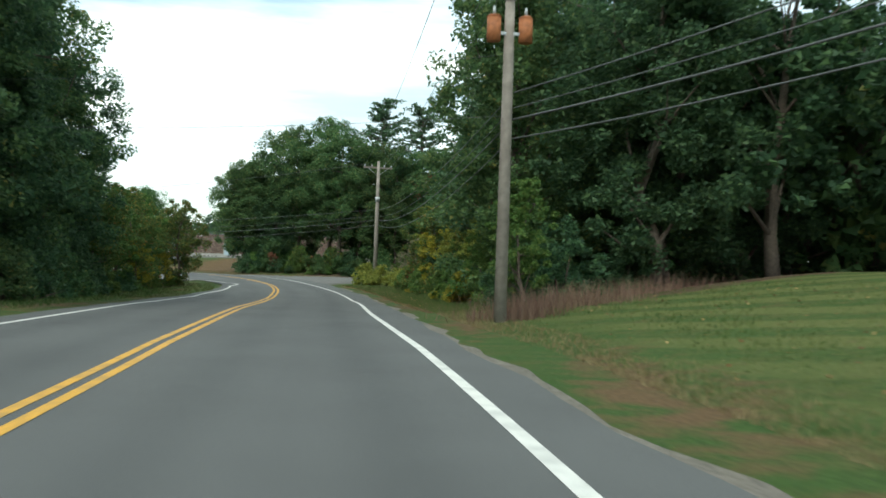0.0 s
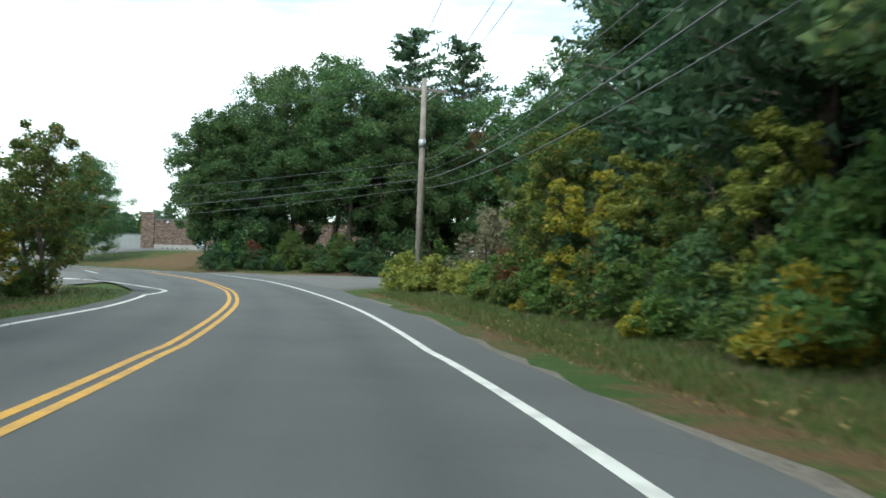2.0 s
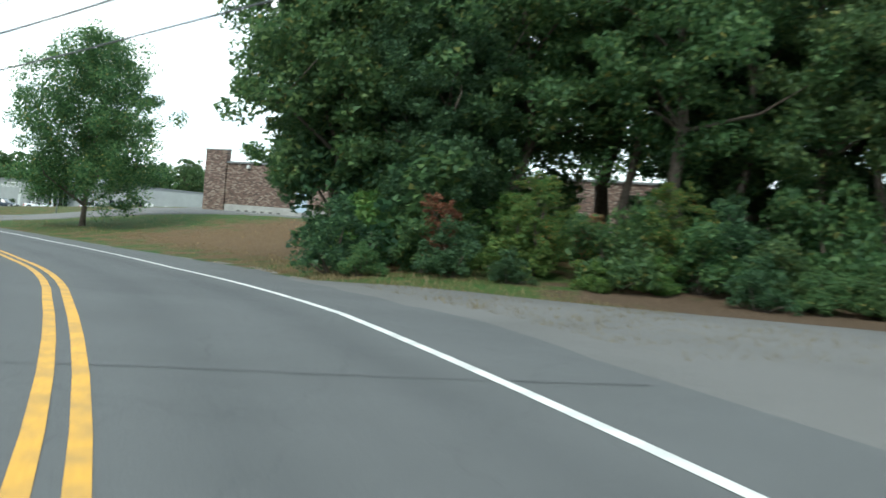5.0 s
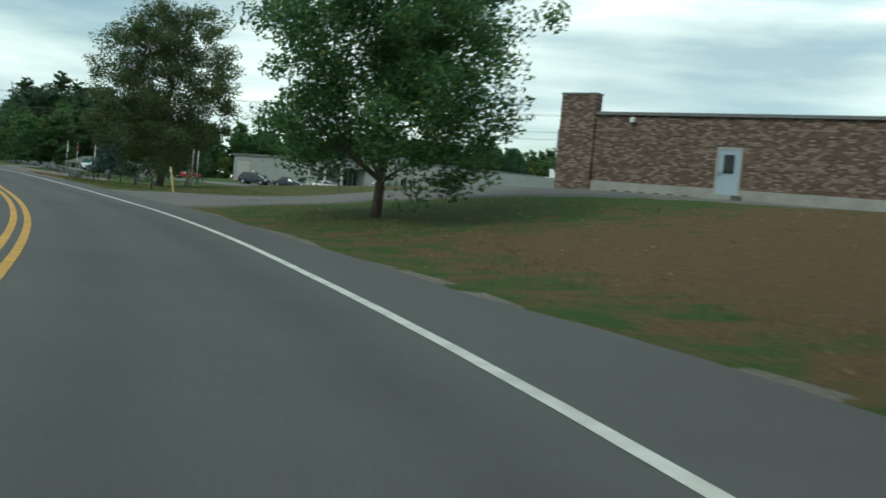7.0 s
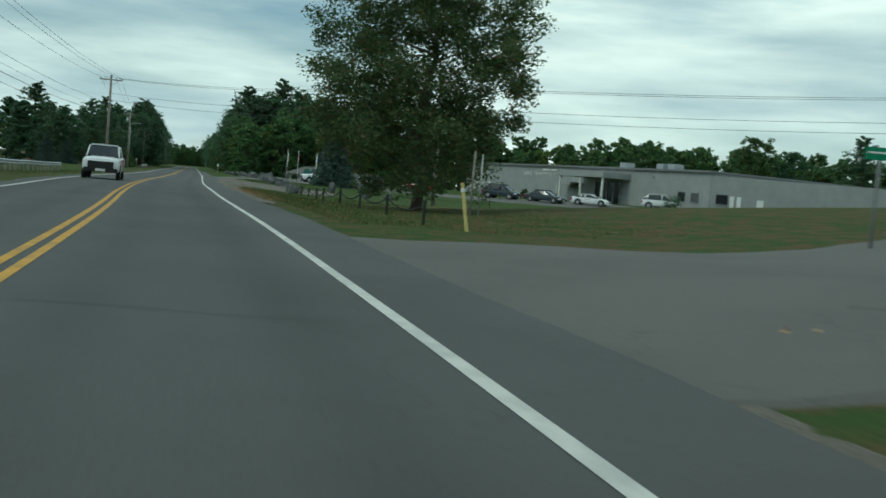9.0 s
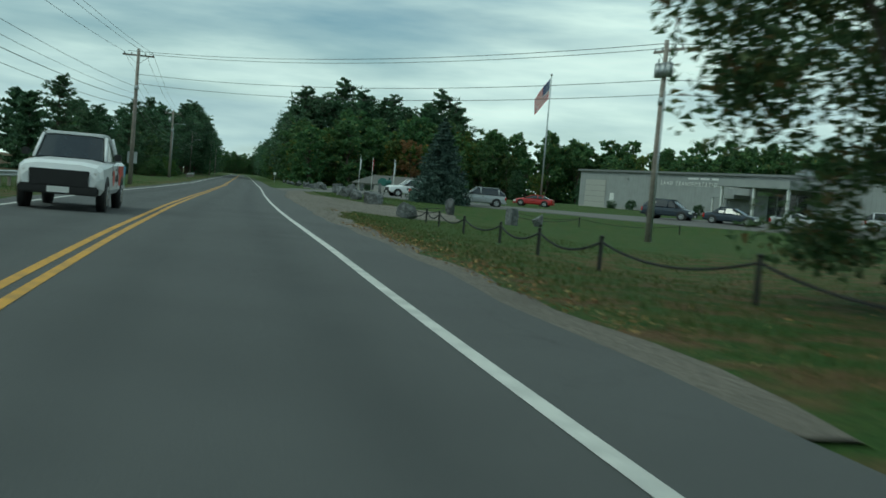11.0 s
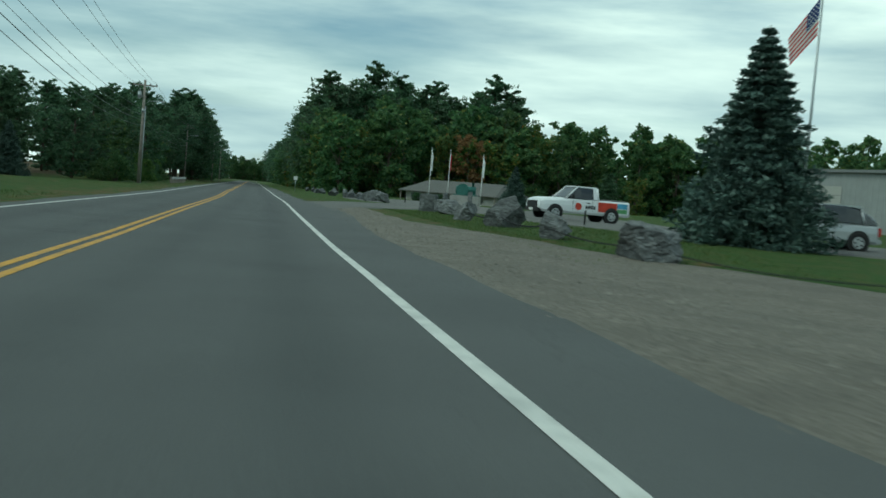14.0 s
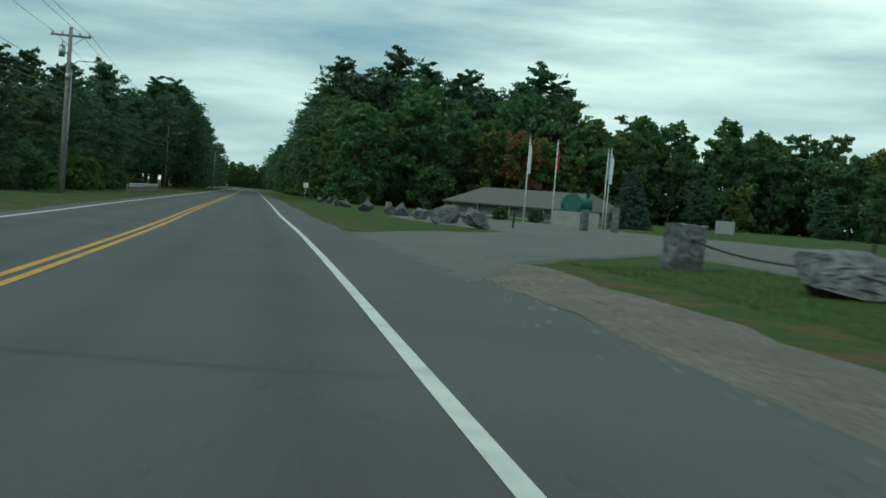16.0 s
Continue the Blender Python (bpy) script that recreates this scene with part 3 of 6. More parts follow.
wear_layer()
for s0, s1 in ((0, 1250),):
    for o in (-0.18, 0.06):
        strip("trim", s0, s1, lambda s: centre(s) + o, lambda s: centre(s) + o + 0.12, 0.005, M["yellow"], "worn yellow double centre line on the asphalt", "road marking", 1)
strip("trim", 0, 1250, lambda s: line_r(s) - 0.07, lambda s: line_r(s) + 0.07, 0.005, M["white"], "worn white edge line on the asphalt", "road marking", 1)
strip("trim", 0, 128, lambda s: line_l(s) - 0.07, lambda s: line_l(s) + 0.07, 0.005, M["white"], "worn white edge line on the asphalt", "road marking", 1)
strip("trim", 150, 1250, lambda s: line_l(s) - 0.07, lambda s: line_l(s) + 0.07, 0.005, M["white"], "worn white edge line on the asphalt", "road marking", 1)


NOSE = [on_road(127.5, line_l(127.5)), (-13.7, 69.3), (-14.9, 71.3), (-17.0, 74.3), (-19.0, 76.2), (-26, 79.5)]


def ribbon(name, pts, widths, material, label, up=0.055, across=8, category="driveway"):
    """A paved band along points, draped on the ground."""
    line = spline(pts, 1.5)
    t = np.gradient(line, axis=0)
    t /= np.linalg.norm(t, axis=1)[:, None]
    ws = np.interp(np.linspace(0, 1, len(line)), np.linspace(0, 1, len(widths)), widths)
    off = np.concatenate([[-0.5], np.linspace(-0.5, 0.5, across + 1), [0.5]])
    rag = 0.25 * np.sin(np.arange(len(line)) * 1.7) if ws.min() > 2 else np.zeros(len(line))
    reach = off[None, :] * (ws + rag)[:, None]
    skirt = 0.35 if ws.min() > 2 else 0.0
    reach[:, 0] -= skirt
    reach[:, -1] += skirt
    P = line[:, None, :] + np.stack([t[:, 1], -t[:, 0]], 1)[:, None, :] * reach[:, :, None]
    P = P.reshape(-1, 2)
    z = height(P[:, 0], P[:, 1])
    s, d = sd(P[:, 0], P[:, 1])
    rim = np.ones(len(off))
    if skirt:
        rim[[0, -1]] = 0
    rim = np.tile(rim, len(line))
    z = np.where(np.abs(d) < 5.6, road_z(s) - (0.03 if skirt else -0.006), z + up * rim - 0.12 * (1 - rim))
    w = len(off)
    fs = [(i * w + k, i * w + k + 1, (i + 1) * w + k + 1, (i + 1) * w + k) for i in range(len(line) - 1) for k in range(w - 1)]
    return tagged(new(name, mesh_from(name, np.column_stack([P, z]), fs, material, skirt == 0)), label, category, kind="structure")


def band(name, rows, material, label, up=0.07, across=10, category="driveway"):
    """A paved area between two edges, given as rows of x, lower y and upper y."""
    rows = np.array(rows, float)
    xs = np.arange(rows[0, 0], rows[-1, 0] + 0.1, 1.5)
    lo, hi = np.interp(xs, rows[:, 0], rows[:, 1]), np.interp(xs, rows[:, 0], rows[:, 2])
    u = np.concatenate([[0], np.linspace(0.015, 0.985, across - 1), [1]])
    X = np.repeat(xs, across + 1)
    Y = (lo[:, None] * (1 - u) + hi[:, None] * u).ravel()
    s, d = sd(X, Y)
    rim = np.tile(np.where(np.abs(u - 0.5) > 0.499, 0, 1), len(xs))
    z = np.where(np.abs(d) < 5.4, road_z(s) - 0.03, height(X, Y) + up * rim - 0.12 * (1 - rim))
    w = across + 1
    fs = [(i * w + k, (i + 1) * w + k, (i + 1) * w + k + 1, i * w + k + 1) for i in range(len(xs) - 1) for k in range(across)]
    return tagged(new(name, mesh_from(name, np.column_stack([X, Y, z]), fs, material, True)), label, category, kind="structure")


# side roads, driveways, the car park and the gravel lay-by
band("pavement", [(-24, 100, 107), (-20, 92, 104.6), (-15, 80, 103.4), (-11, 72, 102.6), (-8.7, 76, 102), (-6.5, 80.5, 101.5), (-3, 83.5, 101), (2, 86, 100.5), (10, 88.5, 100.5), (30, 91, 101), (60, 93, 102)], M["drive"], "worn asphalt side road mouth beside the trees")
ribbon("pavement", [(-53.7, 137.0), (-48.9, 141.7), (-44.2, 147.6), (-43.7, 162.6), (-44.8, 186.7)], [15, 13, 10, 8, 8], M["drive"], "worn asphalt driveway beside the brick building")
ribbon("pavement", [(-47.0, 141.6), (-39.3, 142.0), (-29.4, 139.6), (-5, 132), (20, 123)], [6, 5.5, 4.5, 4.5, 4.5], M["drive"], "asphalt driveway in front of the brick building", up=0.062)
ribbon("pavement", [(-63.8, 243.6), (-88.1, 241.6), (-103.8, 234.8), (-120.3, 230.5), (-133.8, 240.2), (-149.9, 256.2), (-171.5, 270.9)], [9, 11, 11, 11, 13, 15, 12], M["drive"], "grey asphalt car park in front of the museum")
ribbon("pavement", [(-149.7, 228.7), (-152.7, 237.6), (-151.8, 254.3)], [10, 10, 12], M["drive"], "asphalt entrance to the museum car park", up=0.066)
ribbon("trim", NOSE, [0.14], M["white"], "worn white edge line round the grass island", 0.06, 1, "road marking")
ribbon("pavement", [(-17, 84), (-24, 84.5), (-36, 84), (-90, 80)], [22, 13, 8, 8], M["drive"], "asphalt side road that leaves across the road")


def lay_by(s):
    k = [(250, 5.6), (262, 6.0), (271, 6.1), (275, 6.5), (281, 7.4), (288, 8.7), (291, 15), (304, 17), (308, 14), (311, 12.0), (314, 10.6), (319, 9.0), (323, 7.9), (332, 7.8), (344, 7.9), (350, 7)]
    return float(np.interp(s, [a for a, b in k], [b for a, b in k])) + 0.12 * math.sin(s * 0.9) + 0.07 * math.sin(s * 2.1)


strip("pavement", 236, 350, lambda s: edge_r(s) - 0.1, lambda s: max(lay_by(s), edge_r(s) + 0.5 + 0.15 * math.sin(s * 1.3)), 0.05, M["gravel"], "loose grey gravel lay-by beside the road", "gravel", 8, 1.2, follow=False)
strip("pavement", 40, 136, lambda s: edge_r(s) - 0.1, lambda s: edge_r(s) + 0.22 + 0.12 * math.sin(s * 0.7) + 0.08 * math.sin(s * 1.9), 0.03, M["gravel"], "narrow sandy gravel shoulder beside the asphalt", "gravel", 3, 1.2, follow=False)
strip("pavement", 166, 204, lambda s: edge_r(s) - 0.1, lambda s: edge_r(s) + 0.35 + 0.15 * math.sin(s * 0.7), 0.03, M["gravel"], "narrow sandy gravel shoulder beside the asphalt", "gravel", 3, 1.2, follow=False)


# ---- trees ----
def leaf_cloud(rng, centres, radii, per, size, flat=1.0, long=1.0, up=0.0, tri=False):
    """Many small leaf blades scattered in clumps: vertices and faces."""
    n = len(centres) * per
    c = np.repeat(centres, per, axis=0)
    r = np.repeat(radii, per)
    v = rng.normal(size=(n, 3))
    v /= np.linalg.norm(v, axis=1)[:, None] + 1e-9
    v *= (rng.random(n) ** 0.45 * r)[:, None]
    v[:, 2] *= flat
    p = c + v
    a = rng.normal(size=(n, 3))
    a[:, 2] *= 0.6
    a /= np.linalg.norm(a, axis=1)[:, None] + 1e-9
    b = np.cross(a, rng.normal(size=(n, 3)) + np.array([0, 0, up]))
    b /= np.linalg.norm(b, axis=1)[:, None] + 1e-9
    s = size * (0.6 + 0.8 * rng.random(n))[:, None]
    a, b = a * s * long, b * s * 0.55
    if tri:
        q = np.stack([p + a, p - a * 0.7 + b, p - a * 0.7 - b], 1).reshape(-1, 3)
        return q, np.arange(n * 3).reshape(n, 3)
    q = np.stack([p - a, p + b, p + a, p - b], 1).reshape(-1, 3)
    return q, np.arange(n * 4).reshape(n, 4)


def cloud_mesh(name, q, f, material):
    me = bpy.data.meshes.new(name)
    me.vertices.add(len(q))
    me.vertices.foreach_set("co", q.astype(np.float32).ravel())
    k = f.shape[1]
    me.loops.add(len(f) * k)
    me.loops.foreach_set("vertex_index", f.astype(np.int32).ravel())
    me.polygons.add(len(f))
    me.polygons.foreach_set("loop_start", np.arange(0, len(f) * k, k, dtype=np.int32))
    me.materials.append(material)
    me.update(calc_edges=True)
    return me


TREES = {}


def limbs(bm, rng, base, tips, r0):
    for t in tips:
        t = np.array(t)
        m = base + (t - base) * 0.5 + rng.normal(size=3) * 0.12 * np.linalg.norm(t - base)
        tube(bm, [base, m, t], [r0, r0 * 0.55, r0 * 0.12], 5, False)


def make_tree(kind, seed, h, cr, clear, clumps, per, leaf, size, label, trunk_r=None, lean=0.0, gap=0.25, material="bark", egg=0.42, tri=True):
    """A broadleaf tree of height h: trunk with limbs, and a crown of leaf clumps from height clear up."""
    rng = np.random.default_rng(seed)
    ob = empty("tree", pose(0, 0, -200), label, "tree")
    r = trunk_r or h * 0.017
    ch = h - clear
    cs, rs = [], []
    # the crown is a few large boughs, each a cloud of clumps
    nb = 26
    boughs = []
    for i in range(nb):
        u = (i + 0.5) / nb
        prof = math.sqrt(max(0.08, 1 - ((u - egg) / (1.04 - egg if u > egg else egg + 0.16)) ** 2))
        a = i * 2.4 + rng.normal() * 0.35
        rad = cr * prof * (0.46 + 0.2 * rng.random())
        boughs.append((rad * math.cos(a) + lean * u * ch, rad * math.sin(a), clear + u * ch * 0.86 + 0.07 * ch, cr * (0.4 + 0.14 * rng.random()) * (0.6 + 0.4 * prof)))
    boughs += [(0, 0, clear + ch * v, cr * 0.5) for v in (0.3, 0.5, 0.7)]
    while len(cs) < clumps:
        bx, by, bz, br = boughs[int(rng.integers(len(boughs)))]
        v = rng.normal(size=3)
        v /= np.linalg.norm(v)
        w = br * rng.random() ** 0.4
        z = bz + v[2] * w * 0.8
        if z > h - 0.1:
            continue
        cs.append((bx + v[0] * w, by + v[1] * w, max(z, clear * 0.8, 0.05)))
        rs.append(cr * (0.1 + 0.1 * rng.random()))
    cs, rs = np.array(cs), np.array(rs)
    bm = bmesh.new()
    kinks = [np.array([rng.normal() * 0.02 * h * (i > 0), rng.normal() * 0.02 * h * (i > 0), -0.3 + (h * 0.86) * i / 6]) for i in range(7)]
    tube(bm, kinks, [r * 1.35, r * 1.0, r * 0.85, r * 0.68, r * 0.5, r * 0.3, r * 0.1], 8)
    for i in range(1, 6):
        z = kinks[i][2]
        if z < clear * 0.75:
            continue
        near = [c for c in cs if 0.2 * cr < math.hypot(c[0], c[1]) and z < c[2] < z + ch * 0.35]
        idx = rng.permutation(len(near))[:4]
        limbs(bm, rng, kinks[i], [near[j] for j in idx], r * (0.5 - 0.06 * i))
    part("trunk", bm, M[material], ob)
    q, f = leaf_cloud(rng, cs, rs, per, size, 0.75, tri=tri)
    part("crown", cloud_mesh("crown", q, f, L[leaf]), None, ob)
    TREES[kind] = ob
    return ob


def make_pine(kind, seed, h, cr, clear, label, leaf="needle", per=14, tiers=20, size=0.3):
    """A white pine: a straight trunk with long, level, ragged plates of needles and an open top."""
    rng = np.random.default_rng(seed)
    ob = empty("pine_tree", pose(0, 0, -200), label, "tree")
    bm = bmesh.new()
    r = h * 0.013
    tube(bm, [(0, 0, -0.3), (rng.normal() * 0.15, 0, h * 0.5), (0, 0, h * 0.97)], [r * 1.3, r, 0.05], 6)
    cs, rs = [], []
    for i in range(tiers):
        u = i / (tiers - 1)
        z = clear + (h * 0.97 - clear) * u
        reach = cr * min(1.0, 0.7 + 0.8 * u) * (1 - 0.72 * max(0.0, (u - 0.5) / 0.5) ** 1.6)
        a0 = rng.random() * math.tau
        for j in range(5):
            a = a0 + j * math.tau / 5 + rng.normal() * 0.3
            ln = reach * (0.42 + 0.75 * rng.random())
            rise = ln * (0.08 + 0.25 * rng.random()) * (0.5 + u)
            zz = z + rng.normal() * 0.45
            tip = np.array([ln * math.cos(a), ln * math.sin(a), zz + rise])
            tube(bm, [(0, 0, zz - 0.1 * ln), tip], [r * 0.3, 0.025], 3, False)
            for k in range(5):
                w = 0.25 + 0.19 * k
                side = rng.normal() * 0.13 * ln
                cs.append((tip[0] * w - math.sin(a) * side, tip[1] * w + math.cos(a) * side, zz + rise * w * w + rng.normal() * 0.06))
                rs.append(0.17 * ln * (0.6 + 0.6 * rng.random()) + 0.28)
    cs.append((0, 0, h - 0.3))
    rs.append(0.5)
    part("trunk", bm, M["bark"], ob)
    q, f = leaf_cloud(rng, np.array(cs), np.array(rs), per, size, 0.3, 1.3, 0.9, True)
    part("crown", cloud_mesh("crown", q, f, L[leaf]), None, ob)
    TREES[kind] = ob
    return ob


def make_spruce(kind, seed, h, cr, label, leaf="spruce", tiers=26, per=16, size=0.28):
    """A spruce: a dense cone of drooping boughs in tiers, down to the ground."""
    rng = np.random.default_rng(seed)
    ob = empty("spruce_tree", pose(0, 0, -200), label, "tree")
    bm = bmesh.new()
    tube(bm, [(0, 0, -0.2), (0, 0, h * 0.6), (0, 0, h)], [h * 0.02, h * 0.011, 0.02], 7)
    cs, rs = [], []
    for i in range(tiers):
        u = i / (tiers - 1)
        z = h * (0.03 + 0.94 * u)
        reach = cr * (1 - u) ** 0.85 + 0.1
        n = int(6 + 13 * (1 - u))
        for j in range(n):
            a = (j + rng.random() * 0.9) * math.tau / n
            ln = reach * (0.66 + 0.5 * rng.random())
            for k in (0.35, 0.68, 1.0):
                cs.append((ln * k * math.cos(a), ln * k * math.sin(a), z - 0.12 * ln * k + 0.1 * ln * k * k))
                rs.append(0.14 * cr * (1 - u) + 0.16)
    part("trunk", bm, M["bark"], ob)
    q, f = leaf_cloud(rng, np.array(cs), np.array(rs), per, size, 0.45, 1.2, 0.5, True)
    part("crown", cloud_mesh("crown", q, f, L[leaf]), None, ob)
    TREES[kind] = ob
    return ob


def make_bush(kind, seed, r, h, leaf, label, clumps=70, per=75, size=0.085, twigs=True):
    rng = np.random.default_rng(seed)
    ob = empty("bush", pose(0, 0, -200), label, "bush")
    cs, rs = [], []
    while len(cs) < clumps:
        a, u = rng.random() * math.tau, rng.random()
        rad = r * math.sqrt(max(0.02, 1 - (u * 0.95) ** 2.2)) * rng.random() ** 0.4 * (0.8 + 0.35 * math.sin(3 * a + seed))
        cs.append((rad * math.cos(a), rad * math.sin(a), 0.1 * h + u * h * 0.86 * (0.75 + 0.35 * math.sin(2 * a + seed * 2))))
        rs.append(0.16 * r + 0.1 * r * rng.random())
    bm = bmesh.new()
    for i in range(9):
        c = cs[int(rng.integers(len(cs)))]
        tube(bm, [(c[0] * 0.2, c[1] * 0.2, -0.1), (c[0] * 0.6, c[1] * 0.6, c[2] * 0.6), c], [0.05, 0.035, 0.01], 4, False)
    part("stem", bm, M["bark"], ob)
    q, f = leaf_cloud(rng, np.array(cs), np.array(rs), per, size, 0.8, tri=True)
    part("foliage", cloud_mesh("foliage", q, f, L[leaf]), None, ob)
    TREES[kind] = ob
    return ob


make_tree("near1", 71, 14, 4.3, 1.2, 340, 150, "green", 0.1, "tall broadleaf tree with a dense green crown")
make_tree("near2", 72, 13, 4.0, 0.9, 330, 150, "dark", 0.1, "broadleaf tree with a dark green crown")
make_tree("near3", 73, 12, 3.8, 1.0, 320, 150, "green", 0.095, "broad maple with green leaves at the edge of the trees")
make_tree("near5", 75, 14, 4.5, 2.3, 265, 170, "green", 0.1, "tall maple with a bare lower trunk and a green crown", trunk_r=0.2)
make_tree("near4", 74, 11, 3.5, 2.2, 320, 150, "green", 0.095, "broad maple with a clear trunk and dark green crown")
make_tree("oak1", 11, 14, 4.6, 2.0, 180, 75, "green", 0.19, "tall broadleaf tree with a dense green crown")
make_tree("oak2", 12, 15, 4.8, 2.4, 180, 75, "dark", 0.19, "tall broadleaf tree with a dark green crown")
make_tree("turn1", 14, 7, 2.5, 0.6, 120, 100, "turn", 0.085, "small broadleaf tree turning yellow in early autumn")
make_tree("fresh1", 18, 6, 1.7, 0.5, 90, 100, "fresh", 0.085, "young broadleaf tree with fresh green leaves")
make_tree("gold1", 19, 6, 1.7, 0.5, 90, 100, "lime", 0.085, "young broadleaf tree with yellow-green leaves")
make_tree("yel1", 15, 5, 1.8, 0.4, 90, 90, "yellow", 0.085, "low broadleaf tree with yellow autumn leaves")
make_tree("red1", 16, 11, 3.2, 2.0, 110, 60, "red", 0.17, "maple tree with rust-red autumn leaves")
make_tree("slim1", 17, 15, 2.3, 6.0, 60, 80, "dark", 0.13, "slender forest tree with a bare grey trunk", trunk_r=0.16)
make_pine("pine1", 21, 19, 4.4, 5, "tall white pine with ragged, flat boughs", per=12, size=0.2)
make_pine("pine2", 22, 15, 4.0, 1.5, "white pine with ragged, flat boughs", per=24, size=0.17)
make_pine("pine3", 23, 12, 3.4, 0.8, "young white pine with boughs down to the ground")
make_spruce("spruce1", 31, 7.8, 2.5, "blue-green spruce with boughs down to the lawn", per=44, size=0.1)
make_bush("bush1", 41, 1.7, 2.2, "green", "dense green roadside bush in leaf")
make_bush("bush2", 42, 1.5, 1.8, "turn", "roadside bush with turning leaves")
make_bush("bush3", 43, 1.3, 1.5, "yellow", "roadside bush with yellow autumn leaves")
make_bush("bush4", 44, 1.5, 3.0, "brush", "grey half-bare roadside brush thicket", 90, 60, 0.06)
make_bush("lime1", 45, 2.0, 1.9, "lime", "low spreading shrub with lime-green leaves", 90, 70, 0.12)
make_bush("bush5", 46, 1.7, 2.7, "dark", "tall dark green bush under trees")
make_bush("bush6", 47, 1.4, 2.0, "fresh", "fresh green roadside bush in leaf")
make_tree("far1", 51, 14, 5.0, -0.9, 110, 36, "green", 0.4, "broadleaf tree in the wood behind the lawn")
make_tree("far2", 52, 15, 5.0, -0.9, 110, 36, "green", 0.4, "dense broadleaf tree in the wood behind the lawn")
make_tree("far3", 53, 12, 4.6, -0.9, 110, 36, "turn", 0.38, "broadleaf tree turning yellow at the edge of the wood")
make_pine("farpine1", 54, 24, 6.0, 4, "tall white pine above the edge of the wood", per=9, tiers=25, size=0.36)
make_pine("farpine2", 55, 20, 5.8, 1.5, "white pine at the edge of the wood", per=9, tiers=22, size=0.36)

grow = random.Random(5)


def plant(kind, x, y, scale=1.0, turn=None, group="", stretch=1.0, sink=0.0, label=""):
    """One more tree of a kind, rooted in the ground at x, y."""
    t = grow.random() * 360 if turn is None else turn
    m = pose(x, y, gz(x, y) - sink, 0, 0, t) @ Matrix.Diagonal((scale, scale, scale * stretch, 1))
    ob = copy_thing(TREES[kind], m)
    return tagged(ob, label, group=group)


BEYOND = []


def wood(kinds, pts, lo=0.85, hi=1.15, group="", jitter=0.0, far=False):
    for i, (x, y) in enumerate(pts):
        k = kinds[int(grow.random() * len(kinds))]
        if far:  # too far off to tell one from the next
            x, y, sc = x + grow.uniform(-jitter, jitter), y + grow.uniform(-jitter, jitter), grow.uniform(lo, hi)
            BEYOND.append((k, pose(x, y, gz(x, y), 0, 0, grow.random() * 360) @ Matrix.Diagonal((sc, sc, sc * grow.uniform(0.92, 1.1), 1))))
            continue
        plant(k, x + grow.uniform(-jitter, jitter), y + grow.uniform(-jitter, jitter), grow.uniform(lo, hi), group=group, stretch=grow.uniform(0.92, 1.1))


def along(s0, s1, step, d):
    return [on_road(s, d) for s in np.arange(s0, s1, step)]


# woods on the right of the first stretch
RW = "trees of the roadside wood"
for k, s, d, sc in [("near1", 102.5, 10.0, 1.05), ("near2", 98, 14.5, 1.1), ("near1", 108, 13.0, 0.95), ("pine2", 112.5, 12.0, 1.0), ("near2", 117, 13.5, 0.95), ("pine2", 122, 13.5, 1.0),
                    ("near1", 127, 14.5, 0.9), ("pine2", 131, 16.5, 1.0), ("near3", 104, 17, 1.1)]:
    plant(k, *on_road(s, d), sc, group=RW)
plant("near3", 1.6, 82.5, 0.95, group=RW)
plant("near1", 5.5, 80.0, 1.0, group=RW)
wood(["oak2", "pine1", "oak1"], along(100, 128, 7.0, 20.0), 0.95, 1.15, RW, 1.2)
wood(["oak2", "oak1"], [(9, 84), (13, 80), (14, 88)], 0.9, 1.05, RW, 0.5)
wood(["far2", "far1"], along(92, 132, 7.5, 28.0), 1.0, 1.2, RW, 2, far=True)
wood(["far2", "far1"], along(86, 136, 7.5, 38.0), 1.1, 1.3, RW, 2, far=True)
# behind the first lawn
wood(["slim1", "slim1", "near2", "slim1"], [(9, 42), (12.5, 45), (16, 47), (20, 49), (25, 50), (29, 52), (34, 50), (39, 51), (45, 50), (52, 49)], 1.0, 1.25, RW, 0.8)
wood(["oak2", "pine1", "slim1", "oak1"], [(8, 52), (13, 56), (19, 61), (26, 62), (33, 63), (41, 63), (50, 62), (60, 58)], 1.05, 1.3, RW, 2)
wood(["far2", "far1"], [(6, 64), (15, 67), (24, 69), (35, 68), (46, 67), (56, 66), (66, 60), (10, 74), (20, 76), (30, 76), (40, 75), (52, 72), (64, 68)], 1.1, 1.35, RW, 2, far=True)
# undergrowth at the wood's edge
UG = "undergrowth beside the road"
wood(["bush1", "bush5", "bush6", "bush1"], along(96, 123, 2.7, 10.2), 0.9, 1.3, UG, 0.5)
wood(["bush6", "fresh1", "bush6", "bush2", "fresh1", "bush3", "bush1"], along(93, 125, 2.8, 9.0), 0.5, 0.85, UG, 0.4)
wood(["fresh1", "near3", "fresh1", "turn1", "fresh1"], along(104, 122, 3.6, 10.6), 0.55, 0.8, UG, 0.5)
for k, s, d, sc in [("yel1", 119.5, 9.4, 0.75), ("turn1", 123.0, 9.6, 0.75), ("gold1", 124.0, 10.0, 0.95), ("gold1", 117.5, 10.0, 0.7), ("gold1", 111.0, 10.2, 0.7), ("bush3", 121.5, 8.4, 0.5), ("bush2", 126.5, 8.7, 0.6), ("bush6", 128.5, 9.2, 0.7), ("bush2", 124.0, 8.4, 0.45), ("bush3", 113.0, 8.4, 0.45), ("bush2", 108.0, 8.5, 0.5)]:
    plant(k, *on_road(s, d), sc, group=UG)
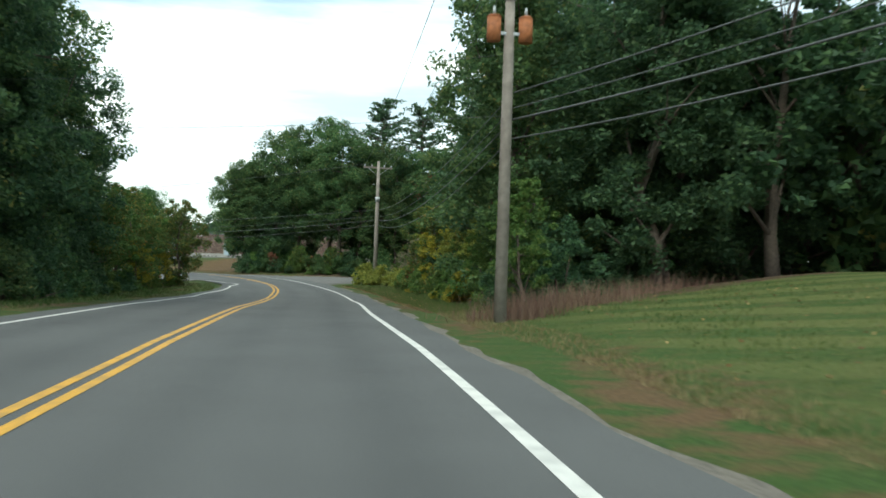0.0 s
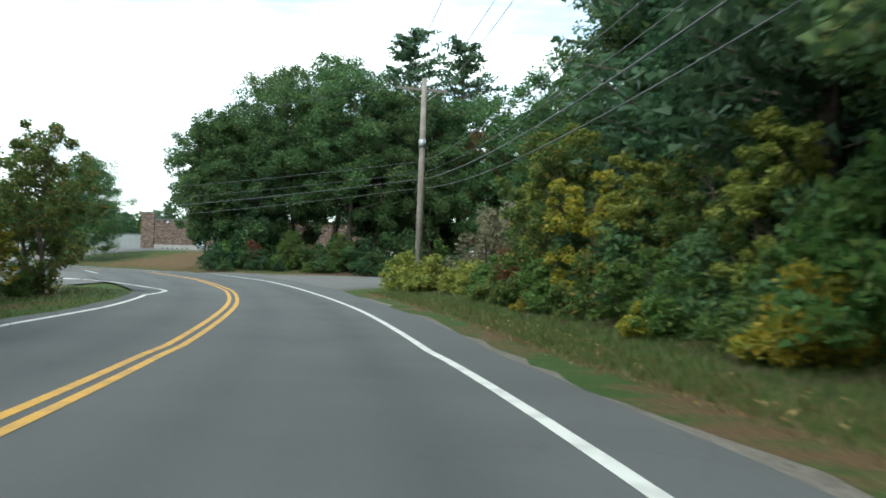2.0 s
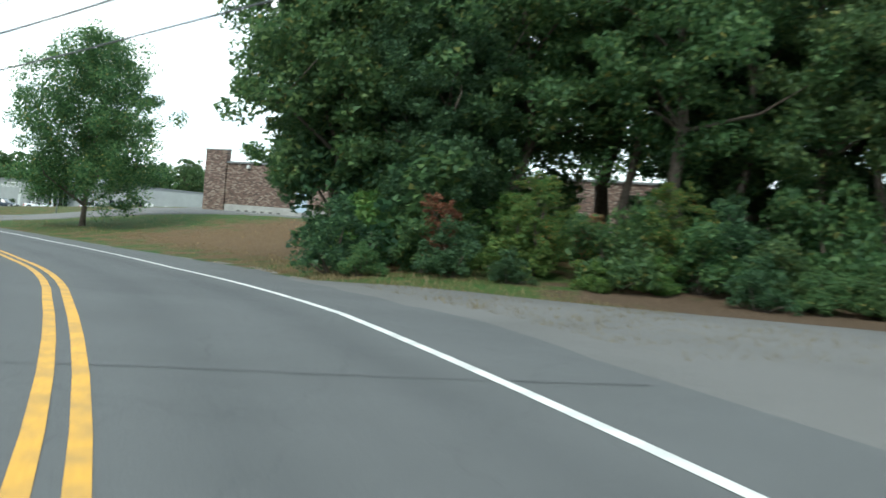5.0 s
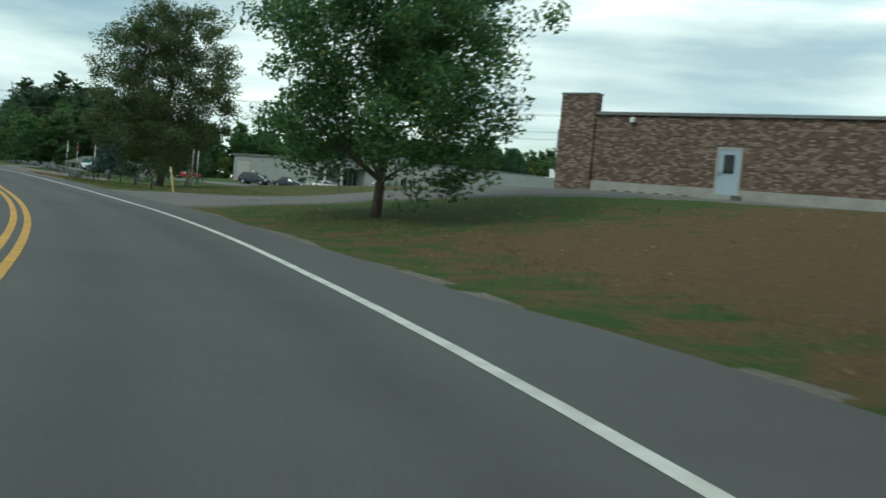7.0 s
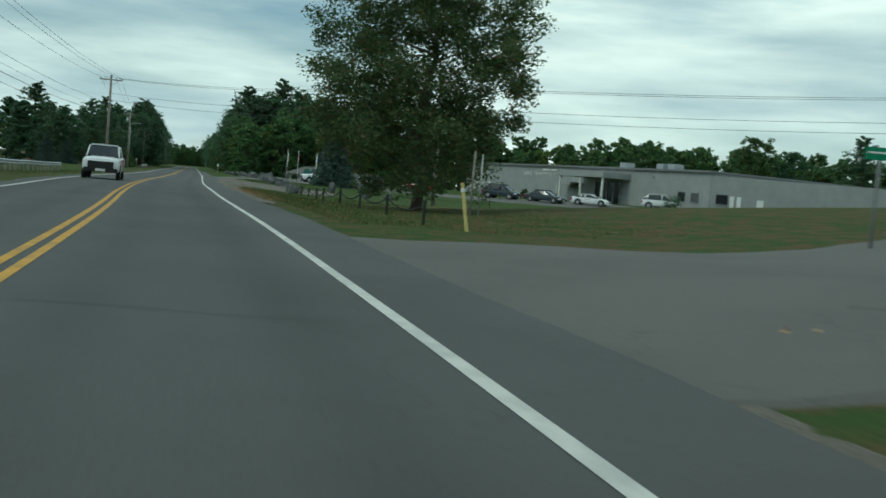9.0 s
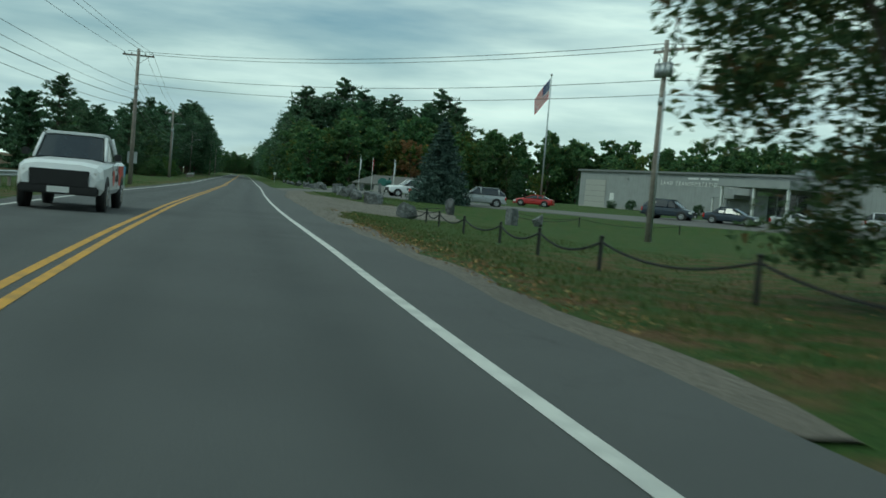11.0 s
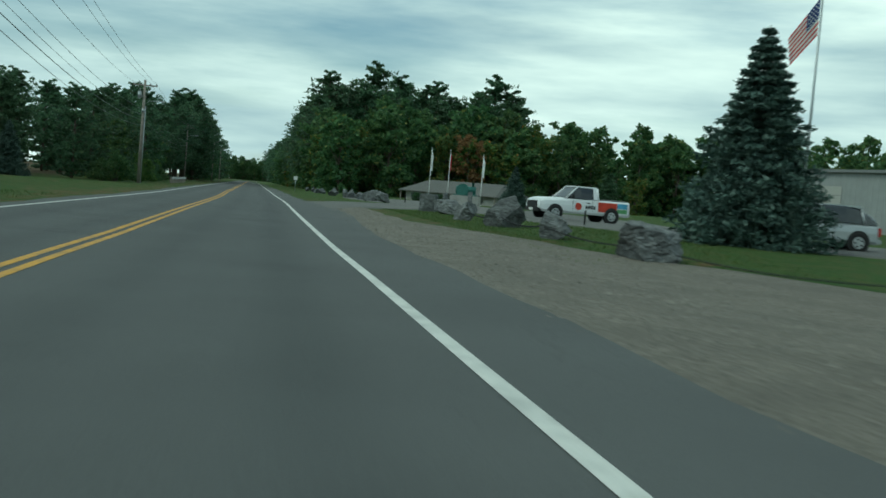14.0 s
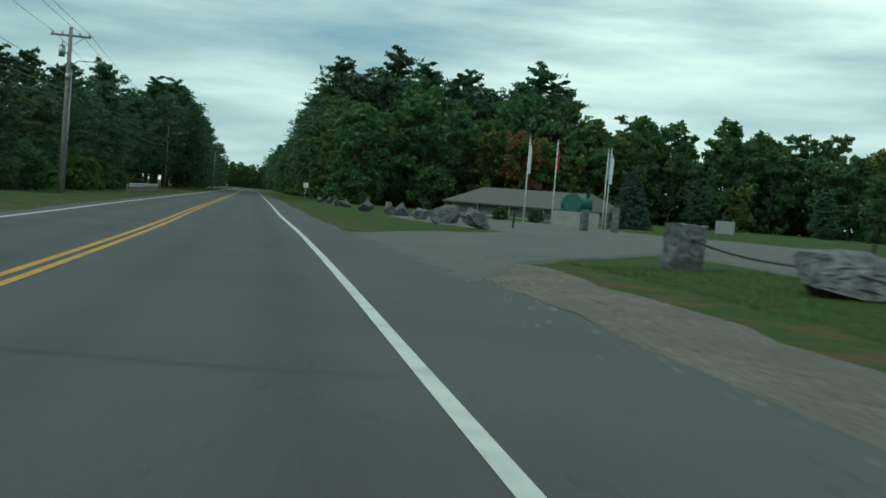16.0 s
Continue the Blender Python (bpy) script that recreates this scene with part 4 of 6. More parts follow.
# only the dark-leaved kind, its colour standing in for shade inside the wood
wood(["bush5"], [(6.4, 38.5), (9.8, 43), (3.6, 37.5), (2.2, 35.5)], 0.6, 0.8, UG, 0.3)
# knotweed by the second pole, brush behind it
plant("lime1", -5.3, 76.6, 0.8, 20, stretch=0.95)
plant("lime1", -3.0, 73.2, 0.72, 130, stretch=0.85, label="low spreading shrub with yellow-green leaves")
plant("lime1", -1.7, 70.6, 0.6, 230)
plant("gold1", *on_road(127.0, 10.6), 0.8, group=UG)
plant("red1", *on_road(126.0, 9.0), 0.17, group=UG, label="low roadside shrub with rusty leaves")
plant("fresh1", *on_road(130.0, 11.5), 0.7, group=UG)
for x, y, sc in [(-2.3, 78.2, 1.2), (-1.0, 79.4, 1.4), (-0.9, 76.6, 1.3), (0.6, 78.6, 1.1)]:
    plant("bush4", x, y, sc, group=UG)
# the clump of large trees beyond the side road
CL = "clump of trees beyond the side road"
for k, x, y, s in [("near4", -21.3, 111.8, 1.1), ("near3", -20.5, 112.6, 0.88), ("near2", -18.2, 111.0, 0.62), ("near2", -19.2, 114.2, 0.95), ("near5", -16.0, 113, 1.0), ("near5", -11.5, 112, 1.05), ("near5", -7, 112.5, 1.0), ("near5", -1.8, 113.5, 1.0), ("oak1", 4, 113.5, 0.95),
                   ("near5", -18.3, 118.5, 1.12), ("near5", -13, 118.5, 1.18), ("pine1", -7.5, 119.5, 1.0), ("pine1", -3.0, 121, 0.98), ("oak2", 3, 120, 0.9), ("oak1", 10, 115, 0.9),
                   ("oak2", 10, 122, 0.85), ("oak2", 17, 116, 0.9), ("oak1", 24, 120, 1.0), ("oak2", 31, 116, 1.0), ("oak1", 38, 118, 1.0), ("near5", -7, 128, 0.95), ("oak2", 4, 128, 0.9), ("oak1", 15, 129, 0.9)]:
    plant(k, x, y, s, group=CL)
plant("near4", -22.4, 116.2, 1.05, group=CL)
plant("red1", -1.6, 114.8, 1.05, group=CL)
for k, x, y, sc in [("oak2", -9.5, 121.5, 0.9), ("near2", -4.6, 117.6, 0.9), ("near2", -9.2, 116.2, 0.72), ("slim1", -5.6, 112.0, 0.9), ("slim1", -12.8, 113.4, 0.85), ("slim1", -9.4, 113.2, 0.9)]:
    plant(k, x, y, sc, group=CL)
wood(["bush1", "bush5", "bush6", "bush1", "bush5"], [(x, 108.4 + 0.4 * math.sin(x)) for x in np.arange(-20.3, 12, 2.3)], 0.6, 0.95, UG, 0.3)
wood(["bush5", "bush1", "bush6"], [(x, 110.4) for x in np.arange(-20.3, 14, 2.6)], 0.95, 1.35, UG, 0.4)
wood(["bush5", "bush1"], [(x, 115.5) for x in np.arange(-15, 14, 4.2)], 1.1, 1.6, UG, 0.8)
plant("red1", -17.9, 108.3, 0.2, group=UG, label="low shrub with rust-orange autumn leaves")
plant("red1", -13.9, 108.6, 0.17, group=UG, label="low shrub with rust-orange autumn leaves")
plant("turn1", -15.3, 108.6, 0.4, group=UG)
plant("turn1", -11.6, 108.8, 0.42, group=UG)
plant("bush2", -13.5, 108.2, 0.55, group=UG)
plant("bush5", -20.4, 111.4, 1.7, group=UG)
plant("bush1", -18.0, 110.6, 1.6, group=UG)
wood(["bush1", "bush6", "bush5"], [(x, 107.3 + 0.3 * math.sin(2 * x)) for x in np.arange(-19.5, 12, 1.9)], 0.35, 0.55, UG, 0.25)
# left of the first stretch
LW = "trees across the road"
for k, s, d, sc in [("near2", 88, -10.5, 1.1), ("near1", 93, -10.8, 1.05), ("near2", 98, -10.4, 1.1), ("near1", 103, -10.2, 1.0), ("near2", 107.5, -9.8, 0.85), ("pine2", 109.5, -11.0, 0.75), ("near3", 113, -10.0, 0.62), ("near1", 117, -10.5, 0.52)]:
    plant(k, *on_road(s, d), sc, group=LW)
wood(["oak2", "oak1"], along(84, 106, 7.0, -18), 0.9, 1.05, LW, 1.0)
wood(["far2", "far1"], along(70, 112, 7.0, -27), 0.8, 1.0, LW, 1.5, far=True)
for k, s, d, sc in [("turn1", 112, -8.6, 0.8), ("fresh1", 115.5, -8.4, 0.95), ("turn1", 118.5, -8.6, 0.85), ("turn1", 121.5, -8.2, 0.8), ("fresh1", 124.0, -8.0, 1.0), ("turn1", 126.5, -7.8, 0.78), ("near3", 124.5, -11.5, 0.5), ("yel1", 119.5, -7.6, 0.6), ("yel1", 126.0, -6.8, 0.5)]:
    plant(k, *on_road(s, d), sc, group=LW)
wood(["bush1", "bush5", "bush1"], along(84, 108, 2.8, -8.2), 0.8, 1.0, UG, 0.3)
wood(["bush1", "bush6", "bush2", "bush5"], along(108, 127, 2.4, -7.9), 0.5, 0.7, UG, 0.3)
for x, y, k in ((-16.9, 66.3, 0.78), (-18.0, 67.6, 0.7)):
    plant("turn1", x, y, k, group=LW)
wood(["bush2", "bush6"], [on_road(124, -6.8), on_road(127, -6.3), on_road(128.5, -6.0)], 0.4, 0.5, UG, 0.2)
# the two lawn trees
make_tree("lawn1", 61, 10.2, 4.9, 1.3, 360, 230, "green", 0.075, "lone maple with a rounded green crown on the lawn", trunk_r=0.14, egg=0.45)
plant("lawn1", -38.4, 131.7, 0.97, 220, sink=0.1)
make_tree("lawn2", 62, 14.6, 6.4, 1.5, 400, 220, "oak", 0.1, "large oak with a few browned leaves on the lawn", trunk_r=0.26, egg=0.45)
plant("lawn2", -70.6, 166.1, 0.88, 190, sink=0.1)
# spruces
for x, y, k in ((-79.8, 318.7, 0.98), (-72.0, 317.0, 0.92), (-65.6, 321.0, 1.05), (-58.5, 321.7, 1.08), (-50.0, 318.0, 1.0)):
    plant("pine2", x, y, k, label="dark white pine behind the museum")
plant("oak1", -97.3, 314.3, 1.0, label="broadleaf tree above the museum roof")
plant("oak2", -91.5, 318.0, 0.8, label="broadleaf tree above the museum roof")
plant("spruce1", -120.3, 223.4, 0.95)
plant("spruce1", -170.3, 290.1, 0.62, label="small blue-green spruce behind the car park")
# forest ahead and behind the museum
FR = "trees of the distant wood"


def row_of(a, b, step):
    n = max(1, int(math.hypot(b[0] - a[0], b[1] - a[1]) / step))
    return [(a[0] + (b[0] - a[0]) * i / n, a[1] + (b[1] - a[1]) * i / n) for i in range(n + 1)]


# right of the straight: tall pines behind, broadleaf trees in front
PINES = ["farpine1", "farpine2", "farpine1"]
wood(["far3", "far1", "far1", "far2"], along(452, 600, 5.5, 15), 0.85, 1.05, FR, 1.2)
wood(["far1", "far2", "far1", "far3"], along(456, 560, 5.5, 24), 0.95, 1.15, FR, 1.5)
wood(PINES, along(496, 590, 5.5, 14.5), 0.7, 0.84, FR, 0.8)
wood(PINES, row_of((-268, 366), (-232, 390), 4.5), 1.0, 1.15, FR, 1.2)
wood(PINES, row_of((-262, 362), (-228, 384), 6.5), 0.95, 1.1, FR, 1.5)
wood(["farpine2", "far2"], row_of((-276, 378), (-236, 402), 7.5), 1.0, 1.15, FR, 1.5, far=True)
wood(["farpine2"], [(-225, 389), (-221, 391)], 0.7, 0.8, FR, 1.0)
# behind the pavilion and the car park
for back, lo, hi, step in ((0, 0.8, 1.0, 5.0), (9, 1.0, 1.2, 5.5), (20, 1.18, 1.32, 5.5)):
    wood(["far1", "far2", "far1", "far3"], row_of((-238, 332 + back), (-206, 346 + back), step), lo, hi, FR, 1.5)
    wood(["far1", "far2", "far1"], row_of((-206, 346 + back), (-192, 362 + back), step), lo * 0.9, hi * 0.9, FR, 1.5, far=back > 0)
    wood(["far1", "far2", "far1", "far3", "far2"], row_of((-196, 378 + back), (-136, 384 + back), step), lo, hi * 0.95, FR, 2, far=True)
wood(["pine3", "far3", "far1"], row_of((-190, 352), (-166, 352), 8), 0.45, 0.6, FR, 2)
plant("red1", -211.5, 341.5, 1.1, group=FR)
plant("slim1", -220.5, 326, 0.75, group=FR, label="slender pale birch at the edge of the wood")
wood(["far1", "far2", "far1", "far3"], row_of((-146, 362), (110, 385), 5.0), 0.88, 1.02, FR, 1.5, far=True)
wood(["far1", "far2", "far2"], row_of((-148, 370), (108, 393), 5.5), 0.9, 1.0, FR, 2, far=True)
wood(["far1", "far2", "far1"], row_of((-130, 384), (110, 406), 7.0), 1.0, 1.1, FR, 3, far=True)
wood(["far1", "far2", "far3"], row_of((-60, 362), (90, 340), 10), 0.7, 0.95, FR, 4, far=True)
plant("far1", -97.6, 322, 0.65, group=FR)
wood(["far1", "farpine2", "far2"], row_of((40, 300), (72, 180), 9), 0.7, 0.95, FR, 3, far=True)
# left side of the straight
wood(["farpine2", "far2", "farpine2"], along(390, 428, 5.0, -15), 0.4, 0.5, FR, 1.2)
wood(["farpine2", "far2"], along(428, 478, 6.0, -15), 0.55, 0.66, FR, 1.2)
wood(PINES, along(480, 515, 5.5, -13.5), 0.58, 0.68, FR, 1.0)
wood(PINES, along(515, 580, 5.0, -12.5), 0.7, 0.82, FR, 0.8)
wood(["farpine2", "far2"], along(384, 478, 6.0, -24), 0.45, 0.6, FR, 2)
wood(PINES, along(480, 570, 8.0, -22), 0.62, 0.72, FR, 1.5, far=True)
wood(["far1", "far2", "farpine2"], along(576, 640, 7.0, -13), 0.7, 0.85, FR, 1.0, far=True)
wood(["bush1", "bush5", "bush6"], along(388, 440, 4.5, -11.5), 0.9, 1.4, UG, 0.8)
wood(["far3", "far1", "far2"], along(236, 380, 9.0, -34), 0.5, 0.75, FR, 3)
wood(["far1", "far2"], along(200, 380, 9.0, -46), 0.7, 0.9, FR, 3, far=True)
wood(["turn1", "fresh1", "turn1", "fresh1"], along(212, 300, 4.2, -15.5), 0.7, 0.95, LW, 1.0)
wood(["bush1", "bush5", "bush6"], along(204, 262, 3.6, -12.5), 0.9, 1.5, UG, 1)
wood(["far1", "far2", "farpine2"], [on_road(s, d) for s, d in [(640, 12), (665, 12), (690, 13), (720, 13), (640, -13), (680, -13), (720, -14), (760, 12), (760, -13), (800, 12), (800, -12), (850, 12), (850, -12), (900, 10), (900, -10), (930, 0), (940, 6), (940, -6)]], 0.8, 1.0, FR, 1, far=True)
wood(["far1", "far2"], [on_road(s, d) for s in (905, 925, 945) for d in (-30, -23, -16, -9, -3, 3, 9, 16, 23, 30)], 0.8, 1.0, FR, 1.5, far=True)
wood(["spruce1", "pine3"], [on_road(s, d) for s, d in ((340, -19), (347, -22), (362, -19), (372, -17), (380, -19))], 0.55, 0.75, FR, 1)
def distant_wood():
    """The far woods, in one mesh."""
    vs, loops, starts, mats, names = [], [], [], [], []
    nv = nl = 0
    for kind, m in BEYOND:
        r, t = np.array(m.to_3x3()), np.array(m.translation)
        for ch in TREES[kind].children:
            me = ch.data
            co, li, ls = np.empty(len(me.vertices) * 3, np.float32), np.empty(len(me.loops), np.int32), np.empty(len(me.polygons), np.int32)
            me.vertices.foreach_get("co", co)
            me.loops.foreach_get("vertex_index", li)
            me.polygons.foreach_get("loop_start", ls)
            if me.materials[0].name not in names:
                names.append(me.materials[0].name)
            vs.append(co.reshape(-1, 3) @ r.T + t)
            loops.append(li + nv)
            starts.append(ls + nl)
            mats.append(np.full(len(ls), names.index(me.materials[0].name), np.int32))
            nv, nl = nv + len(me.vertices), nl + len(li)
    me = bpy.data.meshes.new("distant_wood")
    me.vertices.add(nv)
    me.vertices.foreach_set("co", np.concatenate(vs).astype(np.float32).ravel())
    me.loops.add(nl)
    me.loops.foreach_set("vertex_index", np.concatenate(loops))
    st = np.concatenate(starts)
    me.polygons.add(len(st))
    me.polygons.foreach_set("loop_start", st.astype(np.int32))
    for n in names:
        me.materials.append(bpy.data.materials[n])
    me.polygons.foreach_set("material_index", np.concatenate(mats))
    me.update(calc_edges=True)
    tagged(new("distant_wood", me), "distant mixed wood of dark pines and broadleaf trees", "trees", kind="stuff")


distant_wood()
for o in list(TREES.values()):
    for c in list(o.children):
        bpy.data.objects.remove(c)
    bpy.data.objects.remove(o)


# ---- poles and cables ----
def utility_pole(x, y, h, turn, label, arm=True, cans=0, lamp=False, lean=0.0, can_mat="galv", arms=1, rod=False, can_drop=0.0):
    ob = empty("utility_pole", pose(x, y, gz(x, y), lean, 0, turn), label, "utility pole", "poles along the road")
    part("pole", tubed([(0, 0, -0.3), (0, 0, h * 0.5), (0, 0, h)], [0.17, 0.145, 0.11], 12), M["pole"], ob)
    if arm:
        for k in range(arms):
            a = part("crossarm", boxed(-1.15, 0.1, h - 0.55 - 0.9 * k, 1.15, 0.2, h - 0.43 - 0.9 * k, 0.01), M["pole"], ob)
            for u in (-1.05, -0.5, 0.5, 1.05):
                part("insulator", tubed([(u, 0.15, h - 0.43 - 0.9 * k), (u, 0.15, h - 0.28 - 0.9 * k)], [0.04, 0.055], 8), M["galv"], a)
            bm = bmesh.new()
            for u in (-1, 1):
                tube(bm, [(0.75 * u, 0.14, h - 0.55 - 0.9 * k), (0, 0.13, h - 1.15 - 0.9 * k)], 0.018, 5)
            part("brace", bm, M["galv"], ob)
    for k in range(cans):
        u = (-1, 1, 0)[k]
        b, keep, h = bmesh.new(), h, h - can_drop
        tube(b, [(0.42 * u, -0.05, h - 1.78), (0.42 * u, -0.05, h - 1.15)], 0.185, 14)
        tube(b, [(0.42 * u, -0.05, h - 1.15), (0.42 * u, -0.05, h - 1.09)], [0.2, 0.13], 14)
        c = part("transformer", b, M[can_mat], ob, "rusty transformer can" if can_mat == "rust" else "grey transformer can")
        part("bushing", tubed([(0.42 * u, -0.05, h - 1.09), (0.42 * u, -0.05, h - 0.86)], [0.05, 0.035], 8), M["galv"], c)
        part("bracket", boxed(min(0, 0.3 * u), -0.09, h - 1.6, max(0, 0.3 * u) + 0.01, -0.02, h - 1.52), M["galv"], ob)
        h = keep
    part("cable_clamp", tubed([(0, 0, h - 3.1), (0, 0, h - 2.75)], 0.165, 12), M["galv"], ob)
    if lamp:
        part("lamp_arm", tubed([(0, 0.1, h - 2.4), (0.5, 0.1, h - 1.95), (1.5, 0.1, h - 1.9)], 0.03, 6), M["galv"], ob)
        part("lamp_head", boxed(1.4, 0.0, h - 1.97, 1.95, 0.22, h - 1.84, 0.03), M["galv"], ob)
    if rod:
        part("conduit", tubed([(0.19, 0, 0), (0.19, 0, h * 0.75)], 0.05, 8), M["galv"], ob)
    return ob


POLES = [(21.5, -13.0, 10.5), (1.45, 27.0, 11.5), (-5.3, 79.8, 9.4), (-40.0, 106.5, 9.8), (-79.5, 144.5, 10.2), (-133.7, 201.7, 10.2), (-190.6, 254.1, 9.9), (-261.8, 321.3, 10.4)]
utility_pole(*POLES[0], 8, "weathered brown wooden utility pole beside the lawn")
utility_pole(*POLES[1], 8, "weathered brown wooden utility pole with two rusty transformer cans", cans=2, can_mat="rust", can_drop=2.42)
utility_pole(*POLES[2], 20, "grey wooden utility pole among lime-green shrubs")
utility_pole(*POLES[4], 47, "grey wooden utility pole with a street lamp arm", lamp=True)
utility_pole(*POLES[5], 47, "tall grey wooden utility pole on the grass verge")
utility_pole(*POLES[6], 47, "grey wooden utility pole with a street lamp and a transformer", cans=1, lamp=True, rod=True)
utility_pole(*POLES[7], 47, "grey wooden utility pole beside the pines", lamp=True)
utility_pole(*on_road(560, -8.5), 10.5, 47, "grey wooden utility pole beside the pines")
utility_pole(*on_road(620, -8.5), 10.5, 47, "grey wooden utility pole beside the pines")
utility_pole(-89.6, 197.3, 9.7, -30, "brown wooden utility pole with transformer cans on the lawn", cans=3, rod=True)
utility_pole(-18.0, 208.0, 9.2, 60, "grey wooden utility pole behind the brick building")


def cable(a, b, sag, r=0.014, thick=""):
    pts = []
    for i in range(19):
        u = i / 18
        p = Vector(a).lerp(Vector(b), u)
        p.z -= sag * 4 * u * (1 - u)
        pts.append(p)
    ob = part("overhead_cable", tubed(pts, r, 5), M["cable"])
    return tagged(ob, thick or "thin black overhead cable strung between poles", "cable", "overhead cables", "structure")


COMMS = {1: (-5.5, -5.9, -6.2, -6.7), 2: (-3.7, -4.2, -4.5, -4.9)}


def span(i, j, tops=(-1.05, 0.5, 1.05), sag=0.7):
    """Conductors on the crossarms and heavier cables lower down, from one pole to the next."""
    (x0, y0, h0), (x1, y1, h1) = POLES[i], POLES[j]
    z0, z1 = gz(x0, y0) + h0, gz(x1, y1) + h1
    a = math.atan2(y1 - y0, x1 - x0) - math.pi / 2
    for u in tops:
        ox, oy = u * math.cos(a), u * math.sin(a)
        cable((x0 + ox, y0 + oy, z0 - 0.28), (x1 + ox, y1 + oy, z1 - 0.28), sag, 0.012)
    low0, low1 = COMMS.get(i, (-2.9, -3.4, -3.8, -4.3)), COMMS.get(j, (-2.9, -3.4, -3.8, -4.3))
    ox, oy = 0.15 * math.cos(a), 0.15 * math.sin(a)
    for k, r in enumerate((0.012, 0.01, 0.018, 0.013)):
        cable((x0 + ox, y0 + oy, z0 + low0[k]), (x1 + ox, y1 + oy, z1 + low1[k]), sag * (1.0 + 0.12 * k), r * (1.5 if i == 0 else 1.0))


for i, j in ((0, 1), (1, 2), (4, 5), (5, 6), (6, 7)):
    span(i, j)
span(2, 4, (-1.05,), 1.6)
for z, e in ((7.0, 6.9), (5.4, 5.5)):
    cable((1.6, 27.0, gz(1.6, 27) + z), (-17.5, 33.0, e), 0.25, 0.006)
for dz, u in ((-0.28, -1), (-0.28, 1), (-1.9, 0), (-2.6, 0)):
    x0, y0, h0 = POLES[5]
    z0, zt = gz(x0, y0) + h0, gz(-89.6, 197.3) + 9.7
    cable((x0, y0 + u, z0 + dz), (-89.6, 197.3 + u * 0.6, zt + dz), 0.7, 0.016)
    cable((-89.6, 197.3 + u * 0.6, zt + dz), (-18.0, 208.0 + u * 0.6, gz(-18.0, 208.0) + 9.2 + dz), 0.9, 0.016)


# ---- buildings ----
def brick_building():
    a = -20.8
    zg = gz(-35.4, 145.2) - 0.1
    b = empty("brick_building", pose(-37.05, 146.7, zg, 0, 0, a), "single-storey rustic brick building with a flat roof", "building")
    h = 3.25
    part("wall", boxed(0, 0, -0.6, 38, 16, h), M["brick"], b)
    w = part("pier", boxed(-0.12, -0.14, -0.6, 1.55, 0.3, 4.05), M["brick"], b, "taller brick corner pier")
    part("cap", boxed(-0.15, -0.17, 4.05, 1.58, 0.33, 4.11), M["trim"], w)
    part("roof_edge", boxed(1.57, -0.1, h, 38.1, 0.25, h + 0.12), M["trim"], b)
    part("roof", boxed(0.05, 0.25, h, 38, 16, h + 0.05), M["trim"], b)
    part("plinth", boxed(1.57, -0.05, -0.6, 38.02, 0, 0.62), M["conc"], b, "stained concrete base course")
    d = part("door", boxed(7.05, -0.06, 0.4, 7.9, 0.02, 2.07, 0.01), M["doorblue"], b, "blue-grey metal door with a window")
    part("pane", boxed(7.27, -0.085, 1.2, 7.68, -0.06, 1.88), M["glass"], d)
    bm = bmesh.new()
    for x in (6.97, 7.9):
        box(bm, x, -0.08, 0.4, x + 0.08, 0.03, 2.15)
    box(bm, 7.05, -0.08, 2.07, 7.9, 0.03, 2.15)
    part("frame", bm, M["doorgrey"], d)
    part("handle", boxed(7.11, -0.13, 1.12, 7.17, -0.06, 1.25, 0.01), M["galv"], d)
    part("step", boxed(6.8, -0.9, -0.3, 8.1, 0, 0.4, 0.02), M["conc"], b)
    part("wall_lamp", boxed(3.2, -0.22, h - 0.3, 3.42, -0.0, h - 0.1, 0.03), M["lamp"], b, "white wall lamp")
    for k in range(7):
        part("vent_block", boxed(2.6 + 0.62 * k, -0.07, -0.1, 2.85 + 0.62 * k, -0.02, 0.3), M["shingle"], b, "dark stained foundation block")
    c = part("canopy", boxed(-1.3, 1.4, 1.9, 0, 5.0, 2.75, 0.02), M["siding"], b, "metal entrance canopy")
    for y in (1.6, 3.2, 4.8):
        part("post", boxed(-1.1, y - 0.07, -0.5, -0.96, y + 0.07, 1.9), M["trim"], c)


brick_building()


def corrugated(x0, x1, z0, z1, y, pitch=0.6, depth=0.035):
    """Ribbed metal cladding on the plane y, facing -y."""
    n = int((x1 - x0) / pitch)
    vs, fs = [], []
    for i in range(n):
        a, w = x0 + i * pitch, pitch
        for u, o in ((0, 0), (0.7, 0), (0.78, -depth), (0.92, -depth)):
            vs += [(a + u * w, y + o, z0), (a + u * w, y + o, z1)]
    vs += [(x1, y, z0), (x1, y, z1)]
    for i in range(len(vs) // 2 - 1):
        fs.append((2 * i, 2 * i + 2, 2 * i + 3, 2 * i + 1))
    return vs, fs


def lettering(text, m, size, parent, name="lettering"):
    cu = bpy.data.curves.new(name, "FONT")
    cu.body, cu.size, cu.extrude, cu.space_character = text, size, 0.02, 1.5
    cu.materials.append(M["signwhite"])
    ob = new(name, cu)
    ob.parent, ob.matrix_basis = parent, m
    return ob


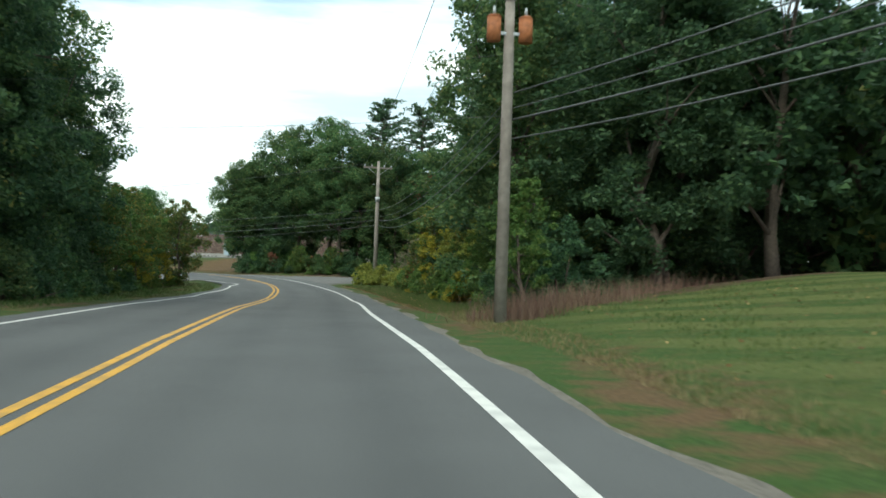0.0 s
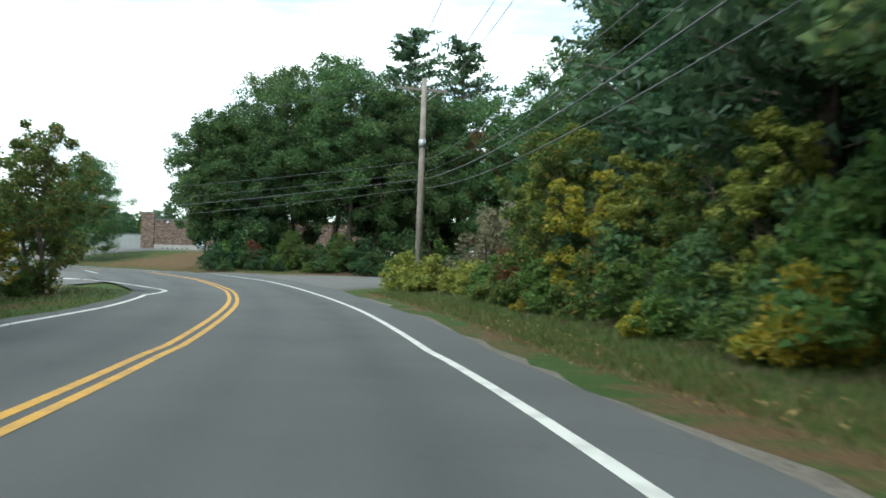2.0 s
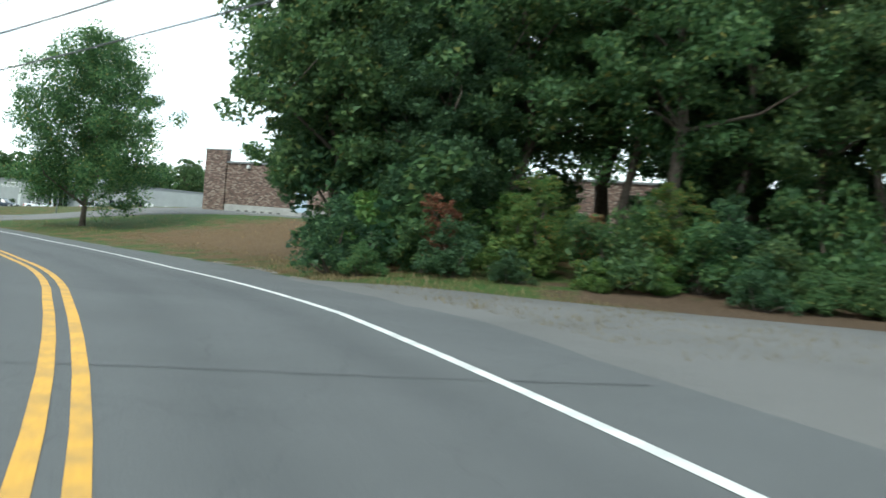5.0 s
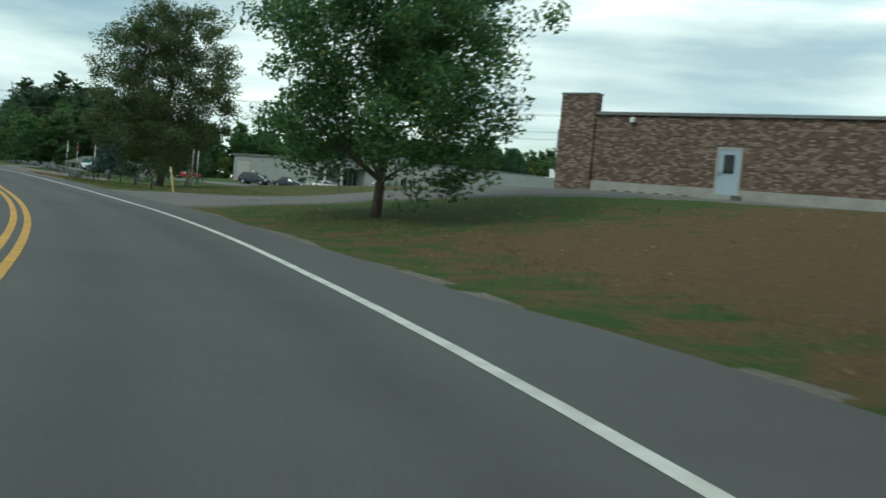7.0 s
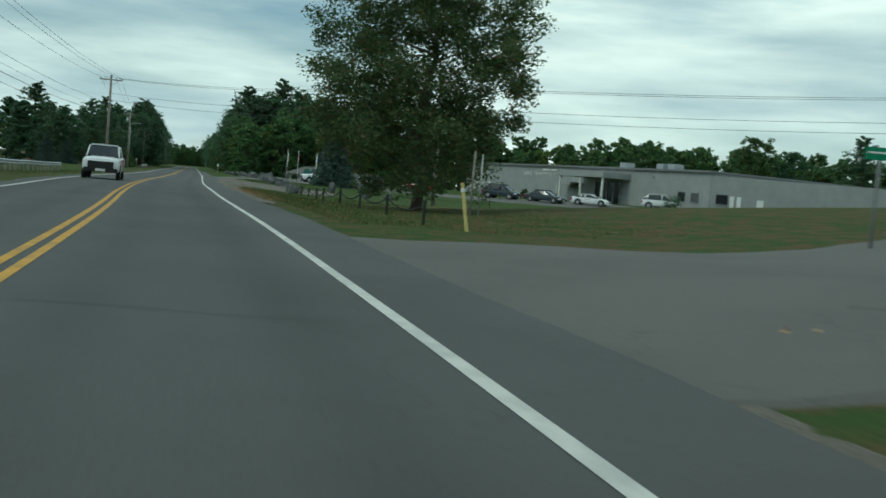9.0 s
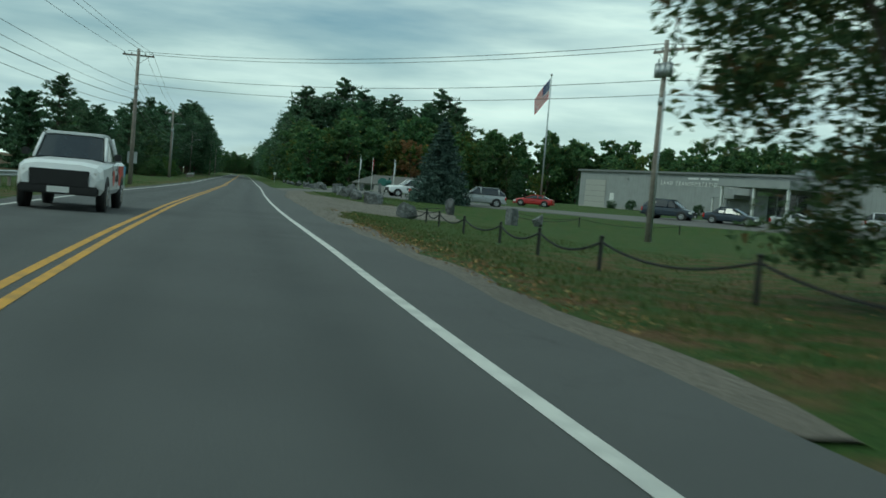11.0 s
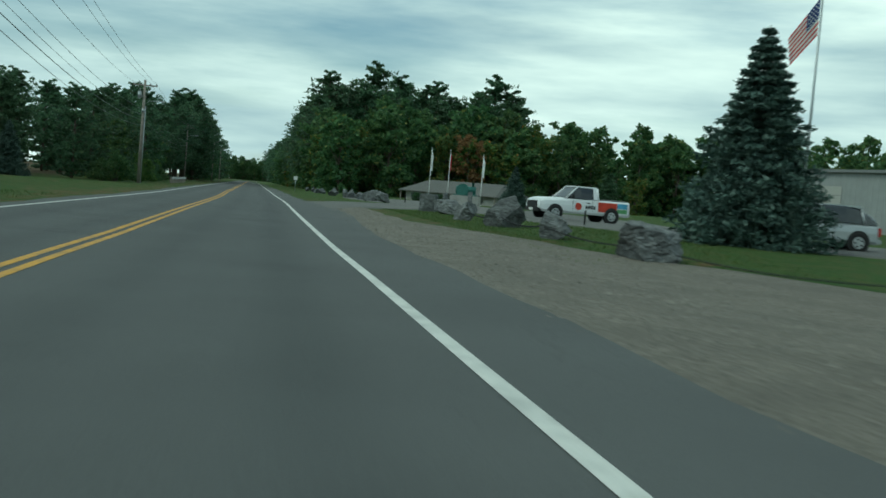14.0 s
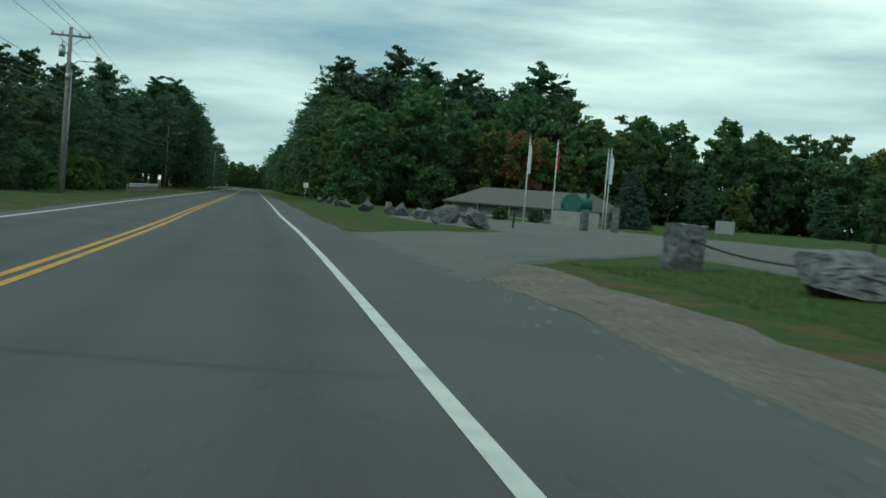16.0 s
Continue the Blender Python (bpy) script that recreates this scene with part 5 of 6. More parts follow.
def museum():
    x0, y0, x1, y1 = -137.5, 282.4, -83.9, 249.1
    a = math.degrees(math.atan2(y1 - y0, x1 - x0))
    zg = 0.75
    ln = math.hypot(x1 - x0, y1 - y0)
    b = empty("museum_building", pose(x0, y0, zg, 0, 0, a), "long low museum building clad in grey ribbed metal", "building")
    h = 4.9
    vs, fs = corrugated(0, ln, -0.8, h, 0)
    part("wall", mesh_from("wall", vs, fs, M["siding"]), None, b)
    bm = bmesh.new()
    box(bm, 0, 0.05, -0.8, ln, 40, h - 0.02)
    part("shell", bm, M["siding"], b)
    # the wing that runs back from the right-hand corner
    bm = bmesh.new()
    base = [(ln - 22, 30), (ln, 0.06), (ln + 60, 84), (ln + 38, 100)]
    lo = [bm.verts.new((x, y, -0.8)) for x, y in base]
    hi = [bm.verts.new((x, y, h - 0.3)) for x, y in base]
    bm.faces.new(hi)
    for i in range(4):
        bm.faces.new((lo[i], lo[(i + 1) % 4], hi[(i + 1) % 4], hi[i]))
    part("wing", bm, M["siding"], b)
    part("roof", boxed(-0.3, -0.35, h, ln + 0.2, 40, h + 0.25), M["trim"], b)
    part("base_course", boxed(0.01, -0.05, -0.8, ln, 0, 0.15), M["conc"], b)
    d = part("garage_door", boxed(1.6, -0.06, 0.0, 6.8, -0.035, 3.75), M["doorgrey"], b, "pale roll-up garage door")
    for i in range(1, 5):
        part("groove", boxed(1.62, -0.07, 0.75 * i - 0.02, 6.78, -0.06, 0.75 * i + 0.02), M["trim"], d)
    part("side_door", boxed(8.0, -0.06, 0.0, 9.0, -0.036, 2.1), M["signwhite"], b)
    # entrance
    e = 36.2
    c = part("canopy", boxed(e, -4.5, 3.5, e + 11, 0.0, 4.3, 0.03), M["siding"], b, "grey entrance canopy")
    for u in (0.4, 5.5, 10.6):
        part("post", boxed(e + u - 0.12, -4.3, -0.3, e + u + 0.12, -4.06, 3.5), M["signwhite"], c)
    part("entrance_glass", boxed(e + 3, -0.12, 0, e + 9, -0.04, 3.1), M["glass"], b)
    for u in (3, 4.5, 6, 7.5, 9):
        part("mullion", boxed(e + u - 0.05, -0.18, 0, e + u + 0.05, -0.12, 3.1), M["galv"], b)
    c2 = part("porch", boxed(e - 4, -2.2, 2.3, e - 0.05, 0, 2.75, 0.02), M["siding"], b)
    part("post", boxed(e - 3.9, -2.1, -0.3, e - 3.75, -1.95, 2.3), M["signwhite"], c2)
    side = pose(ln, 0.06, 0, 0, 0, math.degrees(math.atan2(84, 60)))
    for u, wall in ((57.3, None), (59.8, None), (0.7, side)):
        w = part("window", boxed(u, -0.1, 1.3, u + 1.35, -0.036, 2.4), M["glass"], b)
        part("frame", boxed(u - 0.08, -0.12, 1.2, u + 1.43, -0.036, 1.3), M["trim"], w)
        if wall:
            w.matrix_basis = wall
    for u, wd, z0, z1, name, label in ((2.3, 0.5, 0.0, 2.3, "white_frame", "white wooden frame against the wall"), (3.1, 0.5, 0.0, 2.3, "white_frame", "white wooden frame against the wall"), (5.4, 0.8, 0.0, 2.1, "side_door", "white metal side door")):
        part(name, boxed(u, -0.12, z0, u + wd, -0.036, z1, 0.01), M["signwhite"], b, label).matrix_basis = side
    up = Matrix.Rotation(radians(90), 4, "X")
    lettering("LAND TRANSPORTATION MUSEUM", pose(19.4, -0.05, 3.5) @ up, 0.72, b)
    for k, (u, wd) in enumerate(((24.8, 2.0), (27.2, 1.7), (29.3, 2.6))):
        part("name_bar", boxed(u, -0.07, 4.3, u + wd, -0.04, 4.52), M["signwhite"], b)
    for u in (12, 35, 52):
        part("wall_lamp", boxed(u, -0.2, 3.9, u + 0.25, -0.035, 4.15, 0.03), M["trim"], b)
    for u in (36, 44.5, 47):
        v = part("roof_vent", boxed(u, 6, h + 0.25, u + 1.6, 7.5, h + 1.3, 0.05), M["galv"], b)
    for u in (10.5, 15, 22, 29, 55, 57.5):
        x, y = x0 + u * math.cos(radians(a)) + 1.2 * math.sin(radians(a)), y0 + u * math.sin(radians(a)) - 1.2 * math.cos(radians(a))
        round_shrub(x, y, 0.75)


def round_shrub(x, y, r):
    rng = np.random.default_rng(int(abs(x * 7)))
    cs = rng.normal(size=(26, 3))
    cs = cs / np.linalg.norm(cs, axis=1)[:, None] * r * 0.7 + np.array([0, 0, r * 0.8])
    ob = empty("round_shrub", pose(x, y, gz(x, y) - 0.05), "clipped round dark green shrub", "shrub", "clipped shrubs along the wall")
    q, f = leaf_cloud(rng, cs, np.full(26, r * 0.4), 90, 0.06, tri=True)
    q[:, 2] = np.maximum(q[:, 2], 0)
    part("foliage", cloud_mesh("foliage", q, f, L["dark"]), None, ob)


museum()


def pavilion():
    x0, y0, x1, y1 = -200.7, 308.0, -183.1, 304.9
    a = math.degrees(math.atan2(y1 - y0, x1 - x0))
    b = empty("pavilion", pose(x0, y0, gz(-191.4, 305.7) - 0.1, 0, 0, a), "low wooden pavilion with a weathered shingle roof", "building")
    ln, dp = 19.0, 8.0
    bm = bmesh.new()
    v = [bm.verts.new(p) for p in [(0, 0, 1.35), (ln, 0, 1.35), (ln - 2.2, dp / 2, 3.1), (2.2, dp / 2, 3.1), (0, dp, 1.35), (ln, dp, 1.35)]]
    for q in ((0, 1, 2, 3), (5, 4, 3, 2), (1, 5, 2), (4, 0, 3)):
        bm.faces.new([v[i] for i in q])
    r = bmesh.ops.extrude_face_region(bm, geom=bm.faces[:])
    for g in r["geom"]:
        if isinstance(g, bmesh.types.BMVert):
            g.co.z += 0.12
    part("roof", bm, M["shingle"], b, "weathered grey-brown shingle roof")
    part("wall", boxed(0.8, 0.8, -0.3, ln - 0.8, dp - 0.8, 1.4), M["doorgrey"], b)
    # the wall is closed; a dark panel paints the shaded inside
    part("opening", boxed(2.0, 0.74, 0.35, ln - 3, 0.8, 1.2), M["trim"], b)
    for u in (0.3, 5, 9.5, 14, ln - 0.4):
        part("post", boxed(u, 0.15, -0.3, u + 0.14, 0.29, 1.4), M["pole"], b)


pavilion()


# ---- vehicles ----
def loft(bm, sections):
    """A closed skin through rings of equal length, capped."""
    rings = [[bm.verts.new(p) for p in s] for s in sections]
    n = len(rings[0])
    for a, b in zip(rings, rings[1:]):
        for k in range(n):
            bm.faces.new((a[k], a[(k + 1) % n], b[(k + 1) % n], b[k]))
    bm.faces.new(rings[0][::-1])
    bm.faces.new(rings[-1])
    return bm


def ring(x, w, z0, z1, tuck=0.08, crown=0.06):
    """One cross-section of a body: half width w between z0 and z1, with rounded shoulders."""
    zm = z0 + (z1 - z0) * 0.55
    half = [(w - tuck, z0), (w, z0 + 0.12), (w, zm), (w - 0.03, z1 - 0.12), (w - tuck - 0.05, z1 - 0.02), (w * 0.5, z1 + crown * 0.6)]
    return [(x, y, z) for y, z in half] + [(x, -y, z) for y, z in half[::-1]]


def cabin_ring(x, w0, z0, w1, z1):
    half = [(w0, z0), (w0 * 0.45 + w1 * 0.55, z0 + (z1 - z0) * 0.5), (w1, z1 - 0.08), (w1 - 0.1, z1), (w1 * 0.5, z1 + 0.02)]
    return [(x, y, z) for y, z in half] + [(x, -y, z) for y, z in half[::-1]]


def wheel(ob, x, y, r, w):
    s = 1 if y > 0 else -1
    bm = bmesh.new()
    tube(bm, [(x, y - w / 2 * s, r), (x, y - w * 0.42 * s, r), (x, y + w * 0.4 * s, r), (x, y + w / 2 * s, r)], [r * 0.9, r, r, r * 0.93], 22)
    t = part("wheel", bm, M["rubber"], ob)
    bm = bmesh.new()
    tube(bm, [(x, y + w * 0.5 * s, r), (x, y + w * 0.53 * s, r)], [r * 0.62, r * 0.58], 18)
    rim = part("rim", bm, M["alloy"], t)
    # black discs on the solid rim paint the shade between the spokes
    for k in range(5):
        a = k * math.tau / 5
        part("spoke_gap", tubed([(x + r * 0.38 * math.cos(a), y + w * 0.53 * s, r + r * 0.38 * math.sin(a)), (x + r * 0.38 * math.cos(a), y + w * 0.545 * s, r + r * 0.38 * math.sin(a))], r * 0.12, 6), M["black"], t)


def vehicle(name, x, y, turn, kind, paint, label, wraps=False, z=None):
    """A parked car or pickup. Its nose points along +x before it is turned."""
    L_, W = {"pickup": (5.5, 1.0), "suv": (4.45, 0.93), "sedan": (4.7, 0.92), "sport": (4.4, 0.9)}[kind]
    ob = empty(name, pose(x, y, gz(x, y) if z is None else z, 0, 0, turn), label, "car" if kind != "pickup" else "pickup truck")
    f, r = L_ / 2, -L_ / 2
    wr = {"pickup": 0.4, "suv": 0.37}.get(kind, 0.33)
    bm = bmesh.new()
    if kind == "pickup":
        hood, belt, top, low = 1.22, 1.25, 1.9, 0.42
        loft(bm, [ring(r + 0.05, W - 0.05, low + 0.1, belt + 0.02), ring(r + 0.15, W, low, belt + 0.03), ring(-0.35, W, low, belt + 0.03), ring(0.9, W, low, belt),
                  ring(1.25, W, low, hood), ring(f - 0.35, W - 0.02, low, hood - 0.06), ring(f - 0.08, W - 0.07, low + 0.05, hood - 0.14), ring(f, W - 0.16, low + 0.15, hood - 0.3)])
        cab = [(-0.72, 0.93, belt, 0.76, top - 0.02), (-0.5, 0.94, belt, 0.77, top), (0.3, 0.94, belt, 0.77, top), (0.5, 0.93, belt, 0.76, top - 0.04), (1.18, 0.88, belt - 0.03, 0.84, belt + 0.02)]
    elif kind == "suv":
        hood, belt, top, low = 1.05, 1.1, 1.72, 0.34
        loft(bm, [ring(r, W - 0.15, low + 0.2, belt - 0.1), ring(r + 0.15, W - 0.03, low, belt), ring(0.6, W, low, belt), ring(1.0, W, low, hood + 0.03), ring(f - 0.35, W - 0.04, low, hood - 0.12), ring(f, W - 0.2, low + 0.12, hood - 0.3)])
        cab = [(r + 0.12, 0.82, belt - 0.05, 0.62, belt + 0.2), (r + 0.7, 0.84, belt - 0.02, 0.64, top - 0.07), (-0.9, 0.86, belt, 0.68, top), (0.1, 0.86, belt, 0.68, top), (0.45, 0.86, belt, 0.66, top - 0.07), (1.25, 0.82, hood - 0.02, 0.76, hood + 0.04)]
    else:
        drop = 0.12 if kind == "sport" else 0.0
        hood, belt, top, low = 0.86, 0.92, 1.42 - drop, 0.25
        loft(bm, [ring(r, W - 0.15, low + 0.2, belt - 0.05), ring(r + 0.2, W - 0.03, low, belt), ring(0.6, W, low, belt), ring(1.0, W, low, hood + 0.03), ring(f - 0.4, W - 0.05, low, hood - 0.1), ring(f, W - 0.22, low + 0.1, hood - 0.28)])
        cab = [(-1.75, 0.8, belt - 0.02, 0.7, belt + 0.03), (-1.05, 0.83, belt, 0.62, top - 0.05), (-0.5, 0.84, belt, 0.64, top), (0.1, 0.84, belt, 0.64, top - 0.02), (1.1, 0.8, hood, 0.74, hood + 0.03)]
    body = part("body", bm, M[paint], ob)
    bm = bmesh.new()
    loft(bm, [cabin_ring(*c) for c in cab])
    part("cabin_glass", bm, M["glass"], ob, "dark tinted glass")
    # the roof and pillars stand proud of the glass
    bm = bmesh.new()
    tops = [c for c in cab if c[4] > belt + 0.3]
    xs = [c[0] for c in tops]
    w1, zt = tops[0][3], max(c[4] for c in tops)
    box(bm, min(xs) - 0.03, -w1 + 0.04, zt - 0.07, max(xs) + 0.05, w1 - 0.04, zt + 0.035, 0.03)
    for s in (-1, 1):
        for (xa, wa, za, wb, zb) in ((cab[0],) if kind == "pickup" else (cab[1], cab[len(cab) // 2])):
            tube(bm, [(xa - 0.05, s * (wa + 0.01), za), (xa, s * (wb + 0.01), zb - 0.03)], 0.055, 5)
        a, b = cab[-1], cab[-2]
        tube(bm, [(a[0], s * (a[1] - 0.02), a[2] + 0.02), (b[0], s * (b[3] + 0.0), b[4] - 0.02)], 0.045, 5)
    part("roof", bm, M[paint], body)
    if kind == "pickup":
        part("rear_pillar", loft(bmesh.new(), [cabin_ring(-0.755, 0.945, belt, 0.775, top), cabin_ring(-0.47, 0.955, belt, 0.785, top + 0.015)]), M[paint], body)
    ax = (f - 0.95, r + 1.15) if kind == "pickup" else (f - 0.85, r + 0.85)
    for xx in ax:
        for s in (-1, 1):
            part("wheel_arch", tubed([(xx, s * (W - 0.2), wr + 0.03), (xx, s * (W + 0.008), wr + 0.03)], wr + 0.06, 20), M["black"], body)
            wheel(ob, xx, s * (W - 0.1), wr, 0.24)
    for s in (-1, 1):
        part("headlight", boxed(f - 0.3, s * 0.5 if s > 0 else -0.86, hood - 0.42, f - 0.03, 0.86 if s > 0 else -0.5, hood - 0.24, 0.03), M["lamp"], ob)
        part("tail_light", boxed(r - 0.02, s * 0.66 if s > 0 else -0.86, belt - 0.45, r + 0.12, 0.86 if s > 0 else -0.66, belt - 0.12, 0.02), M["redlens"], ob)
        part("mirror", boxed(0.78, s * (W + 0.02) if s > 0 else -(W + 0.2), belt + 0.02, 0.95, (W + 0.2) if s > 0 else -(W + 0.02), belt + 0.2, 0.03), M["black"], ob)
        part("door_handle", boxed(-0.25, s * W - 0.012, belt - 0.22, -0.05, s * W + 0.02, belt - 0.18), M["black"], ob)
        for xx in (-0.42, 0.78):
            part("door_seam", boxed(xx, s * W - 0.006, low + 0.16, xx + 0.015, s * W + 0.004, belt - 0.06), M["black"], ob)
    gw = 0.68 if kind == "pickup" else 0.5
    part("grille", boxed(f - 0.12, -gw, hood - 0.66, f + 0.02, gw, hood - 0.24, 0.02), M["black"], ob)
    part("front_bumper", boxed(f - 0.2, -W + 0.1, low - 0.02, f + 0.06, W - 0.1, low + 0.2, 0.04), M["black" if kind == "pickup" else paint], ob)
    part("rear_bumper", boxed(r - 0.08, -W + 0.1, low + 0.02, r + 0.15, W - 0.1, low + 0.22, 0.04), M["chrome" if kind == "pickup" else paint], ob)
    part("number_plate", boxed(f + 0.06, -0.25, low + 0.02, f + 0.075, 0.25, low + 0.16), M["signwhite"], ob)
    if kind == "pickup":
        part("cargo_bed", boxed(r + 0.2, -W + 0.12, belt - 0.1, -0.85, W - 0.12, belt + 0.055, 0.01), M["black"], ob, "dark open cargo bed")
    if wraps:
        for s in (-1, 1):
            y0, y1 = (W - 0.01, W + 0.006) if s > 0 else (-W - 0.006, -W + 0.01)
            part("decal", boxed(-1.9, y0, low + 0.2, -0.75, y1, belt - 0.1), M["wrapred"], ob, "red printed panel")
            part("decal", boxed(r + 0.22, y0, low + 0.45, -1.92, y1, belt - 0.1), M["wrapblue"], ob, "blue printed panel")
            part("decal", boxed(r + 0.22, y0, low + 0.2, -1.92, y1, low + 0.42), M["wrapgreen"], ob, "green printed panel")
            part("decal", tubed([(0.45, y0, belt - 0.42), (0.45, y1, belt - 0.42)], 0.2, 16), M["wrapred"], ob, "red round emblem")
            bm = bmesh.new()
            for k in range(4):
                box(bm, -0.1 - 0.16 * k, y0, belt - 0.52, 0.02 - 0.16 * k, y1 + 0.001 * s, belt - 0.34)
            part("lettering", bm, M["black"], ob)
    return ob


vehicle("pickup_truck", -135.85, 240.4, 234, "pickup", "carwhite", "white pickup with bright printed panels in the car park", True)
vehicle("suv", -119.9, 229.3, 218, "suv", "carsilver", "silver-grey SUV parked beside the spruce")
vehicle("car", -127.7, 252.6, 200, "sport", "carred", "low red sports car in the car park")
vehicle("suv", -104.3, 235.1, 5, "suv", "cardark", "dark SUV parked in front of the museum")
vehicle("car", -98.8, 235.6, 0, "sedan", "cardark", "dark saloon car parked in front of the museum")
vehicle("car", -94.3, 238.4, 12, "sport", "carwhite", "low white classic car parked by the entrance")
vehicle("suv", -88.4, 245.2, 20, "suv", "carwhite", "white SUV parked by the entrance")
sx, sy = on_road(259.5, -1.95)
vehicle("pickup_truck", sx, sy, heading(259.5) + 180, "pickup", "carwhite", "white pickup with red printed panels on the road", True, z=float(road_z(259.5)))


def small_aircraft(x, y, turn):
    """A white light aircraft with its wing above the cabin, parked tail towards the drive."""
    ob = empty("light_aircraft", pose(x, y, gz(x, y), 0, 0, turn), "small white light aircraft parked behind the lawn", "aircraft")
    bm = bmesh.new()
    loft(bm, [[(px, w * math.cos(k * math.tau / 12), z + h * math.sin(k * math.tau / 12)) for k in range(12)] for px, w, h, z in
              ((-4.6, 0.08, 0.12, 1.75), (-2.5, 0.26, 0.32, 1.7), (-0.6, 0.5, 0.6, 1.65), (0.8, 0.54, 0.68, 1.62), (1.7, 0.48, 0.46, 1.45), (2.5, 0.3, 0.3, 1.4))])
    part("fuselage", bm, M["carwhite"], ob)
    for name, x0, x1, sp, z in (("wing", -0.4, 1.0, 5.0, 2.32), ("tailplane", -4.7, -3.9, 1.6, 1.85)):
        part(name, boxed(x0, -sp, z, x1, sp, z + 0.1, 0.04), M["carwhite"], ob)
    bm = bmesh.new()
    lo = [bm.verts.new((px, py, pz)) for py in (-0.04, 0.04) for px, pz in ((-3.6, 1.9), (-4.3, 3.1), (-4.85, 3.1), (-4.7, 1.8))]
    bm.faces.new(lo[:4]), bm.faces.new(lo[4:][::-1])
    for k in range(4):
        bm.faces.new((lo[k], lo[4 + k], lo[4 + (k + 1) % 4], lo[(k + 1) % 4]))
    part("fin", bm, M["carwhite"], ob)
    for px, py in ((0.1, 1.1), (0.1, -1.1), (1.9, 0.0)):
        part("landing_leg", tubed([(px, py * 0.4, 1.25), (px, py, 0.25)], 0.04, 6), M["galv"], ob)
        part("wheel", tubed([(px, py - 0.07, 0.2), (px, py + 0.07, 0.2)], 0.2, 12), M["rubber"], ob)
    part("windscreen", boxed(0.6, -0.46, 1.85, 1.35, 0.46, 2.25, 0.12), M["glass"], ob)


small_aircraft(-58.0, 240.2, -10)


# ---- rocks, chain fence, flags ----
def rock(x, y, sx, sy, sz, seed, turn=0, label="rough grey granite boulder on the grass", block=0.0, tilt=0.0):
    rng = random.Random(seed)
    bm = bmesh.new()
    if block:
        bmesh.ops.create_cube(bm, size=1.55)
        bmesh.ops.subdivide_edges(bm, edges=bm.edges[:], cuts=14, use_grid_fill=True)
    else:
        bmesh.ops.create_icosphere(bm, subdivisions=5, radius=0.95)
    cuts = [(Vector((rng.gauss(0, 1), rng.gauss(0, 1), rng.gauss(0.2, 0.7))).normalized(), rng.uniform(0.42, 0.72) * (2.25 if block else 1)) for _ in range(13)]
    for v in bm.verts:
        for nrm, k in cuts:
            o = v.co.dot(nrm) - k
            if o > 0:
                v.co -= nrm * o
    # split layers: ridges along one tilted bedding direction, and rough grain
    off = Vector((rng.uniform(0, 50), rng.uniform(0, 50), 0))
    bed = Vector((rng.uniform(-0.6, 0.6), rng.uniform(-0.6, 0.6), 1)).normalized()
    for v in bm.verts:
        p = v.co.copy()
        q = p + bed * p.dot(bed) * 2.5
        e = 0.09 * noise.noise(p * 1.8 + off) - 0.07 * abs(noise.noise(q * 2.3 + off)) + 0.035 * noise.noise(q * 6 + off) + 0.02 * noise.noise(p * 15 + off)
        v.co += p.normalized() * e
        v.co = Vector((v.co.x * sx, v.co.y * sy, (v.co.z + 0.62) * sz))
    me = bpy.data.meshes.new("boulder")
    bm.to_mesh(me)
    bm.free()
    me.materials.append(M["rock"])
    ob = new("boulder", me)
    ob.matrix_basis = pose(x, y, gz(x, y) - 0.05, tilt, 0, turn)
    return tagged(ob, label, "boulder", "boulders along the lawn")


rock(-104.4, 197.7, 0.72, 0.6, 0.66, 1, 40)
rock(-110.9, 211.4, 0.52, 0.4, 0.8, 2, 30, "upright grey granite stone on the grass")
rock(-102.4, 205.8, 0.6, 0.3, 0.78, 3, -35, "upright grey granite slab with a flat face on the lawn", 1)
rock(-103.1, 210.3, 0.6, 0.5, 0.62, 4, 10)
rock(-119.5, 213.2, 1.3, 1.05, 0.86, 5, 130)
rock(-124.4, 217.4, 1.08, 0.85, 0.7, 6, 150)
rock(-129.4, 222.6, 1.15, 0.85, 0.88, 7, 20, "tall rough grey granite boulder with a pointed top")
rock(-134.7, 227.6, 1.2, 0.8, 0.68, 8, 150)
rock(-140.3, 234.2, 1.35, 0.9, 0.78, 9, 140)
rock(-144.9, 238.8, 0.6, 0.5, 0.78, 10, 20, "squared grey granite block at the car park entrance", 1)
for i, (x, y, k) in enumerate([(-161.4, 255.2, 0.95), (-166.7, 260.0, 1.0), (-170.4, 263.3, 0.75), (-174.4, 266.7, 0.8), (-177.5, 269.4, 0.7), (-184.1, 275.2, 0.85), (-193.5, 283.5, 0.7), (-199.4, 289.3, 0.65), (-208, 298, 0.6), (-216.9, 306.4, 0.6)]):
    rock(x, y, k * 1.0, k * 0.75, k * 0.85, 20 + i, 37 * i)
rock(-159.0, 264.3, 0.22, 0.2, 0.95, 40, 20, "tall narrow granite post at the car park", 1)
rock(-158.2, 259.4, 0.2, 0.18, 0.75, 41, 60, "short granite post at the car park", 1)
rock(10.5, 43.5, 0.9, 0.5, 0.35, 42, 10, "pale fieldstone at the edge of the wood")
rock(13.5, 44.3, 1.2, 0.6, 0.3, 43, -10, "pale fieldstone at the edge of the wood")


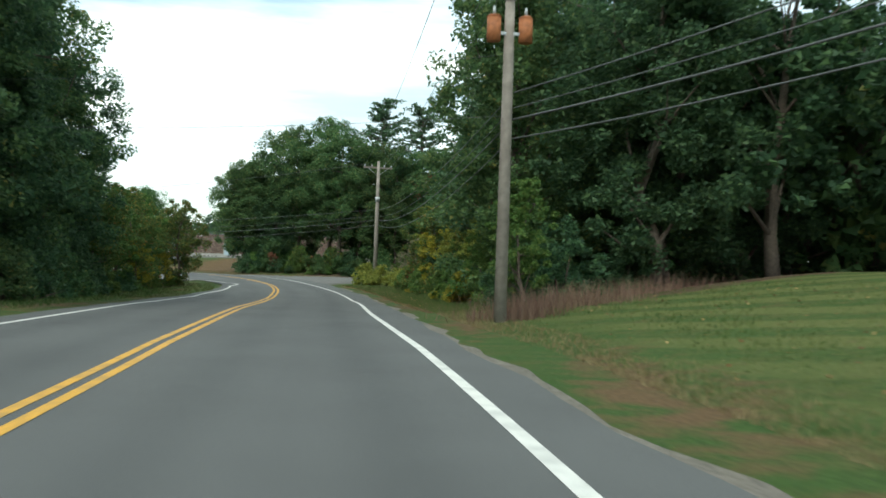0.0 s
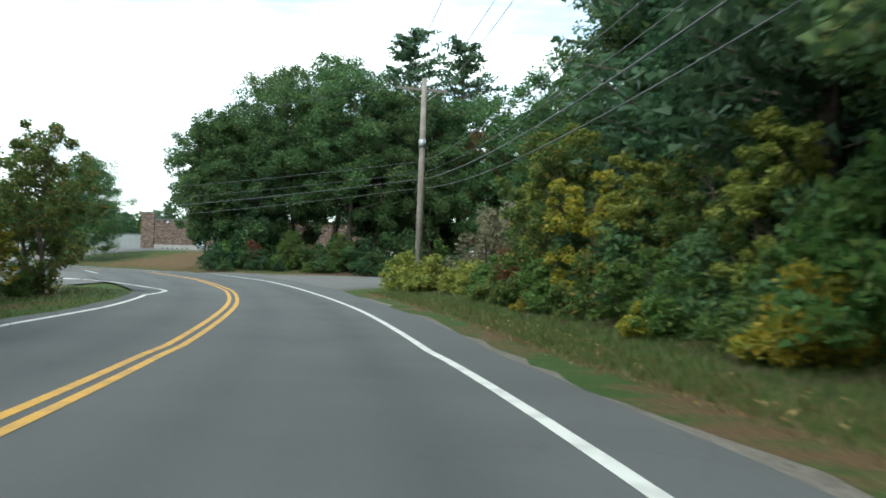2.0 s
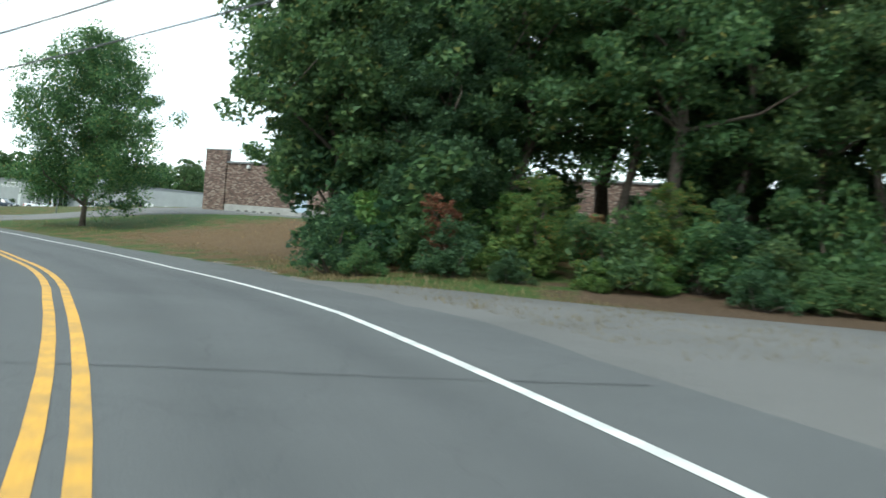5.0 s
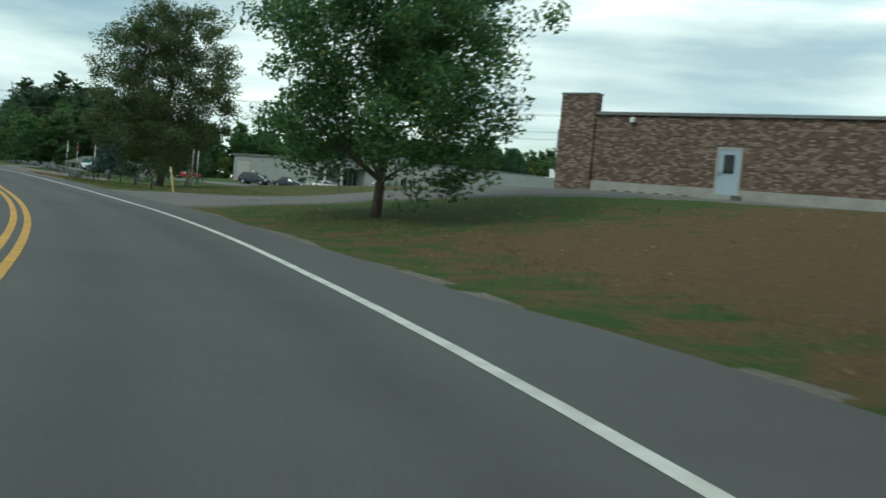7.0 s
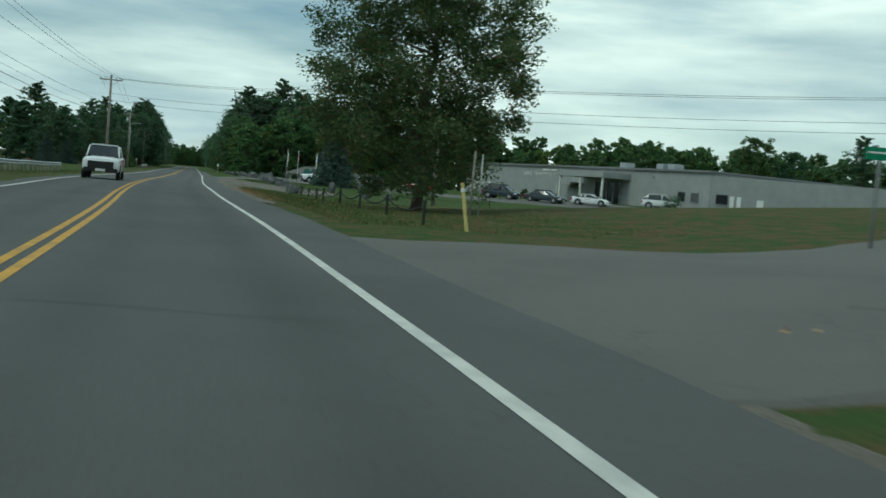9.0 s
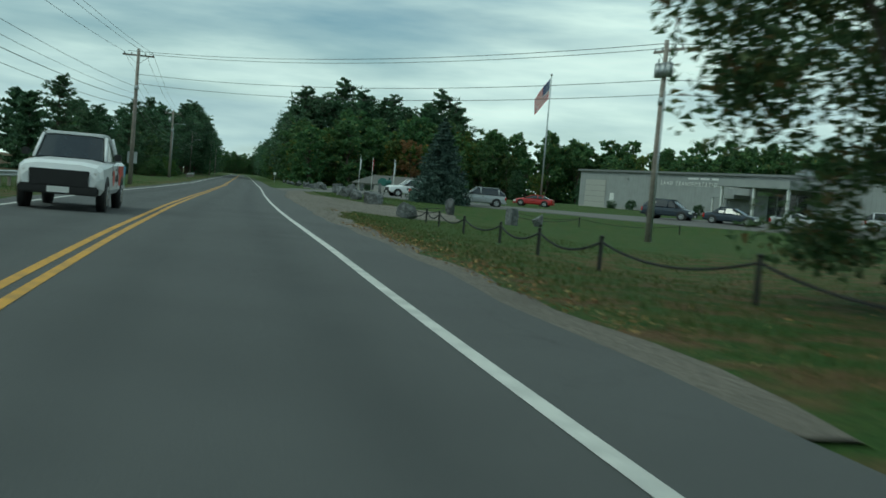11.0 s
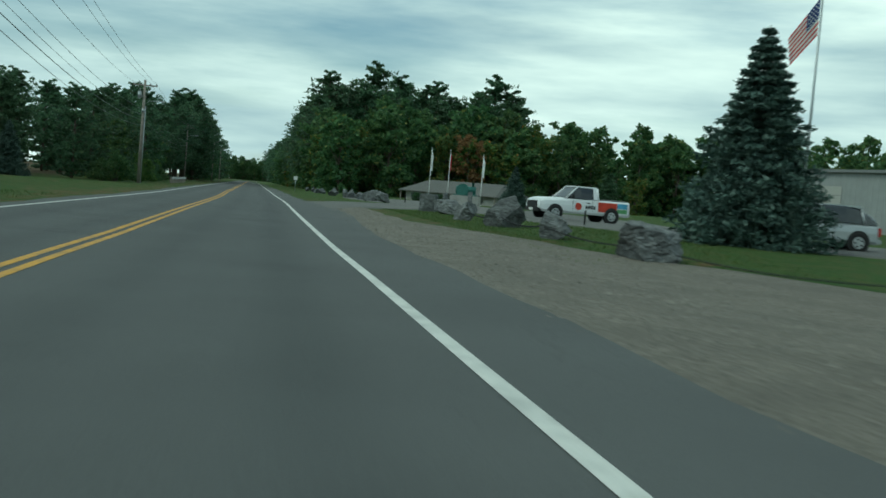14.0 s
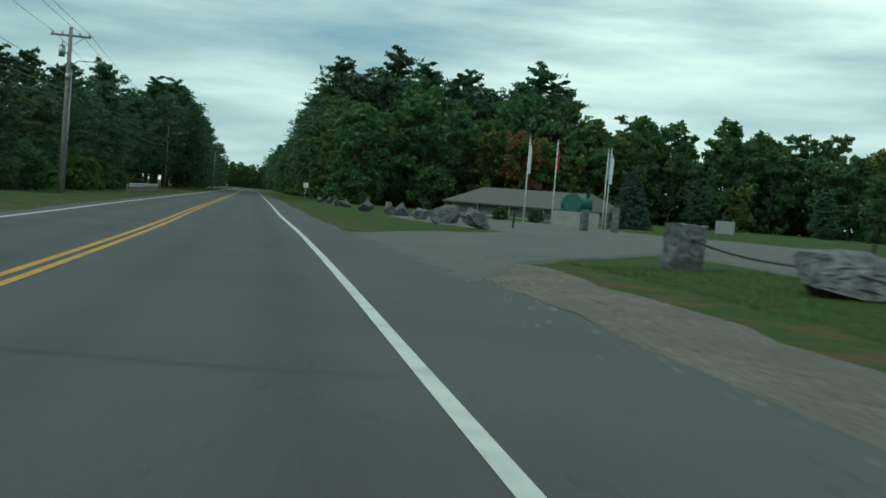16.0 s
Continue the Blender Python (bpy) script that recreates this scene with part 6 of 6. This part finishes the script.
def chain(a, b, sag, lk=0.1):
    """A hanging chain of open links between two places."""
    a, b = Vector(a), Vector(b)
    n = max(8, min(110, int((b - a).length / 0.085)))
    vs, fs = [], []
    for i in range(n):
        u = (i + 0.5) / n
        p = a.lerp(b, u)
        p.z -= sag * 4 * u * (1 - u)
        d = (b - a) / n
        d.z -= sag * 4 * (1 - 2 * u) / n
        d.normalize()
        side = d.cross(Vector((0, 0, 1))).normalized()
        w = side if i % 2 else d.cross(side)
        ringv = [(d * (0.055 * math.cos(t)) + w * (0.028 * math.sin(t))) for t in [k * math.tau / 8 for k in range(8)]]
        w2 = d.cross(w)
        o = len(vs)
        for q in ringv:
            for e in (q * 1.22, q * 1.0 + w2 * 0.011, q * 0.78, q * 1.0 - w2 * 0.011):
                vs.append(p + e)
        for k in range(8):
            for j in range(4):
                fs.append((o + k * 4 + j, o + k * 4 + (j + 1) % 4, o + ((k + 1) % 8) * 4 + (j + 1) % 4, o + ((k + 1) % 8) * 4 + j))
    return tagged(new("chain", mesh_from("chain", vs, fs, M["wire"], True)), "black iron chain hanging between posts and stones", "chain", "chains of the lawn fence")


def chain_post(x, y, h=0.68):
    ob = empty("fence_post", pose(x, y, gz(x, y)), "black iron fence post on the lawn", "post", "posts of the chain fence")
    part("post", boxed(-0.035, -0.035, -0.2, 0.035, 0.035, h, 0.006), M["black"], ob)
    part("cap", tubed([(0, 0, h), (0, 0, h + 0.05)], [0.06, 0.03], 8), M["black"], ob)
    return Vector((x, y, gz(x, y) + h - 0.08))


row = [(-61.2, 152.5), (-65.2, 156.3), (-69.4, 160.4), (-73.8, 164.8), (-78.6, 169.6), (-82.3, 173.6), (-87.2, 179.7), (-91.9, 184.6), (-96.1, 188.9), (-100.1, 193.5)]
tops = [chain_post(*p) for p in row]
tops.append(Vector((-103.9, 197.2, gz(-104.4, 197.7) + 0.5)))
for a, b in zip(tops, tops[1:]):
    chain(a, b, 0.28)
tops = [Vector((x, y, gz(x, y) + z)) for x, y, z in [(-104.7, 198.3, 0.6), (-110.9, 211.4, 0.55), (-119.5, 213.2, 0.35), (-124.6, 216.9, 0.4), (-129.3, 222.0, 0.4), (-134.7, 227.6, 0.45), (-140.3, 234.2, 0.45), (-144.9, 238.8, 0.75)]]
for k, (a, b) in enumerate(zip(tops, tops[1:])):
    chain(a, b, 0.3 if k < 2 else 0.15)
back = [chain_post(*p) for p in [(-109.5, 217.2), (-103.7, 217.4), (-96.9, 219.4), (-141.8, 243.3), (-131.4, 232.8), (-140.3, 240.7), (-138.3, 242.7), (-160.8, 257.4)]]
for a, b in zip(back[:2], back[1:3]):
    chain(a, b, 0.3)
chain(Vector((-102.4, 205.8, gz(-101.9, 205.4) + 0.6)), back[1], 0.3)


def flag_mesh(w, h, drop, seed, segs=16):
    """A hanging, rippled cloth as a grid that droops from its staff."""
    vs, fs, mats = [], [], []
    for i in range(segs + 1):
        for j in range(14):
            u, v = i / segs, j / 13
            x = w * u * math.cos(drop)
            z = -h * v * (1 - 0.25 * u) - w * u * math.sin(drop)
            vs.append((x * (1 - 0.1 * v), 0.14 * w * math.sin(u * 7 + v * 1.6 + seed) * u, z))
    for i in range(segs):
        for j in range(13):
            fs.append((i * 14 + j, i * 14 + j + 1, (i + 1) * 14 + j + 1, (i + 1) * 14 + j))
            mats.append((i, j))
    return vs, fs, mats


def flagpole(x, y, h, label, r=0.07, stars=False, cloth=None, turn=0, fw=1.2, fh=1.8, drop=1.2):
    ob = empty("flagpole", pose(x, y, gz(x, y), 0, 0, turn), label, "flagpole")
    part("pole", tubed([(0, 0, -0.2), (0, 0, h * 0.5), (0, 0, h)], [r, r * 0.8, r * 0.5], 10), M["galv"] if stars else M["signwhite"], ob)
    bm = bmesh.new()
    bmesh.ops.create_uvsphere(bm, u_segments=10, v_segments=6, radius=r * 1.3, matrix=Matrix.Translation((0, 0, h + r)))
    part("finial", bm, M["chrome"], ob)
    if stars or cloth:
        vs, fs, ij = flag_mesh(fw, fh, drop, x)
        me = mesh_from("flag", vs, fs, [M["redcloth"], M["canvas"], M["bluecloth"]] if stars else M[cloth], True)
        if stars:
            for p, (i, j) in zip(me.polygons, ij):
                p.material_index = 2 if (i < 7 and j < 7) else j % 2
        f = part("flag", me, None, ob, "red and white striped flag with a blue corner" if stars else "")
        f.matrix_basis = pose(r, 0, h - 0.25)
        if stars:
            for i in range(5):
                for j in range(4):
                    u, v = (i + 0.7) / 16 * 1.25, (j + 0.8) / 13 * 1.6
                    p = Vector((fw * u * math.cos(drop) * (1 - 0.1 * v), 0.14 * fw * math.sin(u * 7 + v * 1.6 + x) * u, -fh * v * (1 - 0.25 * u) - fw * u * math.sin(drop)))
                    part("star", tubed([p - Vector((0, 0.025, 0)), p + Vector((0, 0.025, 0))], 0.05, 5), M["canvas"], f)
    return ob


flagpole(-127.6, 253.9, 14.8, "tall steel flagpole with a drooping striped flag", 0.11, True, None, 205, 3.0, 2.3, 1.0)
flagpole(-168.5, 271.2, 5.2, "white flagpole with a hanging white banner", 0.045, cloth="canvas", turn=40, fw=0.5, fh=1.9, drop=1.25)
flagpole(-167.6, 273.1, 5.2, "white flagpole with a hanging red banner", 0.045, cloth="redcloth", turn=40, fw=0.4, fh=1.7, drop=1.25)
flagpole(-164.6, 274.5, 5.0, "white flagpole with a hanging white banner", 0.045, cloth="canvas", turn=40, fw=0.5, fh=1.9, drop=1.25)
flagpole(-165.4, 275.7, 5.0, "white flagpole with a hanging pale banner", 0.045, cloth="wrapblue", turn=40, fw=0.3, fh=1.6, drop=1.3)


# ---- signs and small things ----
def sign(name, x, y, turn, w, h, z, material, label, bars=0, posts=1, post_mat="galv", bar_mat="black"):
    ob = empty(name, pose(x, y, gz(x, y), 0, 0, turn), label, "sign")
    b = part("panel", boxed(-w / 2, -0.02, z, w / 2, 0.02, z + h, 0.008), M[material], ob)
    for k in range(posts):
        u = 0 if posts == 1 else (-w * 0.4, w * 0.4)[k]
        part("post", tubed([(u, 0.05, -0.3), (u, 0.05, z + h * 0.95)], 0.035, 8), M[post_mat], ob)
    rng = random.Random(int(x * 3))
    for k in range(bars):
        wk = w * rng.uniform(0.45, 0.85)
        zk = z + h * (1 - (k + 0.7) / (bars + 0.4))
        part("line_of_writing", boxed(-wk / 2, -0.03, zk, wk / 2, -0.02, zk + h * 0.24 / (bars + 0.6)), M[bar_mat], b)
    return ob


sign("notice_board", -1.7, 105.8, -5, 1.45, 1.3, 0.75, "signwhite", "white notice board with lines of black writing", 4, 2)
sign("street_sign", -48.5, 149.7, 25, 0.62, 0.26, 1.85, "signgreen", "green street name sign on a dark post", 1, 1, post_mat="trim", bar_mat="signwhite")
sign("road_sign", -136.0, 203.6, 47, 0.75, 0.9, 1.6, "galv", "back of a road sign on a metal post")
sign("roadside_sign", -276.5, 328.4, 47, 3.2, 2.0, 6.6, "signred", "red roadside sign with white writing on a tall post", 1, 1, bar_mat="signwhite")
sign("small_board", -161.4, 286.5, 20, 1.3, 0.9, 0.2, "siding", "pale grey board on low posts", 0, 2)
sign("marker_sign", *on_road(432, 7.6), 47, 0.5, 0.5, 1.5, "signwhite", "small square road marker on a post")


def marker_post(x, y):
    ob = empty("marker_post", pose(x, y, gz(x, y), 4, -9, 0), "leaning yellow cable marker post on the grass", "post")
    part("post", boxed(-0.045, -0.03, -0.2, 0.045, 0.03, 1.35, 0.01), M["yellowpost"], ob)
    part("band", boxed(-0.05, -0.035, 1.1, 0.05, 0.035, 1.2), M["signwhite"], ob)


marker_post(-59.3, 151.8)
ob = empty("tall_stake", pose(-66.0, 163.2, gz(-66.0, 163.2)), "pair of thin weathered stakes beside the oak", "stake")
part("stake", tubed([(0, 0, -0.2), (0.05, 0, 2.6)], 0.05, 6), M["pole"], ob)
part("stake", tubed([(0.35, 0.1, -0.2), (0.35, 0.1, 2.5)], 0.03, 6), M["galv"], ob)


def guard_rail(s0, s1, d):
    """A W-beam rail on posts beside the road."""
    x0, y0 = on_road((s0 + s1) / 2, d)
    ob = empty("guard_rail", pose(x0, y0, 0), "galvanised steel guard rail on posts", "guard rail")
    vs, fs = [], []
    prof = [(0.0, 0.45), (0.07, 0.5), (0.0, 0.56), (0.0, 0.62), (0.07, 0.68), (0.0, 0.74)]
    ss = np.arange(s0, s1 + 0.1, 2.0)
    for s in ss:
        for o, z in prof:
            x, y = on_road(s, d + o)
            vs.append((x - x0, y - y0, gz(x, y) + z))
    n = len(prof)
    for i in range(len(ss) - 1):
        for k in range(n - 1):
            fs.append((i * n + k, i * n + k + 1, (i + 1) * n + k + 1, (i + 1) * n + k))
    part("rail", mesh_from("rail", vs, fs, M["galv"]), None, ob)
    for s in ss:
        x, y = on_road(s, d - 0.12)
        part("post", boxed(x - x0 - 0.06, y - y0 - 0.06, gz(x, y) - 0.2, x - x0 + 0.06, y - y0 + 0.06, gz(x, y) + 0.72), M["pole"], ob)


guard_rail(260, 292, -8.0)
guard_rail(412, 438, -7.5)


def iron_engine(x, y):
    """The old green machine on its stone base."""
    ob = empty("old_engine", pose(x, y, gz(x, y), 0, 0, 30), "old green iron engine on a stone base", "machine")
    part("base", boxed(-1.5, -1.0, -0.2, 1.5, 1.0, 1.0, 0.06), M["conc"], ob, "pale stone base")
    part("boiler", tubed([(-1.0, 0, 1.55), (1.0, 0, 1.55)], 0.42, 16), M["green_iron"], ob)
    part("stack", tubed([(0.7, 0, 1.9), (0.7, 0, 2.3), (0.7, 0, 2.35)], [0.12, 0.12, 0.2], 10), M["green_iron"], ob)
    for s in (-1, 1):
        part("flywheel", tubed([(-0.3, 0.5 * s, 1.6), (-0.3, 0.6 * s, 1.6)], 0.6, 20), M["green_iron"], ob)
        part("bracket", boxed(-0.9, 0.3 * s - 0.06, 1.0, 0.9, 0.3 * s + 0.06, 1.25), M["green_iron"], ob)
    part("frame", boxed(-1.2, -0.55, 1.0, 1.2, 0.55, 1.1), M["green_iron"], ob)


iron_engine(-167.8, 276.6)
round_shrub(-86.2, 242.9, 1.15)
for p in [(-171.8, 273.8), (-169.9, 275.1)]:
    round_shrub(*p, 0.55)


# ---- cracks, litter and grass ----
def crack(pts, w=0.035):
    """A thin, wandering tar-filled crack in the asphalt."""
    rng = random.Random(int(pts[0][0] * 10))
    vs, fs = [], []
    line = spline(pts, 0.25)
    for p in line:
        s, d = sd(p[0], p[1])
        k = w * rng.uniform(0.4, 1.2)
        j = rng.uniform(-0.06, 0.06)
        z = float(road_z(s)[0]) + 0.004
        vs += [(p[0] + j, p[1] + j - k / 2, z), (p[0] + j + k * 0.4, p[1] + j + k / 2, z)]
    for i in range(len(line) - 1):
        fs.append((2 * i, 2 * i + 2, 2 * i + 3, 2 * i + 1))
    tagged(new("crack", mesh_from("crack", vs, fs, M["crack"])), "thin dark crack in the asphalt", "crack", kind="structure")


for s in (91, 134, 150.5, 163, 206, 247, 272, 305.5, 318, 332, 352):
    a = 0.4 * math.sin(s)
    crack([on_road(s + a * k, d) for k, d in ((0, -3.3), (0.6, -1.2), (0.2, 0.8), (0.9, 2.6), (0.5, 5.0))], 0.05)


def scatter_blades(name, rng, x, y, h, material, label, spread=0.35, width=0.012):
    n = len(x)
    z = height(x, y)
    a = rng.random(n) * math.tau
    t = rng.normal(size=(n, 2)) * spread * h[:, None]
    w = width * (0.6 + rng.random(n))
    q = np.empty((n, 3, 3))
    q[:, 0] = np.stack([x - np.cos(a) * w, y - np.sin(a) * w, z - 0.02], 1)
    q[:, 1] = np.stack([x + np.cos(a) * w, y + np.sin(a) * w, z - 0.02], 1)
    q[:, 2] = np.stack([x + t[:, 0], y + t[:, 1], z + h], 1)
    me = bpy.data.meshes.new(name)
    me.vertices.add(n * 3)
    me.vertices.foreach_set("co", q.astype(np.float32).ravel())
    me.loops.add(n * 3)
    me.loops.foreach_set("vertex_index", np.arange(n * 3, dtype=np.int32))
    me.polygons.add(n)
    me.polygons.foreach_set("loop_start", np.arange(0, n * 3, 3, dtype=np.int32))
    me.materials.append(material)
    me.update(calc_edges=True)
    return tagged(new(name, me), label, "grass", kind="stuff")


def along_many(rng, n, s0, s1, d0, d1, power=1.0):
    s = rng.uniform(s0, s1, n)
    d = d0 + (d1 - d0) * rng.random(n) ** power
    i = np.clip(np.searchsorted(ARC, s), 1, len(ARC) - 1)
    u = ((s - ARC[i - 1]) / (ARC[i] - ARC[i - 1]))[:, None]
    p = MID[i - 1] * (1 - u) + MID[i] * u + RIGHT[i] * d[:, None]
    return p[:, 0], p[:, 1], s, d


def grasses():
    rng = np.random.default_rng(77)
    spec = [(26000, 94, 134, 6.0, 9.5, 0.14, "grass"), (14000, 62, 94, 6.3, 16, 0.07, "grass"), (16000, 166, 203, 6.3, 16, 0.045, "dry"),
            (26000, 224, 288, 6.2, 16, 0.07, "grass"), (14000, 308, 347, 9.2, 16, 0.08, "grass"), (9000, 80, 122, -9.5, -5.6, 0.12, "grass"),
            (9000, 94, 134, 5.8, 7.2, 0.1, "dry"), (3500, 224, 284, 5.9, 6.8, 0.05, "dry"), (5000, 236, 330, -9.5, -5.6, 0.12, "grass"), (5000, 62, 94, 6.0, 7.4, 0.09, "dry"), (7000, 106, 133, -9.5, -3.3, 0.1, "grass"), (6000, 152, 172, 6.4, 12, 0.12, "dry")]
    for n, s0, s1, d0, d1, h, kind in spec:
        x, y, s, d = along_many(rng, n, s0, s1, d0, d1, 1.3)
        keep = (x < 1e9)
        if 280 < s1 < 292:
            keep = (s < 284) | (d > 9.5)
        clump = 0.5 + 0.5 * np.sin(x * 2.1 + 1.7 * np.sin(y * 1.3)) * np.sin(y * 1.9)
        hh = h * (0.35 + 0.5 * rng.random(n) + 0.6 * clump)
        scatter_blades("grass", rng, x[keep], y[keep], hh[keep], L["blade"] if kind == "grass" else L["dryblade"],
                       "green grass blades on the verge" if kind == "grass" else "dry tan grass blades on the verge")


grasses()


def dry_stems():
    """Brown dead stalks round the first pole and along the edge of the wood."""
    rng = np.random.default_rng(80)
    for n, cx, cy, rx, ry, h in ((900, 2.0, 28.6, 1.3, 1.6, 0.75), (900, 4.0, 31.5, 1.8, 2.0, 0.7), (700, 6.5, 36.0, 2.0, 2.2, 0.6), (700, 9.5, 40.5, 2.2, 1.6, 0.45)):
        x, y = cx + rng.normal(size=n) * rx * 0.5, cy + rng.normal(size=n) * ry * 0.5
        hh = h * (0.35 + 0.9 * rng.random(n))
        scatter_blades("dry_stalks", rng, x, y, hh, L["drystem"], "brown dead stalks at the edge of the wood", 0.3, 0.009)


dry_stems()


def fallen_leaves():
    rng = np.random.default_rng(78)
    for n, s0, s1, d0, d1 in ((800, 240, 264, 5.5, 6.4), (160, 250, 284, 6.4, 7.4), (420, 184, 206, 6.5, 18), (220, 168, 203, 6.0, 18), (350, 62, 92, 7, 16), (500, 224, 250, 6, 18), (500, 100, 134, 5.6, 7.2)):
        x, y, s, d = along_many(rng, n, s0, s1, d0, d1)
        c = np.stack([x, y, height(x, y) + 0.07], 1)
        q, f = leaf_cloud(rng, c, np.full(n, 0.03), 1, 0.03, 0.3)
        tagged(new("fallen_leaves", cloud_mesh("fallen_leaves", q, f, L["fallen"])), "brown and yellow fallen leaves on the verge", "leaves", kind="stuff")


fallen_leaves()


def pebbles():
    """Loose stones on the gravel lay-by, each with its own shape."""
    rng = np.random.default_rng(79)
    x, y, s, d = along_many(rng, 15000, 262, 348, 5.2, 12.5)
    edge = np.array([lay_by(v) for v in s])
    ok = d < edge - 0.1
    x, y = x[ok], y[ok]
    n = len(x)
    z = height(x, y) + 0.05
    r = 0.016 + 0.035 * rng.random(n) ** 3
    base = np.array([(1, 0, 0), (0, 1, 0), (-1, 0, 0), (0, -1, 0), (0, 0, 0.8)])
    jit = 1 + 0.35 * rng.normal(size=(n, 5, 1))
    a = rng.random(n) * math.tau
    ca, sa = np.cos(a)[:, None], np.sin(a)[:, None]
    bx, by = base[None, :, 0] * ca - base[None, :, 1] * sa, base[None, :, 0] * sa + base[None, :, 1] * ca
    q = np.stack([bx, by, np.repeat(base[None, :, 2], n, 0)], 2) * jit * r[:, None, None] + np.stack([x, y, z], 1)[:, None, :]
    o = (np.arange(n) * 5)[:, None, None]
    f = (np.array([(0, 1, 4), (1, 2, 4), (2, 3, 4), (3, 0, 4)])[None] + o).reshape(-1, 3)
    me = mesh_from("gravel_stones", q.reshape(-1, 3), f, M["stone"])
    tagged(new("gravel_stones", me), "loose grey stones on the gravel lay-by", "gravel", kind="stuff")


pebbles()
